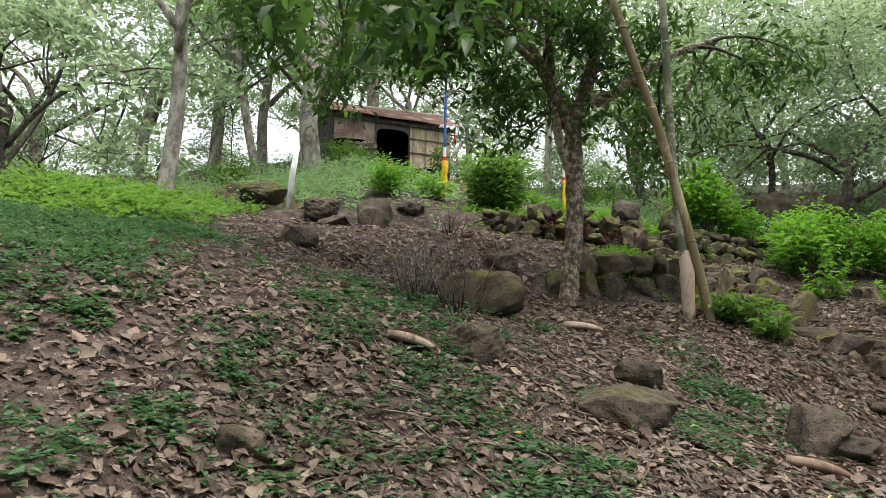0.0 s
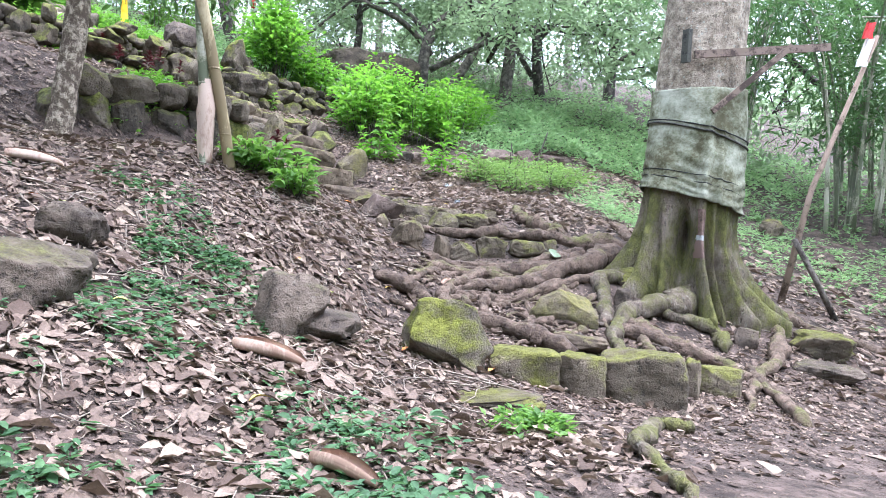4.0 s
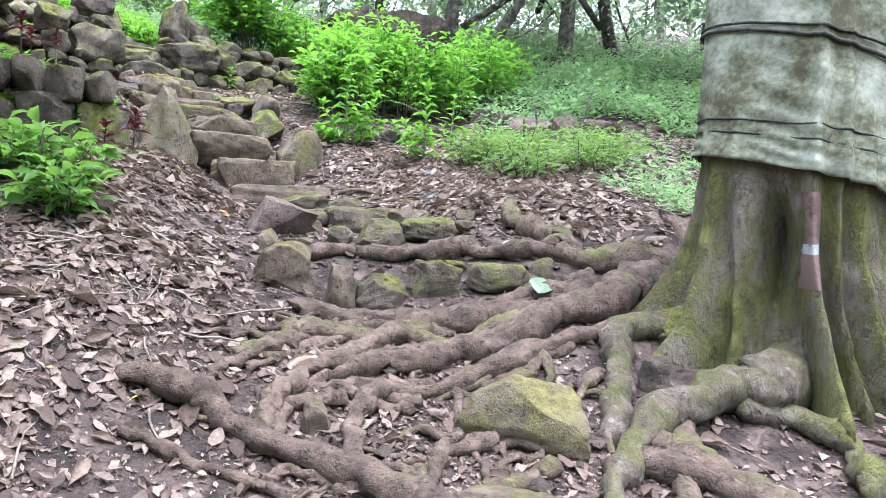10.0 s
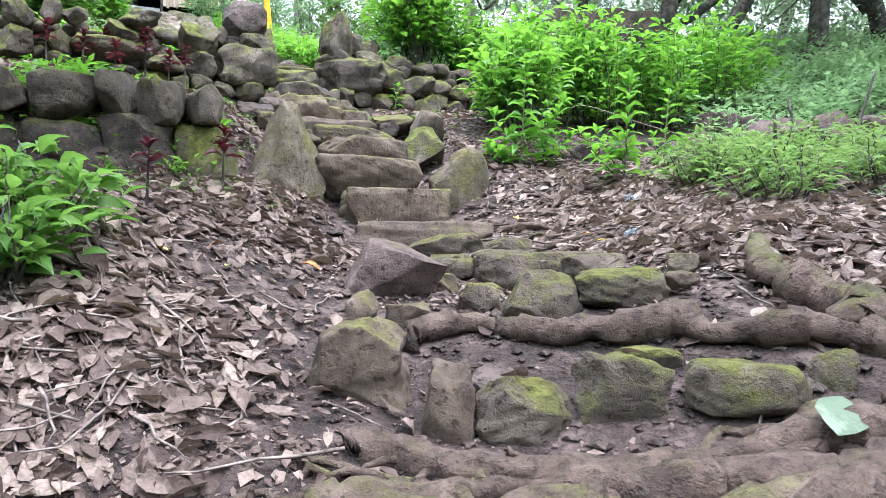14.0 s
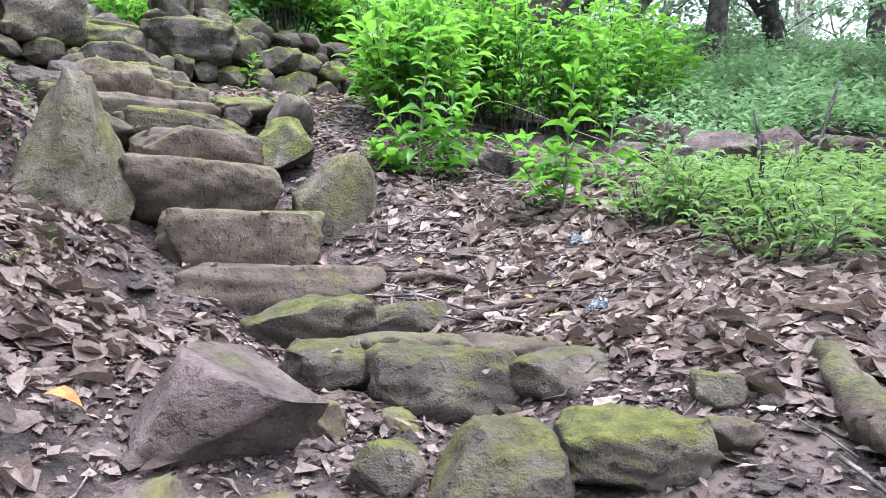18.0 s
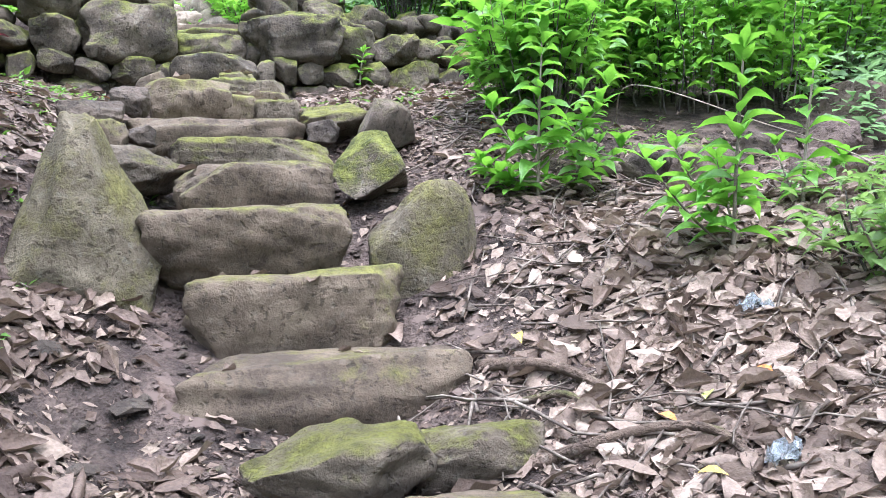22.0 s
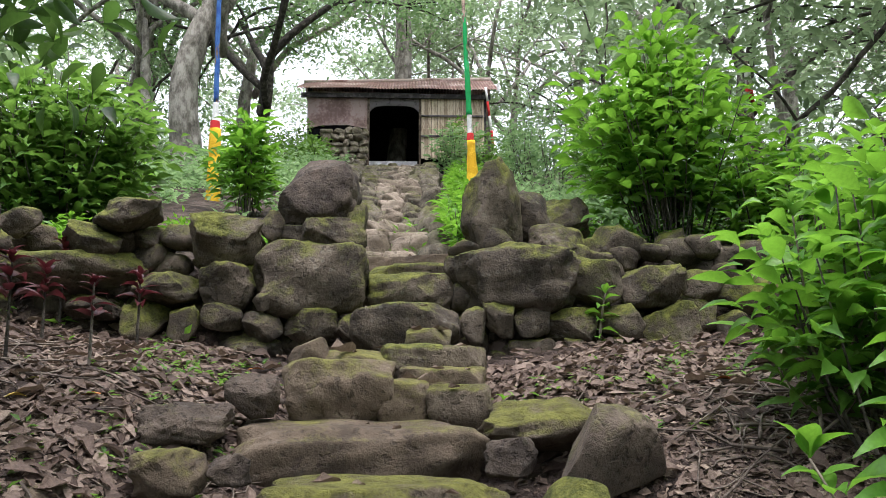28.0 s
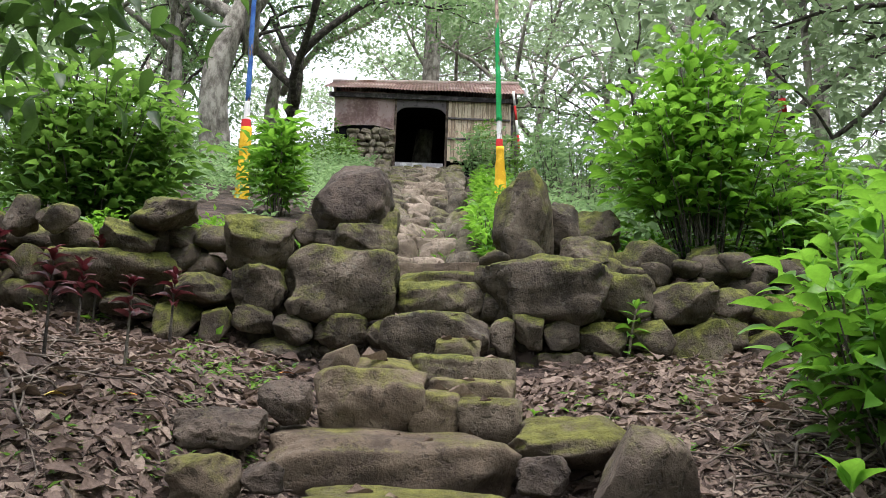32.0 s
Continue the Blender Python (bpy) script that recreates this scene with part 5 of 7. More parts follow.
# rubble plinth beside the doorway
plinth = thing("stone_plinth", *xy(15.0, -1.6), 8.0, "rough tan rubble plinth below the hut's sheet wall", "wall", kind="structure")
HUTSTONE = mossy("tan hut stone", [(0.25, (0.14, 0.12, 0.09)), (0.5, (0.25, 0.215, 0.165)), (0.8, (0.4, 0.35, 0.28))], 0.3)
rng = np.random.default_rng(8)
for row in range(7):
    q = -2.3 + 0.05 * (row % 2)
    while q < -1.1:
        w = min(rng.uniform(0.16, 0.36), -1.02 - q)
        px, py = xy(FRONT - 0.12 + rng.uniform(-0.03, 0.03), q + w / 2)
        part("stone", stone_geo(px, py, 8.0 + row * 0.17 + rng.uniform(-0.02, 0.02), w * 1.06, 0.34, rng.uniform(0.17, 0.22), 27.5 + rng.uniform(-5, 5), int(rng.integers(9999)), n=7, k=5.0, cuts=9, cut_at=(0.72, 1.1)), HUTSTONE, plinth)
        q += w
# paved stair that climbs from the gate to the hut
stair = thing("stone_stair", *xy(1.3, 0), 3.5, "long steep stair of rough mossy paving stones up to the hut", "stair", kind="structure")
WORNSTONE = mossy("brown stone worn by feet", [(0.1, (0.12, 0.095, 0.07)), (0.5, (0.22, 0.18, 0.135)), (0.9, (0.32, 0.265, 0.205))], 0.05, lichen=0.05)
STAIRSTONE = mossy("stair stone with moss", [(0.1, (0.06, 0.051, 0.039)), (0.5, (0.15, 0.128, 0.096)), (0.9, (0.26, 0.225, 0.176))], 0.4, (0.05, 0.052, 0.016), (0.15, 0.15, 0.045))
row = 0
for s in np.arange(1.3, 15.1, 0.42):
    low_q, high_q = -0.62 - 0.05 * max(s - 6, 0), 0.14 + 0.025 * max(s - 4, 0)
    q = low_q + rng.uniform(-0.05, 0.05)
    px, py = xy(s, 0)
    z = float(ground_z(px, py))
    while q < high_q:
        w = rng.uniform(0.2, 0.42)
        px, py = xy(s + rng.uniform(-0.05, 0.05), q + w / 2)
        part("stone", stone_geo(px, py, z - 0.14 + rng.uniform(-0.02, 0.02), w, 0.5, 0.27, 27.5 + rng.uniform(-8, 8), int(rng.integers(9999)), k=9.0, n=7, rough=0.06, cuts=8, cut_at=(0.8, 1.15)), WORNSTONE if abs(q + w / 2 + 0.1) < 0.22 else STAIRSTONE, stair)
        q += w
    for q in (low_q - 0.2, high_q + 0.22):
        px, py = xy(s + rng.uniform(-0.1, 0.1), q + rng.uniform(-0.08, 0.08))
        part("edge_stone", stone_geo(px, py, z - 0.15, rng.uniform(0.25, 0.4), 0.36, rng.uniform(0.3, 0.5), rng.uniform(0, 90), int(rng.integers(9999)), n=5), STAIRSTONE, stair)

# flag poles wound with coloured cloth
BLUE = grainy("blue cloth", [(0.3, (0.03, 0.09, 0.3)), (0.7, (0.06, 0.16, 0.42))], 5.0, 60.0)
YELLOW = grainy("yellow cloth", [(0.3, (0.6, 0.34, 0.01)), (0.7, (0.8, 0.5, 0.03))], 5.0, 60.0)
GREENC = grainy("green cloth", [(0.3, (0.01, 0.3, 0.08)), (0.7, (0.03, 0.45, 0.14))], 5.0, 60.0)


def wound_pole(x, y, top, lean, bands, label):
    z = float(ground_z(x, y))
    ob = thing("flag_pole", x, y, z, label, "flag pole", "wound flag poles")
    line = lambda h: (x + lean[0] * (h - z), y + lean[1] * (h - z), h)
    part("pole", tube([line(z - 0.1), line((z + top) / 2), line(top)], [0.035, 0.025], 8), POLE, ob)
    for name, mat, z0, z1, r0, r1 in bands:
        hs = np.linspace(z0, z1, 26)
        pts = np.array([line(h) for h in hs])
        rr_ = np.interp(hs, (z0, z1), (r0, r1)) * (1 + 0.05 * np.sin(hs * 9) + 0.04 * np.sin(hs * 17))
        part(name, tube(pts, list(rr_), 12, 0.1, 3), mat, ob)


wound_pole(-0.42, 18.9, 9.3, (0.005, -0.03), (("yellow_cloth", YELLOW, 4.5, 5.85, 0.1, 0.07), ("red_cloth", REDC, 5.85, 5.95, 0.065, 0.06), ("white_cloth", WHITE, 5.95, 6.2, 0.04, 0.04), ("blue_cloth", BLUE, 6.2, 8.6, 0.034, 0.03)), "tall pole wound with blue, white, red and yellow cloth")
wound_pole(2.74, 20.12, 7.7, (-0.05, 0.01), (("yellow_cloth", YELLOW, 4.35, 5.62, 0.11, 0.05), ("red_cloth", REDC, 5.62, 5.72, 0.045, 0.04), ("white_cloth", WHITE, 5.72, 5.97, 0.032, 0.032), ("green_cloth", GREENC, 5.97, 7.4, 0.04, 0.024)), "tall pole wound with green, white, red and yellow cloth")
post_z = float(ground_z(-2.68, 12.99))
solid("white_post", tube([(-2.7, 13.0, post_z - 0.05), (-2.66, 12.98, post_z + 0.6), (-2.58, 12.96, post_z + 1.15)], [0.06, 0.055, 0.05], 8, 0.06), WHITE, (-2.68, 12.99, post_z), "peeling white-painted post on the bank", "post")
tri_z = float(ground_z(5.95, 22.8))
red_pole = thing("flag_pole", 5.95, 22.8, tri_z, "far pole with a red and white cloth tip", "flag pole", "wound flag poles")
part("pole", tube([(5.95, 22.8, tri_z - 0.1), (5.92, 22.7, 7.2)], [0.03, 0.02], 8), POLE, red_pole)
part("red_cloth", tube([(5.93, 22.75, 6.5), (5.93, 22.75, 6.75)], [0.07, 0.05], 10, 0.1), REDC, red_pole)
part("white_cloth", tube([(5.93, 22.75, 6.75), (5.92, 22.72, 7.05)], [0.05, 0.04], 10, 0.1), WHITE, red_pole)

# ---- trees ----


def limbs(rng, start, ahead, length, radius, depth, out, tips, droop=0.0, split=3, spread_=0.7, keep=0.72):
    """Branches that fork and taper; gathers tubes in out and the ends in tips."""
    pts, p, d = [np.array(start, float)], np.array(start, float), unit(np.array([ahead], float))[0]
    for k in range(4):
        d = unit((d + rng.normal(0, 0.13, 3) + np.array([0, 0, -droop * 0.1]))[None])[0]
        p = p + d * length / 4
        pts.append(p.copy())
    out.append(tube(smooth_path(pts, 2), [radius, radius * 0.62], 6 if depth > 1 else 4, 0.05, int(rng.integers(9999))))
    if depth <= 0:
        tips += [pts[-1], pts[-2], pts[2]]
        return
    for _ in range(split):
        nd = unit((d + rng.normal(0, spread_, 3))[None])[0]
        limbs(rng, pts[-1 if rng.random() < 0.6 else 3], nd, length * keep * rng.uniform(0.8, 1.15), radius * 0.48, depth - 1, out, tips, droop, split, spread_, keep)
    tips.append(pts[-1])


def crown(rng, tips, per, size, leaf, wide=0.46, droop=0.15, shape="flat", layer=0.45):
    """Clumps of leaves round the ends of the branches."""
    tips = np.array(tips)
    at = np.repeat(tips, per, 0) + rng.normal(0, size, (len(tips) * per, 3)) * np.array([1, 1, layer])
    n = len(at)
    ahead = rng.normal(0, 1, (n, 3)) + np.array([0, 0, -droop])
    ahead[:, 2] *= 0.6
    up = rng.normal(0, 0.5, (n, 3)) + np.array([0, 0, 1.0])
    ln = leaf * rng.uniform(0.6, 1.3, n)
    return leaves(at, ahead, up, ln, ln * wide, 1.0, shape)


def tree(x, y, height, radius, material, label, seed, lean=(0, 0), fork=0.45, spread_=0.7, depth=3, per=60, size=0.55, leaf=0.2, bark=TRUNK, split=3, reach=0.34, group="", z=None, shape="flat"):
    rng = np.random.default_rng(seed)
    z = float(ground_z(x, y)) if z is None else z
    ob = thing("tree", x, y, z, label, "tree", group)
    top = np.array([x + lean[0], y + lean[1], z + height * fork])
    mid = (np.array([x, y, z]) + top) / 2 + np.array([rng.normal(0, 0.12), rng.normal(0, 0.12), 0])
    trunk = tube(smooth_path([(x, y, z - 0.25), (x, y, z + 0.1), mid, top], 5), [radius * 1.35, radius * 1.05, radius * 0.9, radius * 0.72], 12, 0.06, seed)
    part("trunk", trunk, bark, ob)
    out, tips = [], []
    for k in range(split + 1):
        a = 6.28 * (k + rng.random() * 0.6) / (split + 1)
        limbs(rng, top - np.array([0, 0, height * 0.05 * k]), (math.cos(a) * spread_, math.sin(a) * spread_, 0.9), height * reach, radius * 0.55, depth - 1, out, tips, 0.4, split, spread_)
    part("branchwork", joined(out), bark, ob)
    part("crown", crown(rng, tips, per, size, leaf, shape=shape), material, ob)
    return ob


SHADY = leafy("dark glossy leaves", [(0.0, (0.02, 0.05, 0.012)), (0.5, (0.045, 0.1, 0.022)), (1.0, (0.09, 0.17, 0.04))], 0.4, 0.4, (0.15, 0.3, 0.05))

# limbs and crown of the big tree, high over the path
out, tips = [], []
rng = np.random.default_rng(58)
for k in range(5):
    a = 6.28 * (k + 0.5 * rng.random()) / 5
    limbs(rng, (TX + 0.17, TY, TZ + 8.3 - 0.35 * k), (math.cos(a), math.sin(a), 0.75), 3.6, 0.2, 2, out, tips, 0.4, 3, 0.7)
for limb in out:
    part("limb", limb, UPBARK, big_tree)
top_ring = tv[-na:]
part("trunk_top", (np.vstack([top_ring, top_ring.mean(0) + (0, 0, 0.9)]), [(j, (j + 1) % na, na) for j in range(na)]), UPBARK, big_tree)
part("crown", crown(rng, tips, 26, 0.7, 0.24), CANOPY, big_tree)

# forked fruit tree on the slope, with knobbly limbs and hanging leaves
KNOB = grainy("knobbly grey-brown bark", [(0.25, (0.147, 0.111, 0.083)), (0.5, (0.334, 0.273, 0.207)), (0.8, (0.606, 0.516, 0.403))], 14.0, 70.0, 0.9, 0.9, 0.03)
fz = float(ground_z(1.97, 10.95))
forked = thing("forked_tree", 1.97, 10.95, fz, "forked tree with knobbly bark and dark hanging leaves", "tree")
part("trunk", tube(smooth_path([(1.95, 10.96, fz - 0.2), (1.97, 10.95, fz + 0.1), (2.08, 10.9, 2.9), (2.06, 10.75, 3.9), (2.0, 10.7, 4.3)], 8), [0.17, 0.13, 0.12, 0.13], 12, 0.1, 4), KNOB, forked)
MAIN_BOUGHS = (
    ([(2.02, 10.75, 4.1), (1.62, 10.47, 4.85), (0.98, 10.17, 5.85), (0.4, 9.9, 6.6)], 0.1),
    ([(2.05, 10.72, 4.15), (2.3, 10.6, 4.8), (2.45, 10.55, 5.4), (2.65, 10.45, 6.4), (2.7, 10.3, 7.6)], 0.12),
    ([(2.1, 10.85, 3.3), (1.85, 10.7, 3.95), (1.75, 10.6, 4.8), (1.5, 10.5, 6.0)], 0.085),
    ([(2.25, 10.65, 4.5), (2.6, 10.68, 4.55), (3.1, 10.8, 4.95), (3.6, 10.9, 5.25), (4.2, 11.0, 5.5)], 0.09),
)
SIDE_BOUGHS = (
    ([(1.62, 10.47, 4.85), (0.9, 10.0, 5.3), (-0.2, 9.3, 5.6), (-1.2, 8.8, 5.5), (-1.9, 8.4, 5.1)], 0.05),
    ([(0.98, 10.17, 5.85), (0.2, 9.2, 6.3), (-0.6, 8.0, 6.2), (-1.0, 7.0, 5.6)], 0.045),
    ([(1.75, 10.6, 4.8), (1.6, 9.6, 5.6), (1.2, 8.4, 6.0), (0.9, 7.4, 5.7)], 0.05),
    ([(2.65, 10.45, 6.4), (3.0, 9.6, 6.9), (2.9, 8.5, 7.0), (2.5, 7.5, 6.6)], 0.05),
)
HANGING_BOUGHS = (
    ([(1.62, 10.47, 4.85), (0.9, 9.6, 5.2), (-0.3, 8.6, 5.3), (-1.0, 7.9, 4.7)], 0.045),
    ([(1.75, 10.6, 4.8), (1.2, 9.8, 5.0), (0.7, 9.2, 5.5), (0.4, 8.6, 5.6)], 0.045),
    ([(4.2, 11.0, 5.5), (4.1, 11.7, 5.3), (3.85, 12.5, 4.8), (3.6, 12.9, 4.3)], 0.035),
    ([(1.2, 8.4, 6.0), (1.1, 6.6, 5.3), (1.05, 4.8, 3.9), (0.98, 3.4, 2.7)], 0.03),
)
rng = np.random.default_rng(77)
tips = []
for pts, r in MAIN_BOUGHS + SIDE_BOUGHS + HANGING_BOUGHS:
    p = smooth_path(pts, 7)
    bough_ = part("bough", tube(p, [r, r * 0.4], 9, 0.2, int(r * 1000)), KNOB, forked)
    out = []
    for k in range(len(p) // 3, len(p), 3):
        d = rng.normal(0, 0.7, 3) + unit((p[-1] - p[0])[None])[0] * 0.6 + np.array([0, 0, -0.2])
        limbs(rng, p[k], d, rng.uniform(0.5, 1.0), r * 0.35, 1, out, tips, 1.5, 2, 0.6)
    for twig in out:
        part("twig", twig, DARKBARK, bough_)
tips = [t for t in tips if t[2] > 3.7 or t[0] < 0.3 or t[1] < 5.5]
part("crown", crown(rng, tips, 34, 0.24, 0.15, 0.38, 0.9, "full", 0.75), SHADY, forked, "long dark green hanging leaves")

# two crossed bamboo poles bedded beside the terrace wall
TAN = grainy("tan weathered bamboo", [(0.3, (0.2, 0.155, 0.085)), (0.5, (0.33, 0.265, 0.155)), (0.8, (0.46, 0.38, 0.24))], 3.0, 40.0, 0.55, 0.2, 0.004, (1, 1, 0.3))
CULM = grainy("grey-green bamboo culm", [(0.3, (0.130, 0.143, 0.091)), (0.5, (0.260, 0.260, 0.182)), (0.8, (0.429, 0.416, 0.325))], 3.0, 40.0, 0.5, 0.2, 0.004)
SHEATH = grainy("peach-coloured dry culm sheath", [(0.25, (0.26, 0.17, 0.125)), (0.5, (0.4, 0.285, 0.22)), (0.8, (0.52, 0.4, 0.32))], 4.0, 40.0, 0.6, 0.2, 0.004, (1, 1, 0.4))
for pts, r, words in (([(3.66, 9.84, 1.2), (3.45, 9.72, 2.1), (3.03, 9.46, 3.56), (2.75, 9.32, 4.33), (2.43, 9.15, 5.23), (2.1, 9.0, 6.2)], 0.062, "leaning tan bamboo pole"), ([(3.38, 9.82, 1.2), (3.33, 9.75, 2.0), (3.22, 9.62, 2.9), (3.16, 9.52, 3.88), (3.07, 9.3, 5.29), (3.0, 9.2, 6.6)], 0.055, "grey-green bamboo pole with pale rings")):
    b = pts[0]
    ob = thing("bamboo_pole", *b, words + " beside the terrace wall", "bamboo pole", "crossed bamboo poles")
    p = smooth_path(pts, 8)
    part("culm", tube(p, [r, r * 0.8], 12, 0.02), CULM if r < 0.06 else TAN, ob)
    for k in range(4, len(p), 5):
        part("node_ring", tube([p[k] - (0, 0, 0.012), p[k], p[k] + (0, 0, 0.012)], [r * 0.96, r * 1.07, r * 0.96], 12), CULM if r < 0.06 else TAN, ob)
    if r < 0.06:
        u = smooth_path([(3.39, 9.83, 1.3), (3.37, 9.8, 1.65), (3.34, 9.76, 1.95), (3.32, 9.74, 2.15)], 6)
        part("peeling_sheath", tube(u, [0.07, 0.085, 0.09, 0.08, 0.06], 12, 0.1), SHEATH, ob, "peeling peach-coloured sheath")


def culm_sheath(x, y, length, yaw, tilt=6.0):
    """A dry sheath: a curled trough tapering to a point."""
    n, k = 14, 9
    u, a = np.meshgrid(np.linspace(0, 1, n), np.linspace(-2.3, 2.3, k))
    w = length * 0.14 * np.sin(np.pi * np.clip(0.22 + 0.74 * u, 0, 1)) ** 0.55
    lx, ly, lz = (u - 0.5) * length, w * np.sin(a), w * (1 - np.cos(a)) * 0.8 + 0.02 * length * np.sin(3 * u)
    c, s = math.cos(radians(yaw)), math.sin(radians(yaw))
    wx, wy = x + lx * c - ly * s, y + lx * s + ly * c
    z0 = ground_z(wx, wy)
    v = np.stack([wx, wy, float(ground_z(x, y)) * 0.3 + z0 * 0.7 + lz + 0.03], -1).reshape(-1, 3)
    f = [(i * n + j, i * n + j + 1, (i + 1) * n + j + 1, (i + 1) * n + j) for i in range(k - 1) for j in range(n - 1)]
    m = len(v)
    geo = np.concatenate([v, v + (0, 0, 0.006)]), f + [tuple(m + q for q in g[::-1]) for g in f]
    solid("culm_sheath", geo, SHEATH, (x, y, float(ground_z(x, y))), "fallen peach-coloured bamboo sheath on dry leaves", "bamboo sheath", "fallen sheaths")


for args in ((0.34, 6.3, 0.46, -22), (1.93, 8.48, 0.42, -10), (3.36, 5.96, 0.44, -32), (3.36, 4.45, 0.36, -62), (5.62, 8.5, 0.2, 40)):
    culm_sheath(*args)

# trees of the slope that stand clear of the rest
tree(-5.8, 14.7, 9.5, 0.17, PALE, "slim pale-barked tree with a light crown", 21, (0.2, -0.2), 0.5, 0.6, per=64, size=0.6, group="slope trees", leaf=0.14, shape="oval")
tree(9.6, 19.3, 7.5, 0.15, HAZE_TONED, "dark low-forking tree on the green slope", 22, (0.2, 0.1), 0.25, 0.8, per=88, bark=DARKBARK, group="slope trees", size=0.6, leaf=0.14, shape="oval")
tree(10.3, 19.6, 7.0, 0.13, HAZE_TONED, "leaning dark tree on the green slope", 23, (1.3, 0.2), 0.32, 0.8, per=72, bark=DARKBARK, group="slope trees", leaf=0.14, shape="oval")
tree(8.3, 21.3, 7.0, 0.1, HAZE_TONED, "slender tree among leaves paled for haze", 24, (0.1, 0.1), 0.4, 0.8, per=96, bark=DARKBARK, group="slope trees", leaf=0.14, shape="oval")
tree(12.6, 20.6, 10.0, 0.17, HAZE_TONED, "straight dark trunk on the slope", 25, (0.2, 0), 0.55, 0.6, per=88, bark=DARKBARK, group="slope trees", leaf=0.14, shape="oval")
tree(-5.0, 23.2, 10.5, 0.32, PALE, "thick lichen-spotted tree beside the hut", 26, (0.3, 0.4), 0.42, 0.85, per=96, group="trees round the hut", reach=0.36, leaf=0.14, shape="oval")
tree(-6.4, 26.6, 9.0, 0.2, PALE, "crooked tree beside the hut", 27, (1.0, -0.4), 0.3, 0.9, per=81, group="trees round the hut", bark=DARKBARK, leaf=0.14, shape="oval")
tree(-8.9, 25.1, 11.0, 0.22, PALE, "tall tree with a pale trunk beside the hut", 28, (0.4, 0.2), 0.5, 0.6, per=64, group="trees round the hut", leaf=0.14, shape="oval")
tree(-7.2, 24.4, 10.0, 0.15, PALE, "slender forked tree with pale bark", 29, (-0.9, 0.2), 0.45, 0.6, per=57, group="trees round the hut", leaf=0.14, shape="oval")
tree(-4.7, 31.6, 14.0, 0.3, PALE, "tall trunk rising behind the hut's roof", 30, (-0.3, 0.8), 0.62, 0.7, per=54, group="trees round the hut", leaf=0.14, shape="oval")
tree(6.45, 19.9, 5.0, 0.045, PALE, "thin young tree with pale bark", 31, (-0.2, 0.1), 0.6, 0.5, depth=2, per=48, group="slope trees", leaf=0.14, shape="oval")

# the woods behind: a few kinds, each grown once and set out many times
kinds = [
    tree(-14.0, 30.0, 13.0, 0.24, HAZE_TONED, "tall woodland tree with a full crown", 41, (0.3, 0.2), 0.4, 0.75, per=30, size=0.5, leaf=0.3, group="woodland"),
    tree(-19.0, 24.0, 12.0, 0.18, HAZE_TONED, "woodland tree with thin foliage paled for haze", 42, (-0.3, 0.2), 0.45, 0.65, per=26, size=0.5, leaf=0.29, group="woodland"),
    tree(20.0, 26.0, 11.0, 0.22, HAZE_TONED, "spreading woodland tree with dark bark", 43, (0.3, 0.2), 0.28, 0.95, per=30, size=0.5, leaf=0.3, bark=DARKBARK, group="woodland"),
    tree(16.0, 30.0, 10.0, 0.16, HAZE_TONED, "leafy woodland tree with a low crown", 44, (0.2, -0.2), 0.22, 0.9, per=30, size=0.5, leaf=0.29, bark=DARKBARK, group="woodland"),
]
SPOTS = [(1, 3, 33), (3, 6, 26.5), (3, 14, 21), (0, 17.5, 18), (2, 20, 14), (1, 19, 20), (1, -3.5, 36.5), (1, -0.8, 40), (3, 1.5, 35.5), (1, 12, 30), (3, -15, 22), (2, -17, 28), (3, -12, 18.5), (3, -14, 12), (1, 6.5, 31), (0, 22, 32), (1, -9, 40), (0, -8.5, 29), (1, -7, 38), (1, -5.0, 43)]
rng = np.random.default_rng(99)
for k, px, py in SPOTS:
    copy_thing(kinds[k], pose(px, py, float(ground_z(px, py)), 0, 0, rng.uniform(0, 360)) @ Matrix.Scale(rng.uniform(0.8, 1.15), 4))
for ring, count in ((46, 8), (66, 9)):
    for i in range(count):
        a = radians(-75 + 165 * (i + rng.random()) / count)
        px, py = 4 - math.sin(a) * ring * rng.uniform(0.9, 1.15), 12 + math.cos(a) * ring * rng.uniform(0.9, 1.15)
        copy_thing(kinds[(1, 3, 1, 0)[int(rng.integers(4))]], pose(px, py, float(ground_z(px, py)) - 0.2, 0, 0, rng.uniform(0, 360)) @ Matrix.Scale(rng.uniform(1.0, 1.5), 4))

# leafy thicket that closes the view under the far crowns
for i in range(34):
    a = radians(-78 + 150 * (i + rng.random()) / 34)
    r = rng.uniform(21, 27) if i % 2 else rng.uniform(28, 36)
    px, py = 4 - math.sin(a) * r, 9 + math.cos(a) * r
    if not -8.5 < px < 2.5 or py > 36:
        copy_thing(kinds[(3, 2)[i % 3 == 0]], pose(px, py, float(ground_z(px, py)) - 0.5, 0, 0, rng.uniform(0, 360)) @ Matrix.Scale(rng.uniform(0.3, 0.46), 4))

# unseen dense, low-branched trees added behind and beside the walker to block low light
dense = tree(-2.0, -9.0, 11.0, 0.22, CANOPY, "unseen leafy tree with a low full crown that blocks low light", 45, (0.2, 0.1), 0.2, 0.9, per=44, size=0.6, leaf=0.36, bark=DARKBARK, group="woods below the path")
for i in range(26):
    a = radians(98 + 164 * (i + rng.random() * 0.8) / 26)
    r = rng.uniform(11.5, 14.5) + (5 if i % 3 == 0 else 0)
    px, py = 4 - math.sin(a) * r * 1.15, 3.5 + math.cos(a) * r
    copy_thing(dense, pose(px, py, float(ground_z(px, py)) - 0.1, 0, 0, rng.uniform(0, 360)) @ Matrix.Scale(rng.uniform(0.8, 1.15), 4))

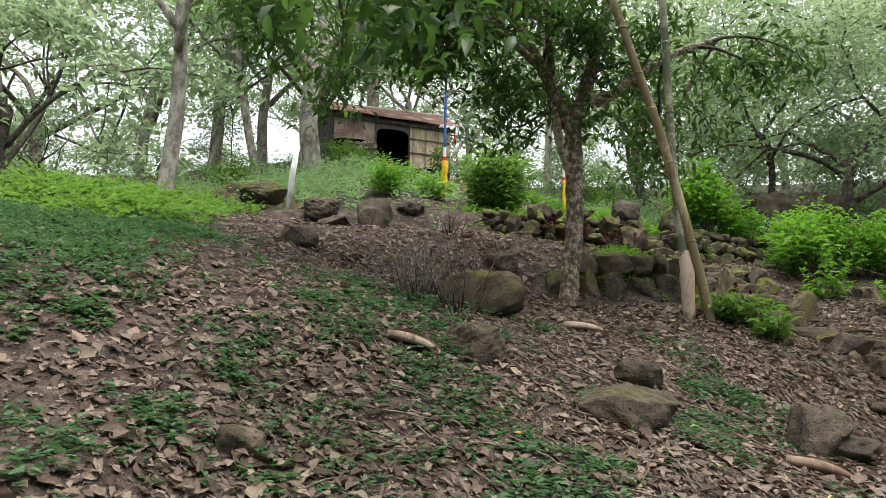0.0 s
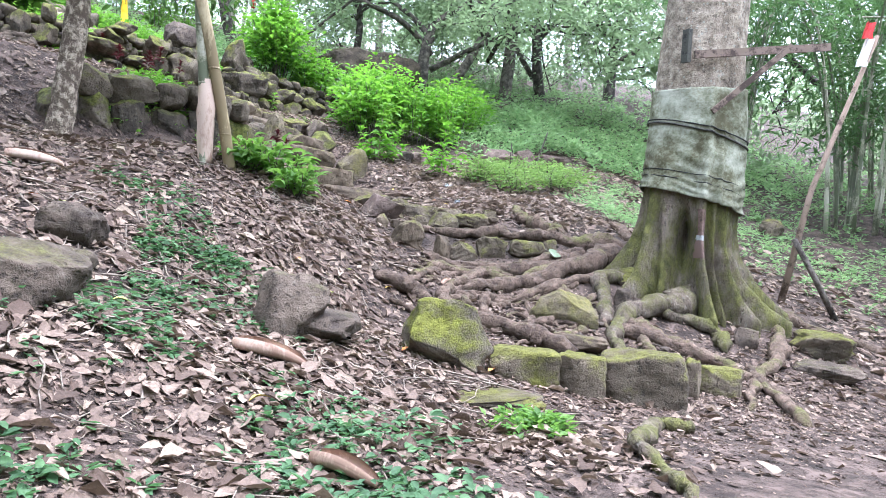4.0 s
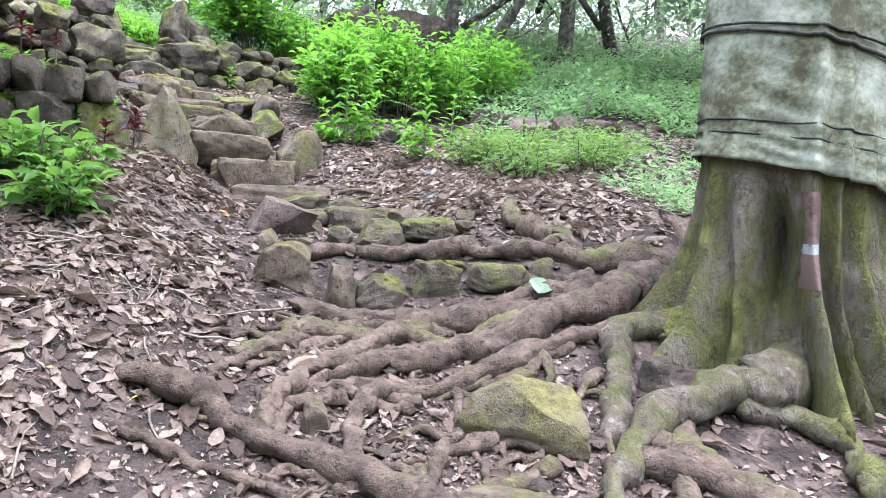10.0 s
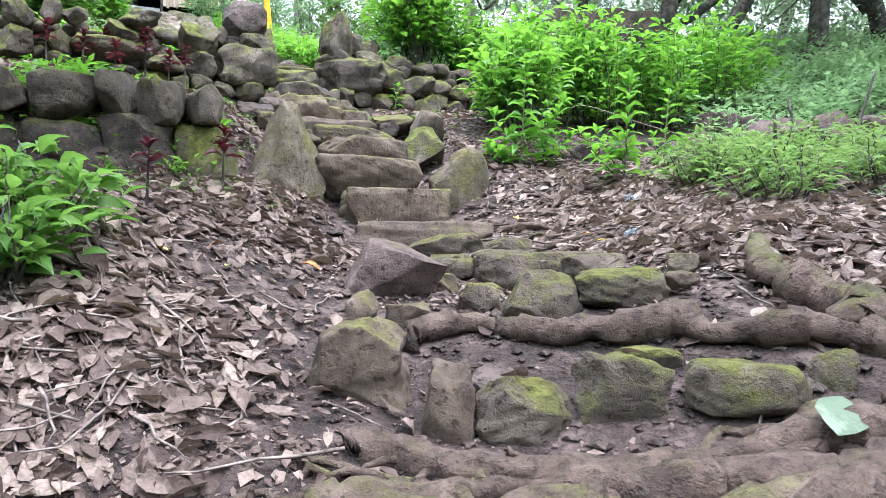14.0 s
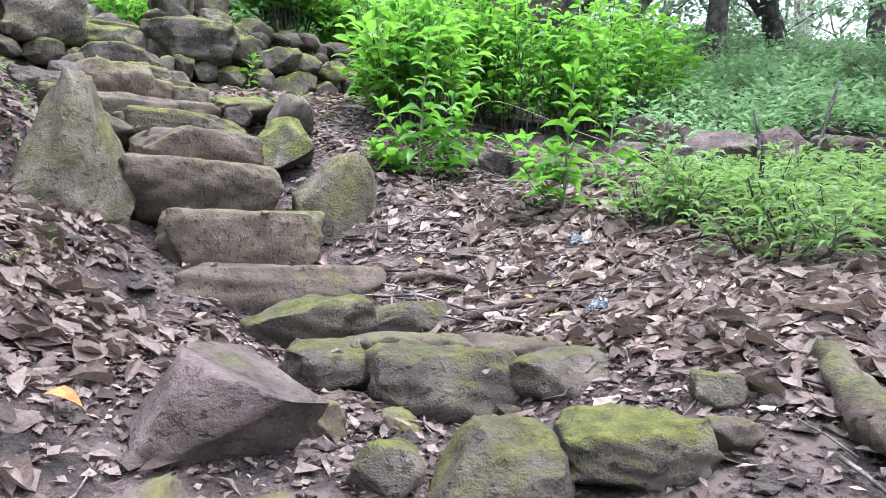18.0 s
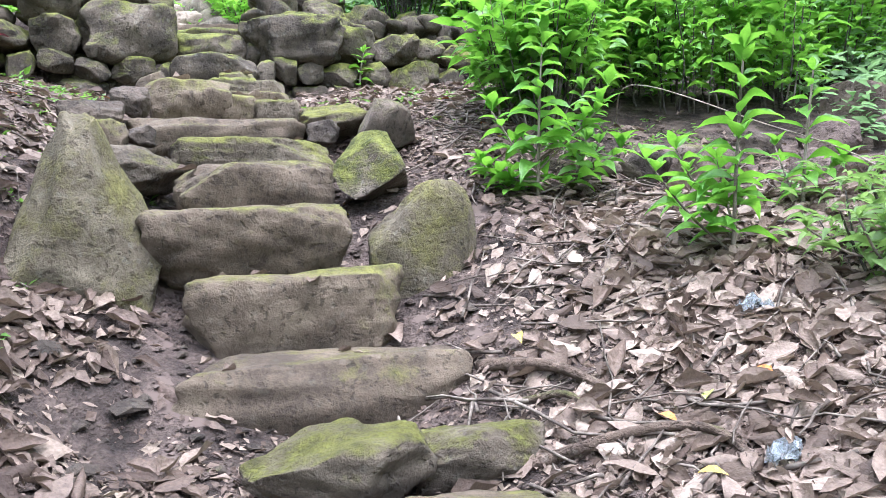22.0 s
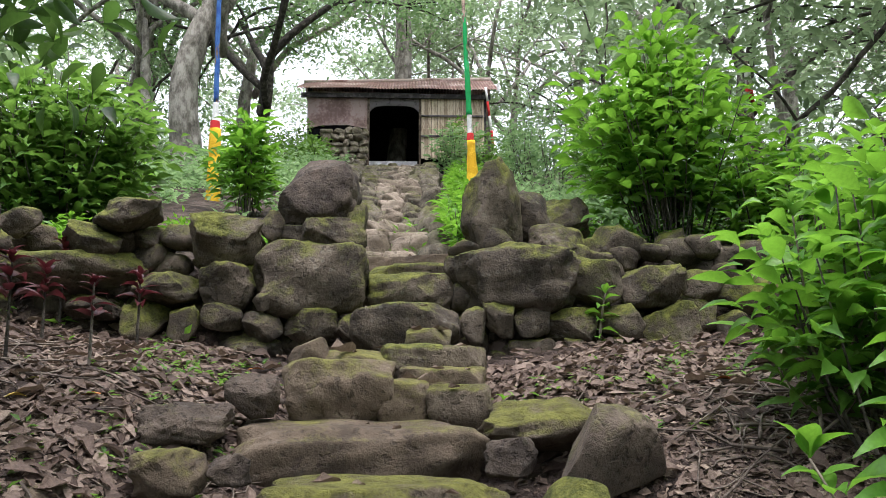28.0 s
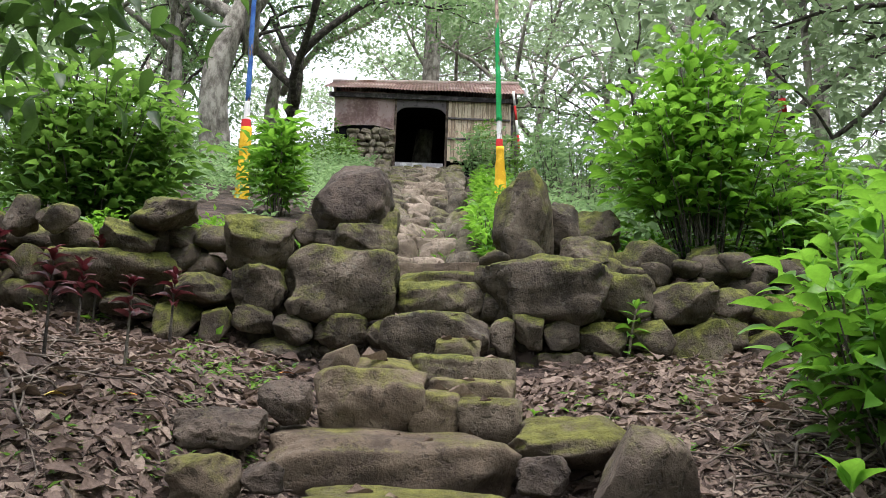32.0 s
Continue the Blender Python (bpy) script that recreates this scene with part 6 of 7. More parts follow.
# ---- shrubs and herbs ----


def shrub(x, y, height, width, stems, label, seed, material=BRIGHT, leaf=0.13, per=34, group="bright green shrubs", bare=0.25, slim=0.4, fan=0.35):
    """A bush of upright stems with pairs of pointed leaves."""
    rng = np.random.default_rng(seed)
    z = float(ground_z(x, y))
    ob = thing("shrub", x, y, z, label, "shrub", group)
    at, ahead, up = [], [], []
    for _ in range(stems):
        a, r = rng.uniform(0, 6.28), width / 2 * math.sqrt(rng.random())
        h = height * (1 - 0.45 * (r / (width / 2)) ** 2) * rng.uniform(0.8, 1.06)
        foot = np.array([x + math.cos(a) * r * fan, y + math.sin(a) * r * fan, z - 0.03])
        tip = np.array([x + math.cos(a) * r, y + math.sin(a) * r, z + h])
        mid = foot * 0.55 + tip * 0.45 + rng.normal(0, 0.03, 3)
        p = smooth_path([foot, mid, tip], 5)
        part("stem", tube(p, [0.008, 0.003], 5), DARKBARK, ob)
        t = rng.uniform(bare, 1.0, per) ** 0.8
        q = np.stack([np.interp(t, np.linspace(0, 1, len(p)), p[:, i]) for i in range(3)], 1)
        b = rng.uniform(0, 6.28, per)
        d = np.stack([np.cos(b), np.sin(b), rng.uniform(-0.35, 0.5, per)], 1)
        spray = rng.uniform(0, 0.16, per)[:, None] * (0.5 + width)
        at.append(q + d * spray)
        ahead.append(d + np.array([0, 0, 0.1]))
        up.append(np.array([0, 0, 1.0]) + rng.normal(0, 0.35, (per, 3)))
    at, ahead, up = np.concatenate(at), np.concatenate(ahead), np.concatenate(up)
    ln = leaf * rng.uniform(0.55, 1.25, len(at))
    part("foliage", leaves(at, ahead, up, ln, ln * slim, rng.uniform(0.6, 1.8, len(at)), "full"), material, ob)
    return ob


def sapling(x, y, height, pairs, leaf, label, seed, material=BRIGHT, group="saplings", lean=(0.05, 0.0), sides=0):
    """A young plant: a stem and its side shoots with crossed pairs of broad pointed leaves, each a part of its own."""
    rng = np.random.default_rng(seed)
    z = float(ground_z(x, y))
    ob = thing("sapling", x, y, z, label, "sapling", group)
    main = smooth_path([(x, y, z - 0.03), (x + lean[0] * 0.4, y + lean[1] * 0.4, z + height * 0.5), (x + lean[0], y + lean[1], z + height)], 8)
    shoots = [(main, 0.62 if material is RED else 0.16, pairs)]
    for k in range(sides):
        foot, a, r = main[int(rng.integers(1, 5))], rng.uniform(0, 6.28), rng.uniform(0.12, 0.3) * (0.6 + height)
        tip = foot + np.array((math.cos(a) * r, math.sin(a) * r, height * rng.uniform(0.12, 0.5)))
        shoots.append((smooth_path([foot, foot * 0.5 + tip * 0.5 - (0, 0, 0.03), tip], 6), 0.35, max(3, pairs // 2)))
    shapes = []
    for k in range(3):
        v, f = leaves([(0, 0, 0)], [(1, 0, 0)], [(0, 0, 1)], 1.0, 0.4 + 0.06 * k, 0.6 + 0.5 * k, "broad")
        shapes.append(mesh_data("leaf", v, f, material))
    for p, low, count in shoots:
        part("stem", tube(p, [0.01 if p is main else 0.006, 0.004], 6), DARKBARK if material is RED else TWIG, ob)
        turn = rng.uniform(0, 360)
        for i in range(count):
            t = low + (1 - low) * i / (count - 1)
            base = [float(np.interp(t, np.linspace(0, 1, len(p)), p[:, j])) for j in range(3)]
            turn += 90 + rng.uniform(-12, 12)
            big = leaf * (0.75 + 0.4 * math.sin(math.pi * min(t + 0.1, 1.0))) * rng.uniform(0.8, 1.15)
            top = t > 0.9
            for k in range(4 if top else 2):
                one = new("leaf", shapes[int(rng.integers(3))])
                one.parent = ob
                m = pose(base[0] - x, base[1] - y, base[2] - z, rng.uniform(-25, 25), rng.uniform(-60, -25) if top else 12 - 32 * t + rng.uniform(-14, 14), turn + k * (90 if top else 180) + rng.uniform(-20, 20))
                one.matrix_basis = m @ Matrix.Scale(big, 4)
    return ob


shrub(5.55, 17.25, 1.7, 1.5, 60, "rounded bright green shrub behind the wall", 61, leaf=0.14, per=52, slim=0.5)
shrub(0.95, 15.55, 1.5, 1.5, 40, "large dense leafy shrub on the walled terrace", 62, GREEN, leaf=0.15, per=70, slim=0.5, bare=0.05)
shrub(0.75, 18.2, 1.25, 0.7, 14, "upright leafy shrub beside the blue pole", 63, leaf=0.17, per=46, slim=0.5)
shrub(-1.55, 17.1, 0.95, 1.0, 22, "bright leafy shrub behind the stone wall", 64, leaf=0.15, bare=0.1)
shrub(-0.6, 17.4, 0.65, 0.9, 16, "low leafy shrub behind the stone wall", 65, leaf=0.13, bare=0.1)
for i, (px, py, h, w) in enumerate(((6.75, 15.05, 1.35, 1.0), (7.25, 15.5, 1.5, 1.1), (7.8, 15.1, 1.35, 1.1), (8.4, 15.2, 1.25, 1.1), (7.5, 16.3, 1.5, 1.2), (8.9, 15.8, 1.3, 1.2), (6.3, 16.9, 0.9, 0.8), (9.5, 16.4, 1.2, 1.3))):
    shrub(px, py + 0.3, h, w, 17, "bright green leafy shrub on the slope beside the steps", 70 + i, leaf=0.125, per=58, bare=0.16, slim=0.46, fan=0.7)
for i in range(13):
    s = 1.2 + i * 0.72
    px, py = xy(s, 0.62 + 0.045 * i)
    shrub(px, py, 0.55, 0.5, 16, "low bright green shrub edging the stone stair", 90 + i, leaf=0.1, per=26, group="shrubs edging the stair")
for i, (px, py, h, w) in enumerate(((2.6, 24.3, 2.1, 1.8), (3.6, 23.4, 1.5, 1.4), (1.6, 25.6, 1.9, 1.5), (4.4, 24.6, 1.7, 1.6), (-0.2, 26.2, 1.5, 1.1), (-4.2, 24.6, 1.0, 1.2), (-3.3, 22.2, 0.7, 1.2), (-1.7, 20.8, 0.5, 0.9), (0.4, 28.6, 1.6, 1.3), (-6.3, 19.5, 1.2, 1.4))):
    shrub(px, py, h, w, 20, "leafy green shrub on the slope below the hut", 110 + i, GREEN if i % 2 else PALE, leaf=0.15, per=30, group="shrubs below the hut")
for s, q, h, w in ((14.2, -2.75, 1.3, 1.3), (13.2, -2.3, 0.9, 1.0), (11.5, -2.2, 0.9, 1.1), (14.4, 1.35, 1.7, 0.9), (12.4, 1.9, 1.2, 1.2)):
    px, py = xy(s, q)
    shrub(px, py, h, w, 18, "leafy green shrub beside the hut", int(200 + 10 * s), GREEN, leaf=0.14, per=26, group="shrubs below the hut")
for i, (px, py, h, w) in enumerate(((4.15, 9.85, 0.42, 0.55), (3.9, 9.95, 0.42, 0.5), (4.25, 9.5, 0.32, 0.4))):
    shrub(px, py, h, w, 12, "leafy green plant on the bank beside the steps", 130 + i, GREEN, leaf=0.15, per=13, group="plants on the bank", bare=0.2, slim=0.46)
for i, (px, py, h, w) in enumerate(((8.15, 11.75, 0.34, 0.8), (8.35, 12.2, 0.34, 0.9), (7.85, 12.4, 0.34, 0.7), (8.75, 12.75, 0.28, 0.9), (9.2, 12.1, 0.36, 0.9), (8.85, 11.75, 0.3, 0.8), (9.5, 13.0, 0.28, 1.0), (8.15, 12.75, 0.26, 0.8))):
    shrub(px, py, h, w, 13, "low spreading green plant on the leaf litter", 140 + i, SOFT, leaf=0.085, per=40, group="low plants beside the steps", bare=0.2, slim=0.27, fan=0.55)
for args in ((6.6, 13.68, 0.92, 15, 0.17, "tall young plant with bright pointed leaves", 151, BRIGHT, "saplings", (0.05, 0.0), 6), (7.34, 12.75, 0.85, 15, 0.16, "young plant with bright pointed leaves", 152, BRIGHT, "saplings", (0.05, 0.0), 3), (7.75, 12.3, 0.42, 9, 0.1, "small young plant with pointed leaves", 153, SOFT, "saplings", (0.04, 0.0), 3), (6.42, 14.75, 0.95, 14, 0.15, "tall young plant with bright pointed leaves", 154, LUSH, "saplings", (-0.05, 0.0), 6), (6.85, 14.0, 0.5, 9, 0.14, "small young plant with pointed leaves", 155, LUSH, "saplings", (0.04, 0.0), 4), (7.75, 13.1, 0.62, 9, 0.14, "young plant with bright pointed leaves", 156, BRIGHT, "saplings", (0.05, 0.0), 2), (5.05, 14.75, 0.16, 4, 0.07, "tiny seedling between the stones", 157), (5.25, 16.02, 0.3, 7, 0.12, "seedling rooted in the stone wall", 158)):
    sapling(*args)
shrub(6.68, 14.75, 1.15, 0.95, 30, "leafy young bush with bright pointed leaves beside the wall", 159, BRIGHT, leaf=0.16, per=22, group="saplings", bare=0.42, slim=0.44)
for i, (px, py, h, lf) in enumerate(((4.45, 11.6, 0.4, 0.16), (4.35, 10.6, 0.35, 0.13), (2.3, 14.6, 0.5, 0.15), (3.0, 14.55, 0.42, 0.14), (2.55, 14.3, 0.4, 0.14), (1.9, 14.2, 0.45, 0.15), (3.1, 13.7, 0.5, 0.15), (3.4, 13.9, 0.42, 0.13), (2.9, 12.9, 0.4, 0.13))):
    sapling(px, py, h, 7, lf * 0.8, "slim plant with dark red leaves beside the wall", 170 + i, RED, "red-leaved plants", (0.03, -0.03))


def herbs(name, count, where, height, leaf, material, label, seed, blades=7, slim=0.3, lift=0.9, shape="flat"):
    """Low plants past counting, as one object: tufts of leaves over a stretch of ground. where gives x and y."""
    rng = np.random.default_rng(seed)
    x, y = where(rng, count)
    n = len(x)
    at = np.repeat(np.stack([x, y, ground_z(x, y)], 1), blades, 0)
    m = len(at)
    a = rng.uniform(0, 6.28, m)
    tall = 0.35 + 0.9 * (0.5 + 0.5 * np.sin(1.9 * x + 1.2 * y) * np.sin(2.3 * y - 0.8 * x)) + 0.3 * np.sin(5.1 * x) * np.sin(4.3 * y)
    h = np.repeat(height * np.clip(tall, 0.15, 2) * rng.uniform(0.4, 1.3, n), blades) * rng.uniform(0.1, 1.0, m)
    at = at + np.stack([np.cos(a) * h * 0.35, np.sin(a) * h * 0.35, h], 1)
    d = np.stack([np.cos(a), np.sin(a), rng.uniform(-0.2, lift, m)], 1)
    ln = leaf * rng.uniform(0.5, 1.3, m)
    ob = part(name, leaves(at, d, np.array([0, 0, 1.0]) + rng.normal(0, 0.3, (m, 3)), ln, ln * slim, 1.0, shape), material)
    return tagged(ob, label, "undergrowth", kind="stuff")


def patch(*spots):
    """Places scattered round several centres (x, y, radius)."""
    def where(rng, count):
        k = rng.integers(len(spots), size=count)
        c = np.array(spots)[k]
        return c[:, 0] + rng.normal(0, 1, count) * c[:, 2] * 0.6, c[:, 1] + rng.normal(0, 1, count) * c[:, 2] * 0.6
    return where


def clumps(count, x0, x1, y0, y1, radius, seed):
    """Centres of small clumps over a stretch of ground."""
    rng = np.random.default_rng(seed)
    return [(rng.uniform(x0, x1), rng.uniform(y0, y1), radius * rng.uniform(0.5, 1.6)) for _ in range(count)]


def clear(where, s0, s1, q0, q1):
    """The same places without those on the walked strip."""
    def kept(rng, count):
        x, y = where(rng, count)
        px, py = x - GATE[0], y - GATE[1]
        s, q = px * UPHILL[0] + py * UPHILL[1], px * ACROSS[0] + py * ACROSS[1]
        ok = ~((s > s0) & (s < s1) & (q > q0) & (q < q1))
        return x[ok], y[ok]
    return kept


herbs("weeds", 3300, patch(*clumps(95, -2.5, 3.8, 2.4, 8.5, 0.3, 21), (-1.0, 6.4, 1.6)), 0.1, 0.06, WEED, "small green weeds among dry leaves on the slope", 201, 6, 0.55, 0.5, "oval")
herbs("bank_undergrowth", 3600, patch((-4.2, 9.4, 0.9), (-4.8, 10.4, 1.2), (-5.6, 9.6, 1.5), (-5.8, 11.6, 1.6), (-4.9, 12.4, 0.9), (-7.5, 11, 2.5)), 0.3, 0.1, GREEN, "bright low undergrowth on the bank", 202, 12, 0.5)
herbs("bank_grass", 2600, patch((-3.1, 7.0, 0.9), (-3.7, 8.0, 0.9), (-2.7, 6.0, 0.7), (-4.3, 8.8, 0.9), (-3.0, 8.6, 0.7), (-4.6, 7.2, 0.9)), 0.09, 0.08, WEED, "low green grass and weeds on the bank", 208, 8, 0.3)
herbs("far_undergrowth", 9500, clear(clear(clear(patch((-5, 17, 3), (-3, 20, 3), (-6, 22, 4), (-9, 18, 4), (1.0, 21.5, 2.0), (5, 21, 2.5), (4, 27, 4), (8, 18.5, 2.5), (11, 17, 2.5), (10, 14.5, 2.0), (13, 15, 3), (12.5, 18.5, 3), (16, 18, 4), (12, 23, 4), (-1.5, 24, 2.0), (18, 14, 4)), -30, 40, -1.3, 1.2), -9, 0.4, -4, 3.6), -9.5, -3.4, -4, 6.2), 0.46, 0.1, PALE, "pale green undergrowth covering the slope", 203, 13, 0.5)
herbs("short_grass", 1500, clear(patch((11.5, 11.5, 1.6), (12.5, 10, 1.6), (10.5, 12.5, 1.5), (13.5, 12, 1.8), (9.4, 10.8, 0.8), (14, 9, 1.5)), -30, 0, -4, 1.9), 0.1, 0.09, PALE, "short pale grass beyond the big tree", 204, 8, 0.2)
herbs("terrace_herbs", 900, patch((1.2, 15.2, 1.0), (2.4, 16.2, 0.8), (4.9, 17.6, 0.8), (6.2, 17.8, 1.0), (3.4, 18.4, 0.8)), 0.14, 0.09, BRIGHT, "fresh low herbs on the terrace", 205, 8, 0.35)
herbs("wall_top_herbs", 260, patch((2.6, 11.95, 0.3), (3.3, 12.25, 0.3), (3.9, 12.5, 0.25), (3.0, 12.5, 0.4)), 0.16, 0.09, BRIGHT, "fresh green herbs on top of the terrace wall", 209, 8, 0.4)
herbs("kerb_seedlings", 90, patch((4.7, 5.3, 0.16), (4.85, 5.4, 0.12)), 0.1, 0.07, GREEN, "clump of dark seedlings below the kerb", 207, 7, 0.5)
herbs("step_weeds", 420, patch((5.05, 14.9, 0.35), (3.9, 13.8, 0.5), (3.5, 14.5, 0.4), (5.6, 15.4, 0.5), (6.4, 15.6, 0.6), (4.3, 13.4, 0.5), (4.2, 11.7, 0.5), (7.2, 14.6, 0.5), (3.6, 12.6, 0.6)), 0.06, 0.045, GREEN, "small fresh weeds between the stones", 206, 6, 0.4)

# bamboo grove to the right of the big tree
BAMBOO_LEAF = leafy("narrow bamboo leaves", [(0.0, (0.05, 0.11, 0.04)), (0.5, (0.09, 0.18, 0.07)), (1.0, (0.17, 0.28, 0.12))], 0.4, 0.5, (0.2, 0.36, 0.1))
for g, (bx, by) in enumerate(((15.0, 11.5), (16.5, 9.6), (17.5, 12.6), (14.2, 14.0), (19.0, 10.5), (16.0, 7.2))):
    rng = np.random.default_rng(300 + g)
    bz = float(ground_z(bx, by))
    ob = thing("bamboo_clump", bx, by, bz, "dense clump of slender dark green bamboo", "bamboo", "bamboo grove")
    tips, culms = [], []
    for _ in range(16):
        a, r = rng.uniform(0, 6.28), rng.uniform(0.1, 0.8)
        f = np.array([bx + math.cos(a) * r, by + math.sin(a) * r, bz - 0.1])
        h = rng.uniform(4, 6.5)
        bend = np.array([math.cos(a), math.sin(a), 0]) * rng.uniform(0.5, 2.0)
        p = smooth_path([f, f + (0, 0, h * 0.5) + bend * 0.2, f + (0, 0, h * 0.85) + bend * 0.7, f + (0, 0, h * 0.9) + bend * 1.3], 4)
        part("culm", tube(p, [0.035, 0.012], 6), CULM, ob)
        tips += [q for q in p[3:]]
    part("foliage", crown(rng, tips, 26, 0.4, 0.22, 0.16, 0.8), BAMBOO_LEAF, ob)

# ---- dry leaves and twigs on the ground ----


def litter(name, count, spots, size, seed, label, near=True, depth=0.04, material=LITTER):
    """Curled dry leaves past counting, as one object."""
    rng = np.random.default_rng(seed)
    x, y = clear(patch(*spots), 0.25, 40, -9, 9)(rng, count)
    px, py = x - GATE[0], y - GATE[1]
    s, q = px * UPHILL[0] + py * UPHILL[1], px * ACROSS[0] + py * ACROSS[1]
    trodden = (s > -6.4) & (s < 0.3) & (np.abs(q) < 0.52) & (rng.random(len(x)) < np.where(s > -3.9, 0.78, 0.93))
    trodden |= (np.sin(2.3 * x + 1.1 * y + 0.7) * np.sin(1.7 * y - 1.3 * x) + 0.5 * np.sin(5.3 * x - 2.0) * np.sin(4.7 * y) > 0.62) & (rng.random(len(x)) < 0.6)  # thin patches
    trodden |= (x > 4.9 + 0.4 * np.sin(3 * y)) & (y < 6.25) & (rng.random(len(x)) < 0.72)
    trodden |= (x > 5.75 + 0.3 * np.sin(4 * y)) & (y > 13.5) & (y < 16.4) & (x < 9.5) & (rng.random(len(x)) < 0.5)  # soil under the bushes
    trodden |= (((x - 6.45) / 0.45) ** 2 + ((y - 12.9) / 0.9) ** 2 < 1) & (rng.random(len(x)) < 0.6)
    trodden |= ((x - 5.55) / 0.42) ** 2 + ((y - 10.55) / 0.36) ** 2 < 1
    trodden |= (x - 5.13) ** 2 + (y - 11.8) ** 2 < 0.07
    x, y = x[~trodden], y[~trodden]
    n = len(x)
    ln = 0.95 * size * np.clip(rng.lognormal(-0.1, 0.45, n), 0.3, 1.9)
    a = rng.uniform(0, 6.28, n)
    slope = np.stack([ground_z(x + 0.1, y) - ground_z(x - 0.1, y), ground_z(x, y + 0.1) - ground_z(x, y - 0.1)], 1) / 0.2
    d = np.stack([np.cos(a), np.sin(a), np.cos(a) * slope[:, 0] + np.sin(a) * slope[:, 1] + rng.normal(0.02, 0.13, n)], 1)
    up = np.stack([-slope[:, 0], -slope[:, 1], np.ones(n)], 1) + rng.normal(0, 0.2, (n, 3))
    at = np.stack([x, y, ground_z(x, y) + rng.uniform(0.004, depth, n)], 1)
    width, curl = ln * rng.uniform(0.4, 0.85, n), rng.uniform(0.1, 0.5, n) * np.where(rng.random(n) < 0.3, -1, 1)
    kinds_of = rng.integers(6, size=n)
    geo = joined_np([leaves(at[k], d[k], up[k], ln[k], width[k], curl[k], shape) for i in range(6) for shape in [("dry_" if near else "far_") + str(i)] for k in [kinds_of == i]])
    return tagged(part(name, geo, material), label, "leaf litter", kind="stuff")


def scraps(name, count, spots, size, seed, label):
    """Bits of broken leaf past counting, as one object."""
    rng = np.random.default_rng(seed)
    x, y = clear(patch(*spots), 0.25, 40, -9, 9)(rng, count)
    n = len(x)
    a = rng.uniform(0, 6.28, n)
    ln = size * rng.lognormal(0, 0.5, n)
    slope = np.stack([ground_z(x + 0.1, y) - ground_z(x - 0.1, y), ground_z(x, y + 0.1) - ground_z(x, y - 0.1)], 1) / 0.2
    d = np.stack([np.cos(a), np.sin(a), np.cos(a) * slope[:, 0] + np.sin(a) * slope[:, 1] + rng.normal(0, 0.15, n)], 1)
    up = np.stack([-slope[:, 0], -slope[:, 1], np.ones(n)], 1) + rng.normal(0, 0.3, (n, 3))
    geo = leaves(np.stack([x, y, ground_z(x, y) + rng.uniform(0.003, 0.02, n)], 1), d, up, ln, ln * rng.uniform(0.25, 0.9, n), rng.uniform(0, 2, n))
    return tagged(part(name, geo, LITTER), label, "leaf litter", kind="stuff")


litter("slope_litter", 19000, ((1.2, 5.0, 1.8), (-0.6, 4.6, 1.6), (-0.4, 3.4, 1.4), (1.0, 3.2, 1.4), (2.6, 4.0, 1.2), (-1.6, 6.0, 1.6),  (2.6, 5.4, 1.5), (0.4, 6.8, 1.8), (2.2, 8.0, 1.6), (3.2, 6.6, 1.2), (0.0, 9.4, 1.8), (1.4, 10.2, 1.5), (3.6, 8.2, 1.2), (-1.6, 10.5, 1.8), (1.0, 12.2, 1.6), (2.6, 10.2, 1.2)), 0.085, 401, "thick carpet of pale brown dry leaves on the slope", False)
litter("bank_litter", 8000, ((4.0, 7.4, 1.0), (4.4, 8.8, 0.8), (4.7, 9.8, 0.6), (4.9, 11.2, 0.6), (4.2, 6.2, 1.2), (4.6, 5.2, 1.0), (4.5, 12.0, 0.6), (3.8, 10.4, 0.8)), 0.09, 402, "curled dry leaves on the bank beside the steps")
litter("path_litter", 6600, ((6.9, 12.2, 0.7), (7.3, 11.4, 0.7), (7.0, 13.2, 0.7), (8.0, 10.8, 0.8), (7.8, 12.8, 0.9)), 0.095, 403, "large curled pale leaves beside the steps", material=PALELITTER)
litter("upper_litter", 13500, ((6.4, 13.9, 0.5), (6.2, 14.9, 0.6), (7.6, 14.2, 0.7), (6.0, 15.4, 0.5), (5.6, 15.6, 0.4), (6.3, 16.0, 0.4), (5.1, 15.35, 0.3), (3.2, 14.6, 0.4), (2.4, 14.2, 0.5), (3.9, 13.2, 0.6), (3.2, 14.0, 0.7), (4.2, 14.4, 0.4), (3.5, 13.6, 0.6), (2.8, 13.3, 0.7), (2.2, 13.8, 0.8), (3.6, 12.6, 0.6), (5.5, 15.0, 0.4)), 0.07, 404, "dry leaves and stalks below the wall", False)
litter("root_litter", 3400, ((6.4, 7.0, 0.9), (7.6, 6.6, 1.0), (5.9, 8.3, 0.7), (8.6, 6.4, 1.0), (6.0, 5.8, 1.0), (6.6, 10.8, 0.6), (5.6, 11.6, 0.5), (5.4, 13.2, 0.4)), 0.08, 405, "scattered dry leaves among the roots")
litter("far_litter", 7000, ((10.5, 8.0, 1.6), (11.5, 9.5, 1.6), (9.6, 10.0, 1.0), (13.0, 8.0, 2.0), (10.0, 6.5, 1.4), (9.0, 11.6, 1.0), (9.6, 13.2, 1.2), (11.0, 13.4, 1.2), (12.4, 14.2, 1.3), (10.2, 11.6, 1.0)), 0.1, 406, "dry leaves beyond the big tree", False)


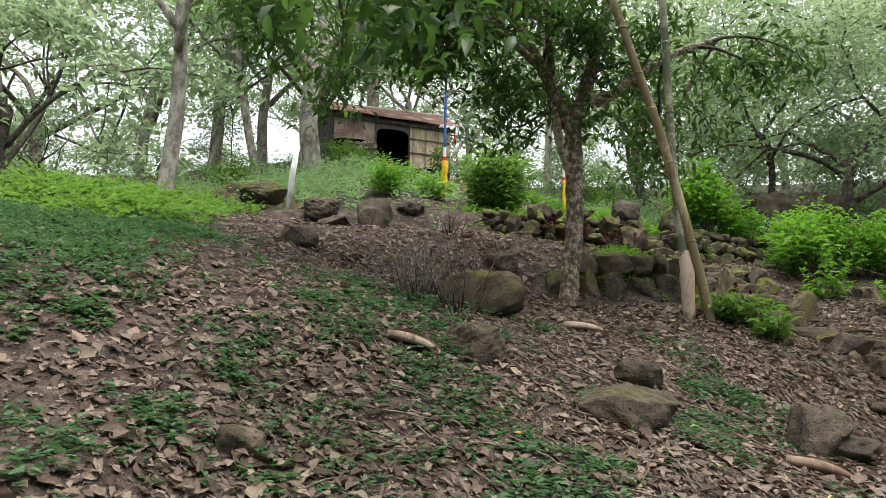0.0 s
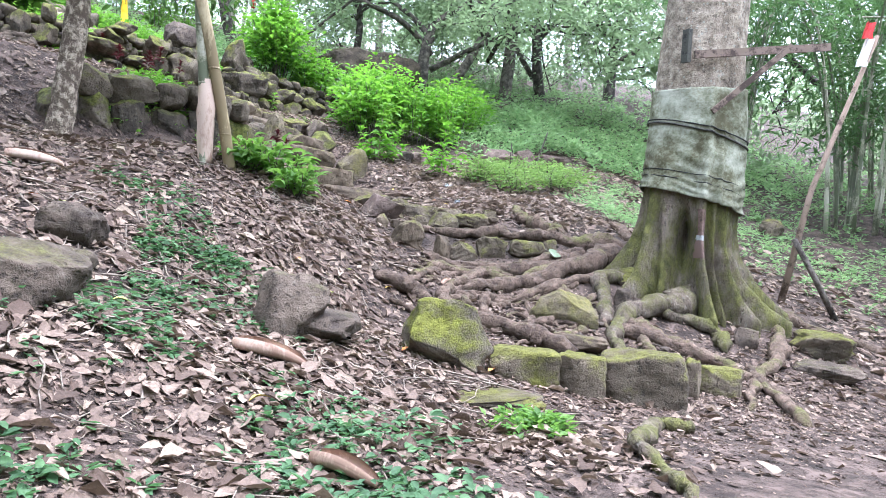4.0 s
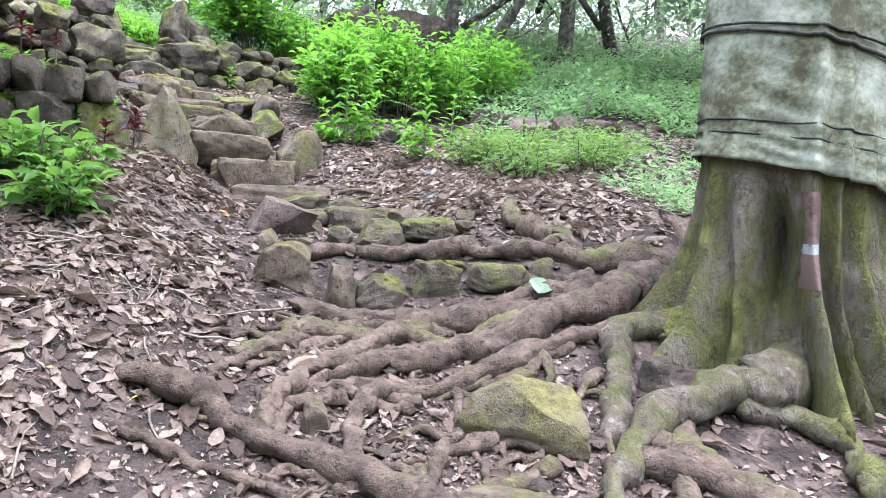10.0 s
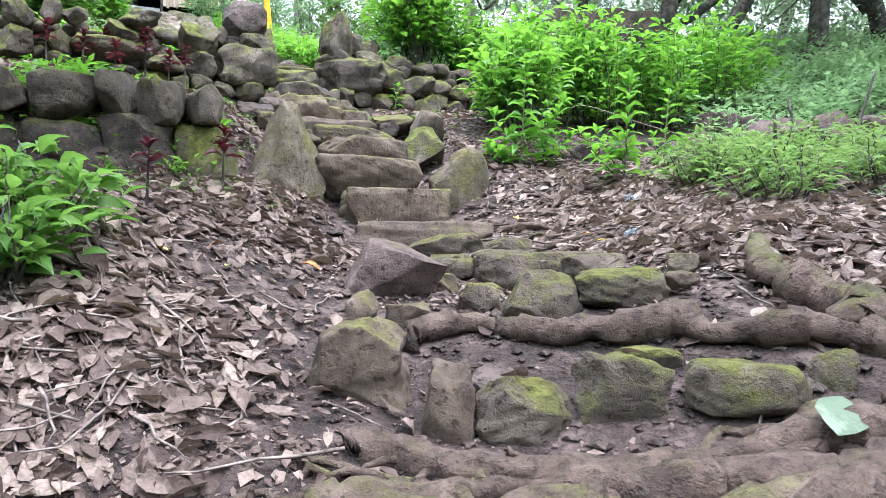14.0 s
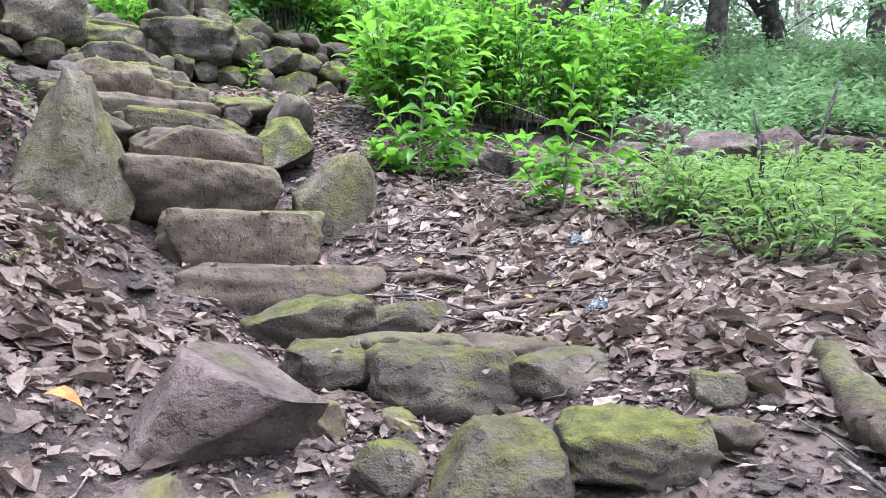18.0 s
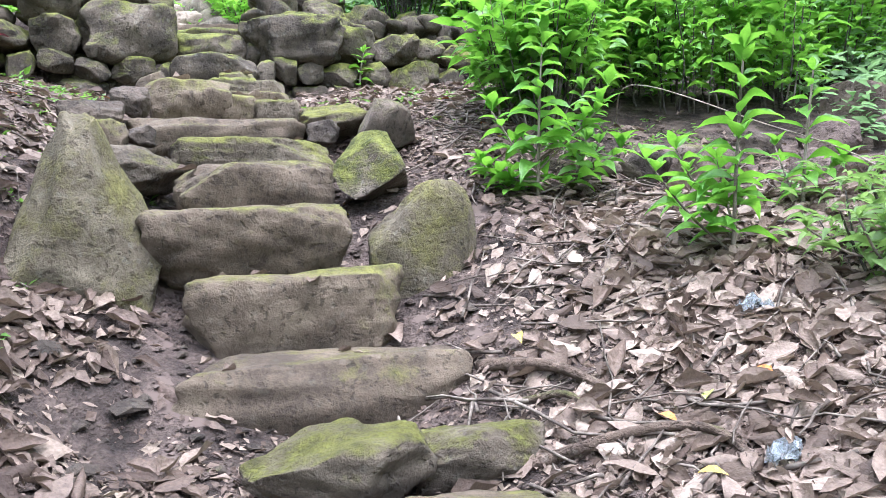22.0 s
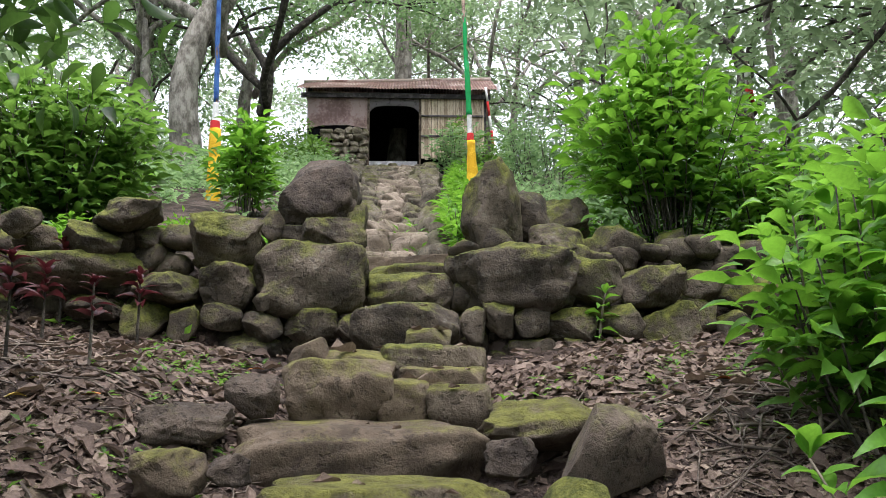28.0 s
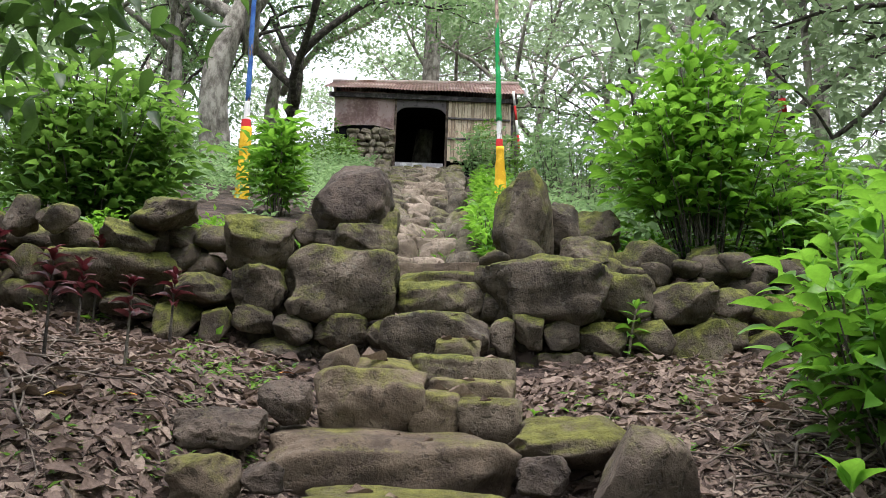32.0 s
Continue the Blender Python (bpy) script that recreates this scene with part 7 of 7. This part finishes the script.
scraps("leaf_scraps", 100000, ((1.2, 5.0, 1.8), (-0.4, 4.0, 1.8), (2.6, 5.0, 1.5), (0.4, 7.0, 1.8), (2.4, 8.0, 1.6), (0.0, 9.4, 1.8), (4.2, 7.0, 1.1), (4.5, 9.2, 0.9), (4.8, 11.2, 0.6), (4.4, 5.6, 1.0), (7.0, 12.2, 0.8), (7.4, 11.2, 0.8), (7.4, 13.4, 0.9), (6.2, 14.6, 0.6), (3.6, 13.4, 0.8), (2.8, 13.8, 0.8), (6.2, 8.0, 1.0), (6.2, 6.0, 1.2), (5.9, 11.2, 0.7), (7.6, 6.4, 1.0), (1.4, 11.0, 1.4), (-1.4, 10.5, 1.6), (5.6, 15.4, 0.5)), 0.028, 407, "broken bits of dry leaf over the soil")

rng = np.random.default_rng(460)
spots = [(px + math.cos(a) * u * w - math.sin(a) * v * d, py + math.sin(a) * u * w + math.cos(a) * v * d, top - 0.012) for px, py, top, w, d, a in STEP_TOPS for u, v in rng.uniform(-0.4, 0.4, (4, 2))]
spots += [(px + rng.normal(0, 0.12), py + rng.normal(0, 0.1), pz) for px, py, pz in ((6.35, 10.98, 1.06), (6.2, 11.6, 1.07), (6.7, 11.4, 1.09), (5.9, 11.3, 1.08), (6.23, 9.43, 0.66), (6.58, 9.44, 0.73), (7.0, 9.34, 0.73)) for _ in range(3)]
n = len(spots)
a, ln = rng.uniform(0, 6.28, n), 0.075 * rng.lognormal(0, 0.35, n)
lying = leaves(spots, np.stack([np.cos(a), np.sin(a), rng.normal(0, 0.08, n)], 1), np.array([0, 0, 1.0]) + rng.normal(0, 0.12, (n, 3)), ln, ln * rng.uniform(0.4, 0.8, n), rng.uniform(0.1, 0.5, n), "crisp")
tagged(part("step_litter", lying, LITTER), "single dry leaves lying on the stone steps", "leaf litter", kind="stuff")


def crumbs(name, count, spots, size, material, label, seed):
    """Clods and small stones past counting, as one object."""
    rng = np.random.default_rng(seed)
    x, y = patch(*spots)(rng, count)
    tip = np.array([(1, 0, 0), (-1, 0, 0), (0, 1, 0), (0, -1, 0), (0, 0, 1), (0, 0, -1), (0.6, 0.6, 0.5), (-0.6, 0.6, 0.5), (-0.6, -0.6, 0.5), (0.6, -0.6, 0.5)], float)
    fan = np.array([(4, 6, 7), (4, 7, 8), (4, 8, 9), (4, 9, 6), (0, 6, 9), (2, 7, 6), (1, 8, 7), (3, 9, 8), (0, 2, 6), (2, 1, 7), (1, 3, 8), (3, 0, 9)])
    r = size * np.minimum(rng.lognormal(-0.2, 0.6, len(x)), 3)
    v = tip[None] * r[:, None, None] * rng.uniform(0.6, 1.4, (len(x), 10, 3)) * np.array([1, 1, 0.7])
    v = v + np.stack([x, y, ground_z(x, y) + r * 0.1], 1)[:, None]
    f = (fan[None] + (np.arange(len(x)) * 10)[:, None, None]).reshape(-1, 3)
    return tagged(part(name, (v.reshape(-1, 3), f), material, smooth=False), label, "soil", kind="stuff")


crumbs("path_clods", 5500, ((5.9, 10.6, 0.9), (6.2, 11.6, 0.8), (6.0, 9.0, 0.9), (6.2, 7.6, 1.2), (5.6, 6.0, 1.2), (6.8, 5.0, 1.4), (5.2, 13.0, 0.6), (4.7, 14.4, 0.6), (5.3, 11.5, 0.5), (6.8, 10.6, 0.8), (4.4, 5.0, 1.2)), 0.011, SOIL, "dark crumbled soil on the trodden path", 451)
crumbs("pebbles", 1500, ((5.9, 10.8, 0.9), (6.2, 8.2, 1.0), (6.4, 6.4, 1.4), (5.0, 13.4, 0.8), (4.5, 14.7, 0.6), (5.6, 12.2, 0.6), (6.8, 9.9, 0.7)), 0.022, STONE, "small dark stones trodden into the path", 452)

TOP_LEAF = new("fallen_leaf", mesh_data("fallen_leaf", *leaves([(0, 0, 0)], [(1, 0, 0)], [(0, 0, 1)], 0.22, 0.17, 0.4, "full"), grainy("pale green fallen leaf", [(0.3, (0.12, 0.16, 0.1)), (0.7, (0.19, 0.24, 0.16))], 8.0, 50.0)))
TOP_LEAF.matrix_basis = pose(7.12, 8.9, float(ground_z(7.2, 8.95)) + 0.1, 20, -25, 60)
tagged(TOP_LEAF, "single large pale green leaf fallen on the roots", "leaf")


def sticks(name, count, spots, length, seed, label):
    rng = np.random.default_rng(seed)
    x, y = patch(*spots)(rng, count)
    geos = []
    for px, py in zip(x, y):
        a, ln = rng.uniform(0, 6.28), length * rng.lognormal(0, 0.5)
        t = np.linspace(-0.5, 0.5, 5)
        wx, wy = px + math.cos(a) * t * ln + rng.normal(0, 0.04 * ln, 5), py + math.sin(a) * t * ln + rng.normal(0, 0.04 * ln, 5)
        geos.append(tube(np.stack([wx, wy, ground_z(wx, wy) + rng.uniform(0.01, 0.05)], 1), [rng.uniform(0.003, 0.009), 0.003], 4))
    ob = part(name, joined(geos), TWIG)
    return tagged(ob, label, "twigs", kind="stuff")


sticks("slope_twigs", 700, ((1.5, 5.5, 2.0), (3.0, 7.0, 1.5), (1.0, 8.5, 2.0), (4.4, 9.4, 0.9), (4.2, 6.4, 1.2)), 0.3, 501, "dry twigs strewn over the leaf litter")
sticks("path_twigs", 800, ((7.0, 12.0, 0.9), (7.4, 13.4, 0.9), (3.6, 13.6, 0.9), (8.4, 10.8, 1.0), (10.5, 9.0, 1.8), (6.2, 15.0, 0.5)), 0.28, 502, "dry twigs and stalks beside the steps")


def dead_shrub(x, y, height, count, seed):
    rng = np.random.default_rng(seed)
    z = float(ground_z(x, y))
    geos = []
    for _ in range(count):
        a, r = rng.uniform(0, 6.28), rng.uniform(0.0, 0.22)
        f = np.array([x + math.cos(a) * r, y + math.sin(a) * r, z - 0.03])
        t = f + np.array([math.cos(a) * 0.2, math.sin(a) * 0.2, height * rng.uniform(0.5, 1.1)]) + rng.normal(0, 0.06, 3)
        geos.append(tube([f, (f + t) / 2 + rng.normal(0, 0.03, 3), t], [0.01, 0.004], 5))
    solid("dead_shrub", joined(geos), DARKBARK, (x, y, z), "bare brown twiggy shrub on the slope", "shrub", "dead shrubs")


dead_shrub(0.15, 8.0, 0.75, 34, 1)
dead_shrub(0.6, 8.1, 0.6, 20, 2)
dead_shrub(0.2, 12.2, 0.5, 14, 3)


# thin bare roots that cross the litter beside the steps
for r, line in ((0.03, ((6.30, 12.47), (6.45, 12.33), (6.61, 12.24), (6.85, 12.02))), (0.016, ((6.41, 12.22), (6.60, 12.13), (6.72, 12.01))), (0.022, ((6.38, 11.89), (6.60, 11.84), (6.81, 11.84), (6.99, 11.74), (7.08, 11.56)))):
    way_ = [(px, py, float(ground_z(px, py)) + r * 0.6 + (0.03 if 0 < k < len(line) - 1 else -0.03)) for k, (px, py) in enumerate(line)]
    solid("root", tube(smooth_path(way_, 6), [r, r * 0.5], 8, 0.12, 5), ROOT, way_[0], "thin grey-brown root lying bare in the leaf litter", "root", "bare roots beside the steps")

# sticks that stand in the undergrowth beside the steps
for px, py, h, lean, words in ((8.36, 12.37, 0.42, (0.02, 0.0), "short black stake among the low plants"), (9.66, 13.78, 0.75, (0.28, 0.05), "dark bent stick among the low plants"), (8.9, 13.2, 0.5, (-0.05, 0.03), "dark thin stake among the low plants")):
    z = float(ground_z(px, py))
    geo = tube(smooth_path([(px, py, z - 0.1), (px + lean[0] * 0.5 + 0.015, py + lean[1] * 0.5, z + h * 0.55), (px + lean[0], py + lean[1], z + h)], 4), [0.016, 0.01], 6, 0.1, 3)
    solid("stake", geo, DARKBARK, (px, py, z), words, "stake", "stakes")
stem_line = [(7.2, 14.9, float(ground_z(7.2, 14.9)) + 0.02), (7.16, 14.0, 2.51), (7.66, 13.4, 2.23), (7.98, 12.9, 1.99), (8.11, 12.11, float(ground_z(8.11, 12.11)))]
solid("dry_stem", tube(smooth_path(stem_line, 6), [0.004, 0.003], 6), TWIG, stem_line[0], "long dry stem arching over the leaf litter", "stem")

# single leaves with a colour of their own
SHADES = [grainy("yellow fallen leaf", [(0.3, (0.4, 0.3, 0.06)), (0.7, (0.55, 0.42, 0.1))], 20.0, 80.0), grainy("orange fallen leaf", [(0.3, (0.4, 0.14, 0.04)), (0.7, (0.52, 0.22, 0.07))], 20.0, 80.0), grainy("yellow-green fallen leaf", [(0.3, (0.24, 0.28, 0.07)), (0.7, (0.38, 0.4, 0.12))], 20.0, 80.0)]
TINTS = ("yellow", "orange", "yellow-green")
rng = np.random.default_rng(640)
for i in range(54):
    cx, cy, r = ((1.4, 4.6, 1.8), (4.2, 7.2, 1.0), (6.4, 7.2, 1.2), (7.0, 11.9, 0.7), (4.7, 10.4, 0.5), (5.2, 12.6, 0.6), (3.6, 13.6, 0.6), (2.4, 6.6, 1.4), (6.2, 14.6, 0.5))[i % 9]
    px, py = cx + rng.normal(0, r * 0.6), cy + rng.normal(0, r * 0.6)
    k = int(rng.integers(3))
    z = float(ground_z(px, py)) + 0.04
    ln = rng.uniform(0.06, 0.12)
    geo = leaves([(0, 0, 0)], [(1, 0, rng.normal(0, 0.15))], [rng.normal(0, 0.2), rng.normal(0, 0.2), 1], ln, ln * rng.uniform(0.4, 0.6), rng.uniform(0.2, 1.4), "full")
    one = new("fallen_leaf", mesh_data("fallen_leaf", *geo, SHADES[k]))
    one.matrix_basis = pose(px, py, z, 0, 0, rng.uniform(0, 360))
    tagged(one, TINTS[k] + " fallen leaf lying on the brown litter", "leaf", "coloured fallen leaves")

# crumpled pieces of thin clear plastic among the leaves
FILM, fn, fl, fb = shader("crumpled thin plastic film")
fb.inputs["Base Color"].default_value, fb.inputs["Roughness"].default_value = (0.5, 0.54, 0.56, 1), 0.15
fb.inputs["Transmission Weight"].default_value, fb.inputs["IOR"].default_value = 0.7, 1.2
for px, py, w, h, seed in ((7.3, 12.35, 0.11, 0.05, 1), (7.12, 11.55, 0.09, 0.05, 2)):
    rng = np.random.default_rng(seed)
    u, v = np.meshgrid(np.linspace(-0.5, 0.5, 9), np.linspace(-0.5, 0.5, 9))
    z = float(ground_z(px, py)) + 0.03
    top = np.stack([px + u * w + rng.normal(0, 0.008, u.shape), py + v * w * 0.7 + rng.normal(0, 0.008, u.shape), z + h * (0.5 - u * u - v * v) + rng.normal(0, 0.014, u.shape)], -1).reshape(-1, 3)
    quads = [(i * 9 + j, i * 9 + j + 1, i * 9 + j + 10, i * 9 + j + 9) for i in range(8) for j in range(8)]
    solid("plastic_scrap", (top, quads), FILM, (px, py, z), "crumpled scrap of clear plastic on the dry leaves", "litter", "plastic scraps", smooth=False)
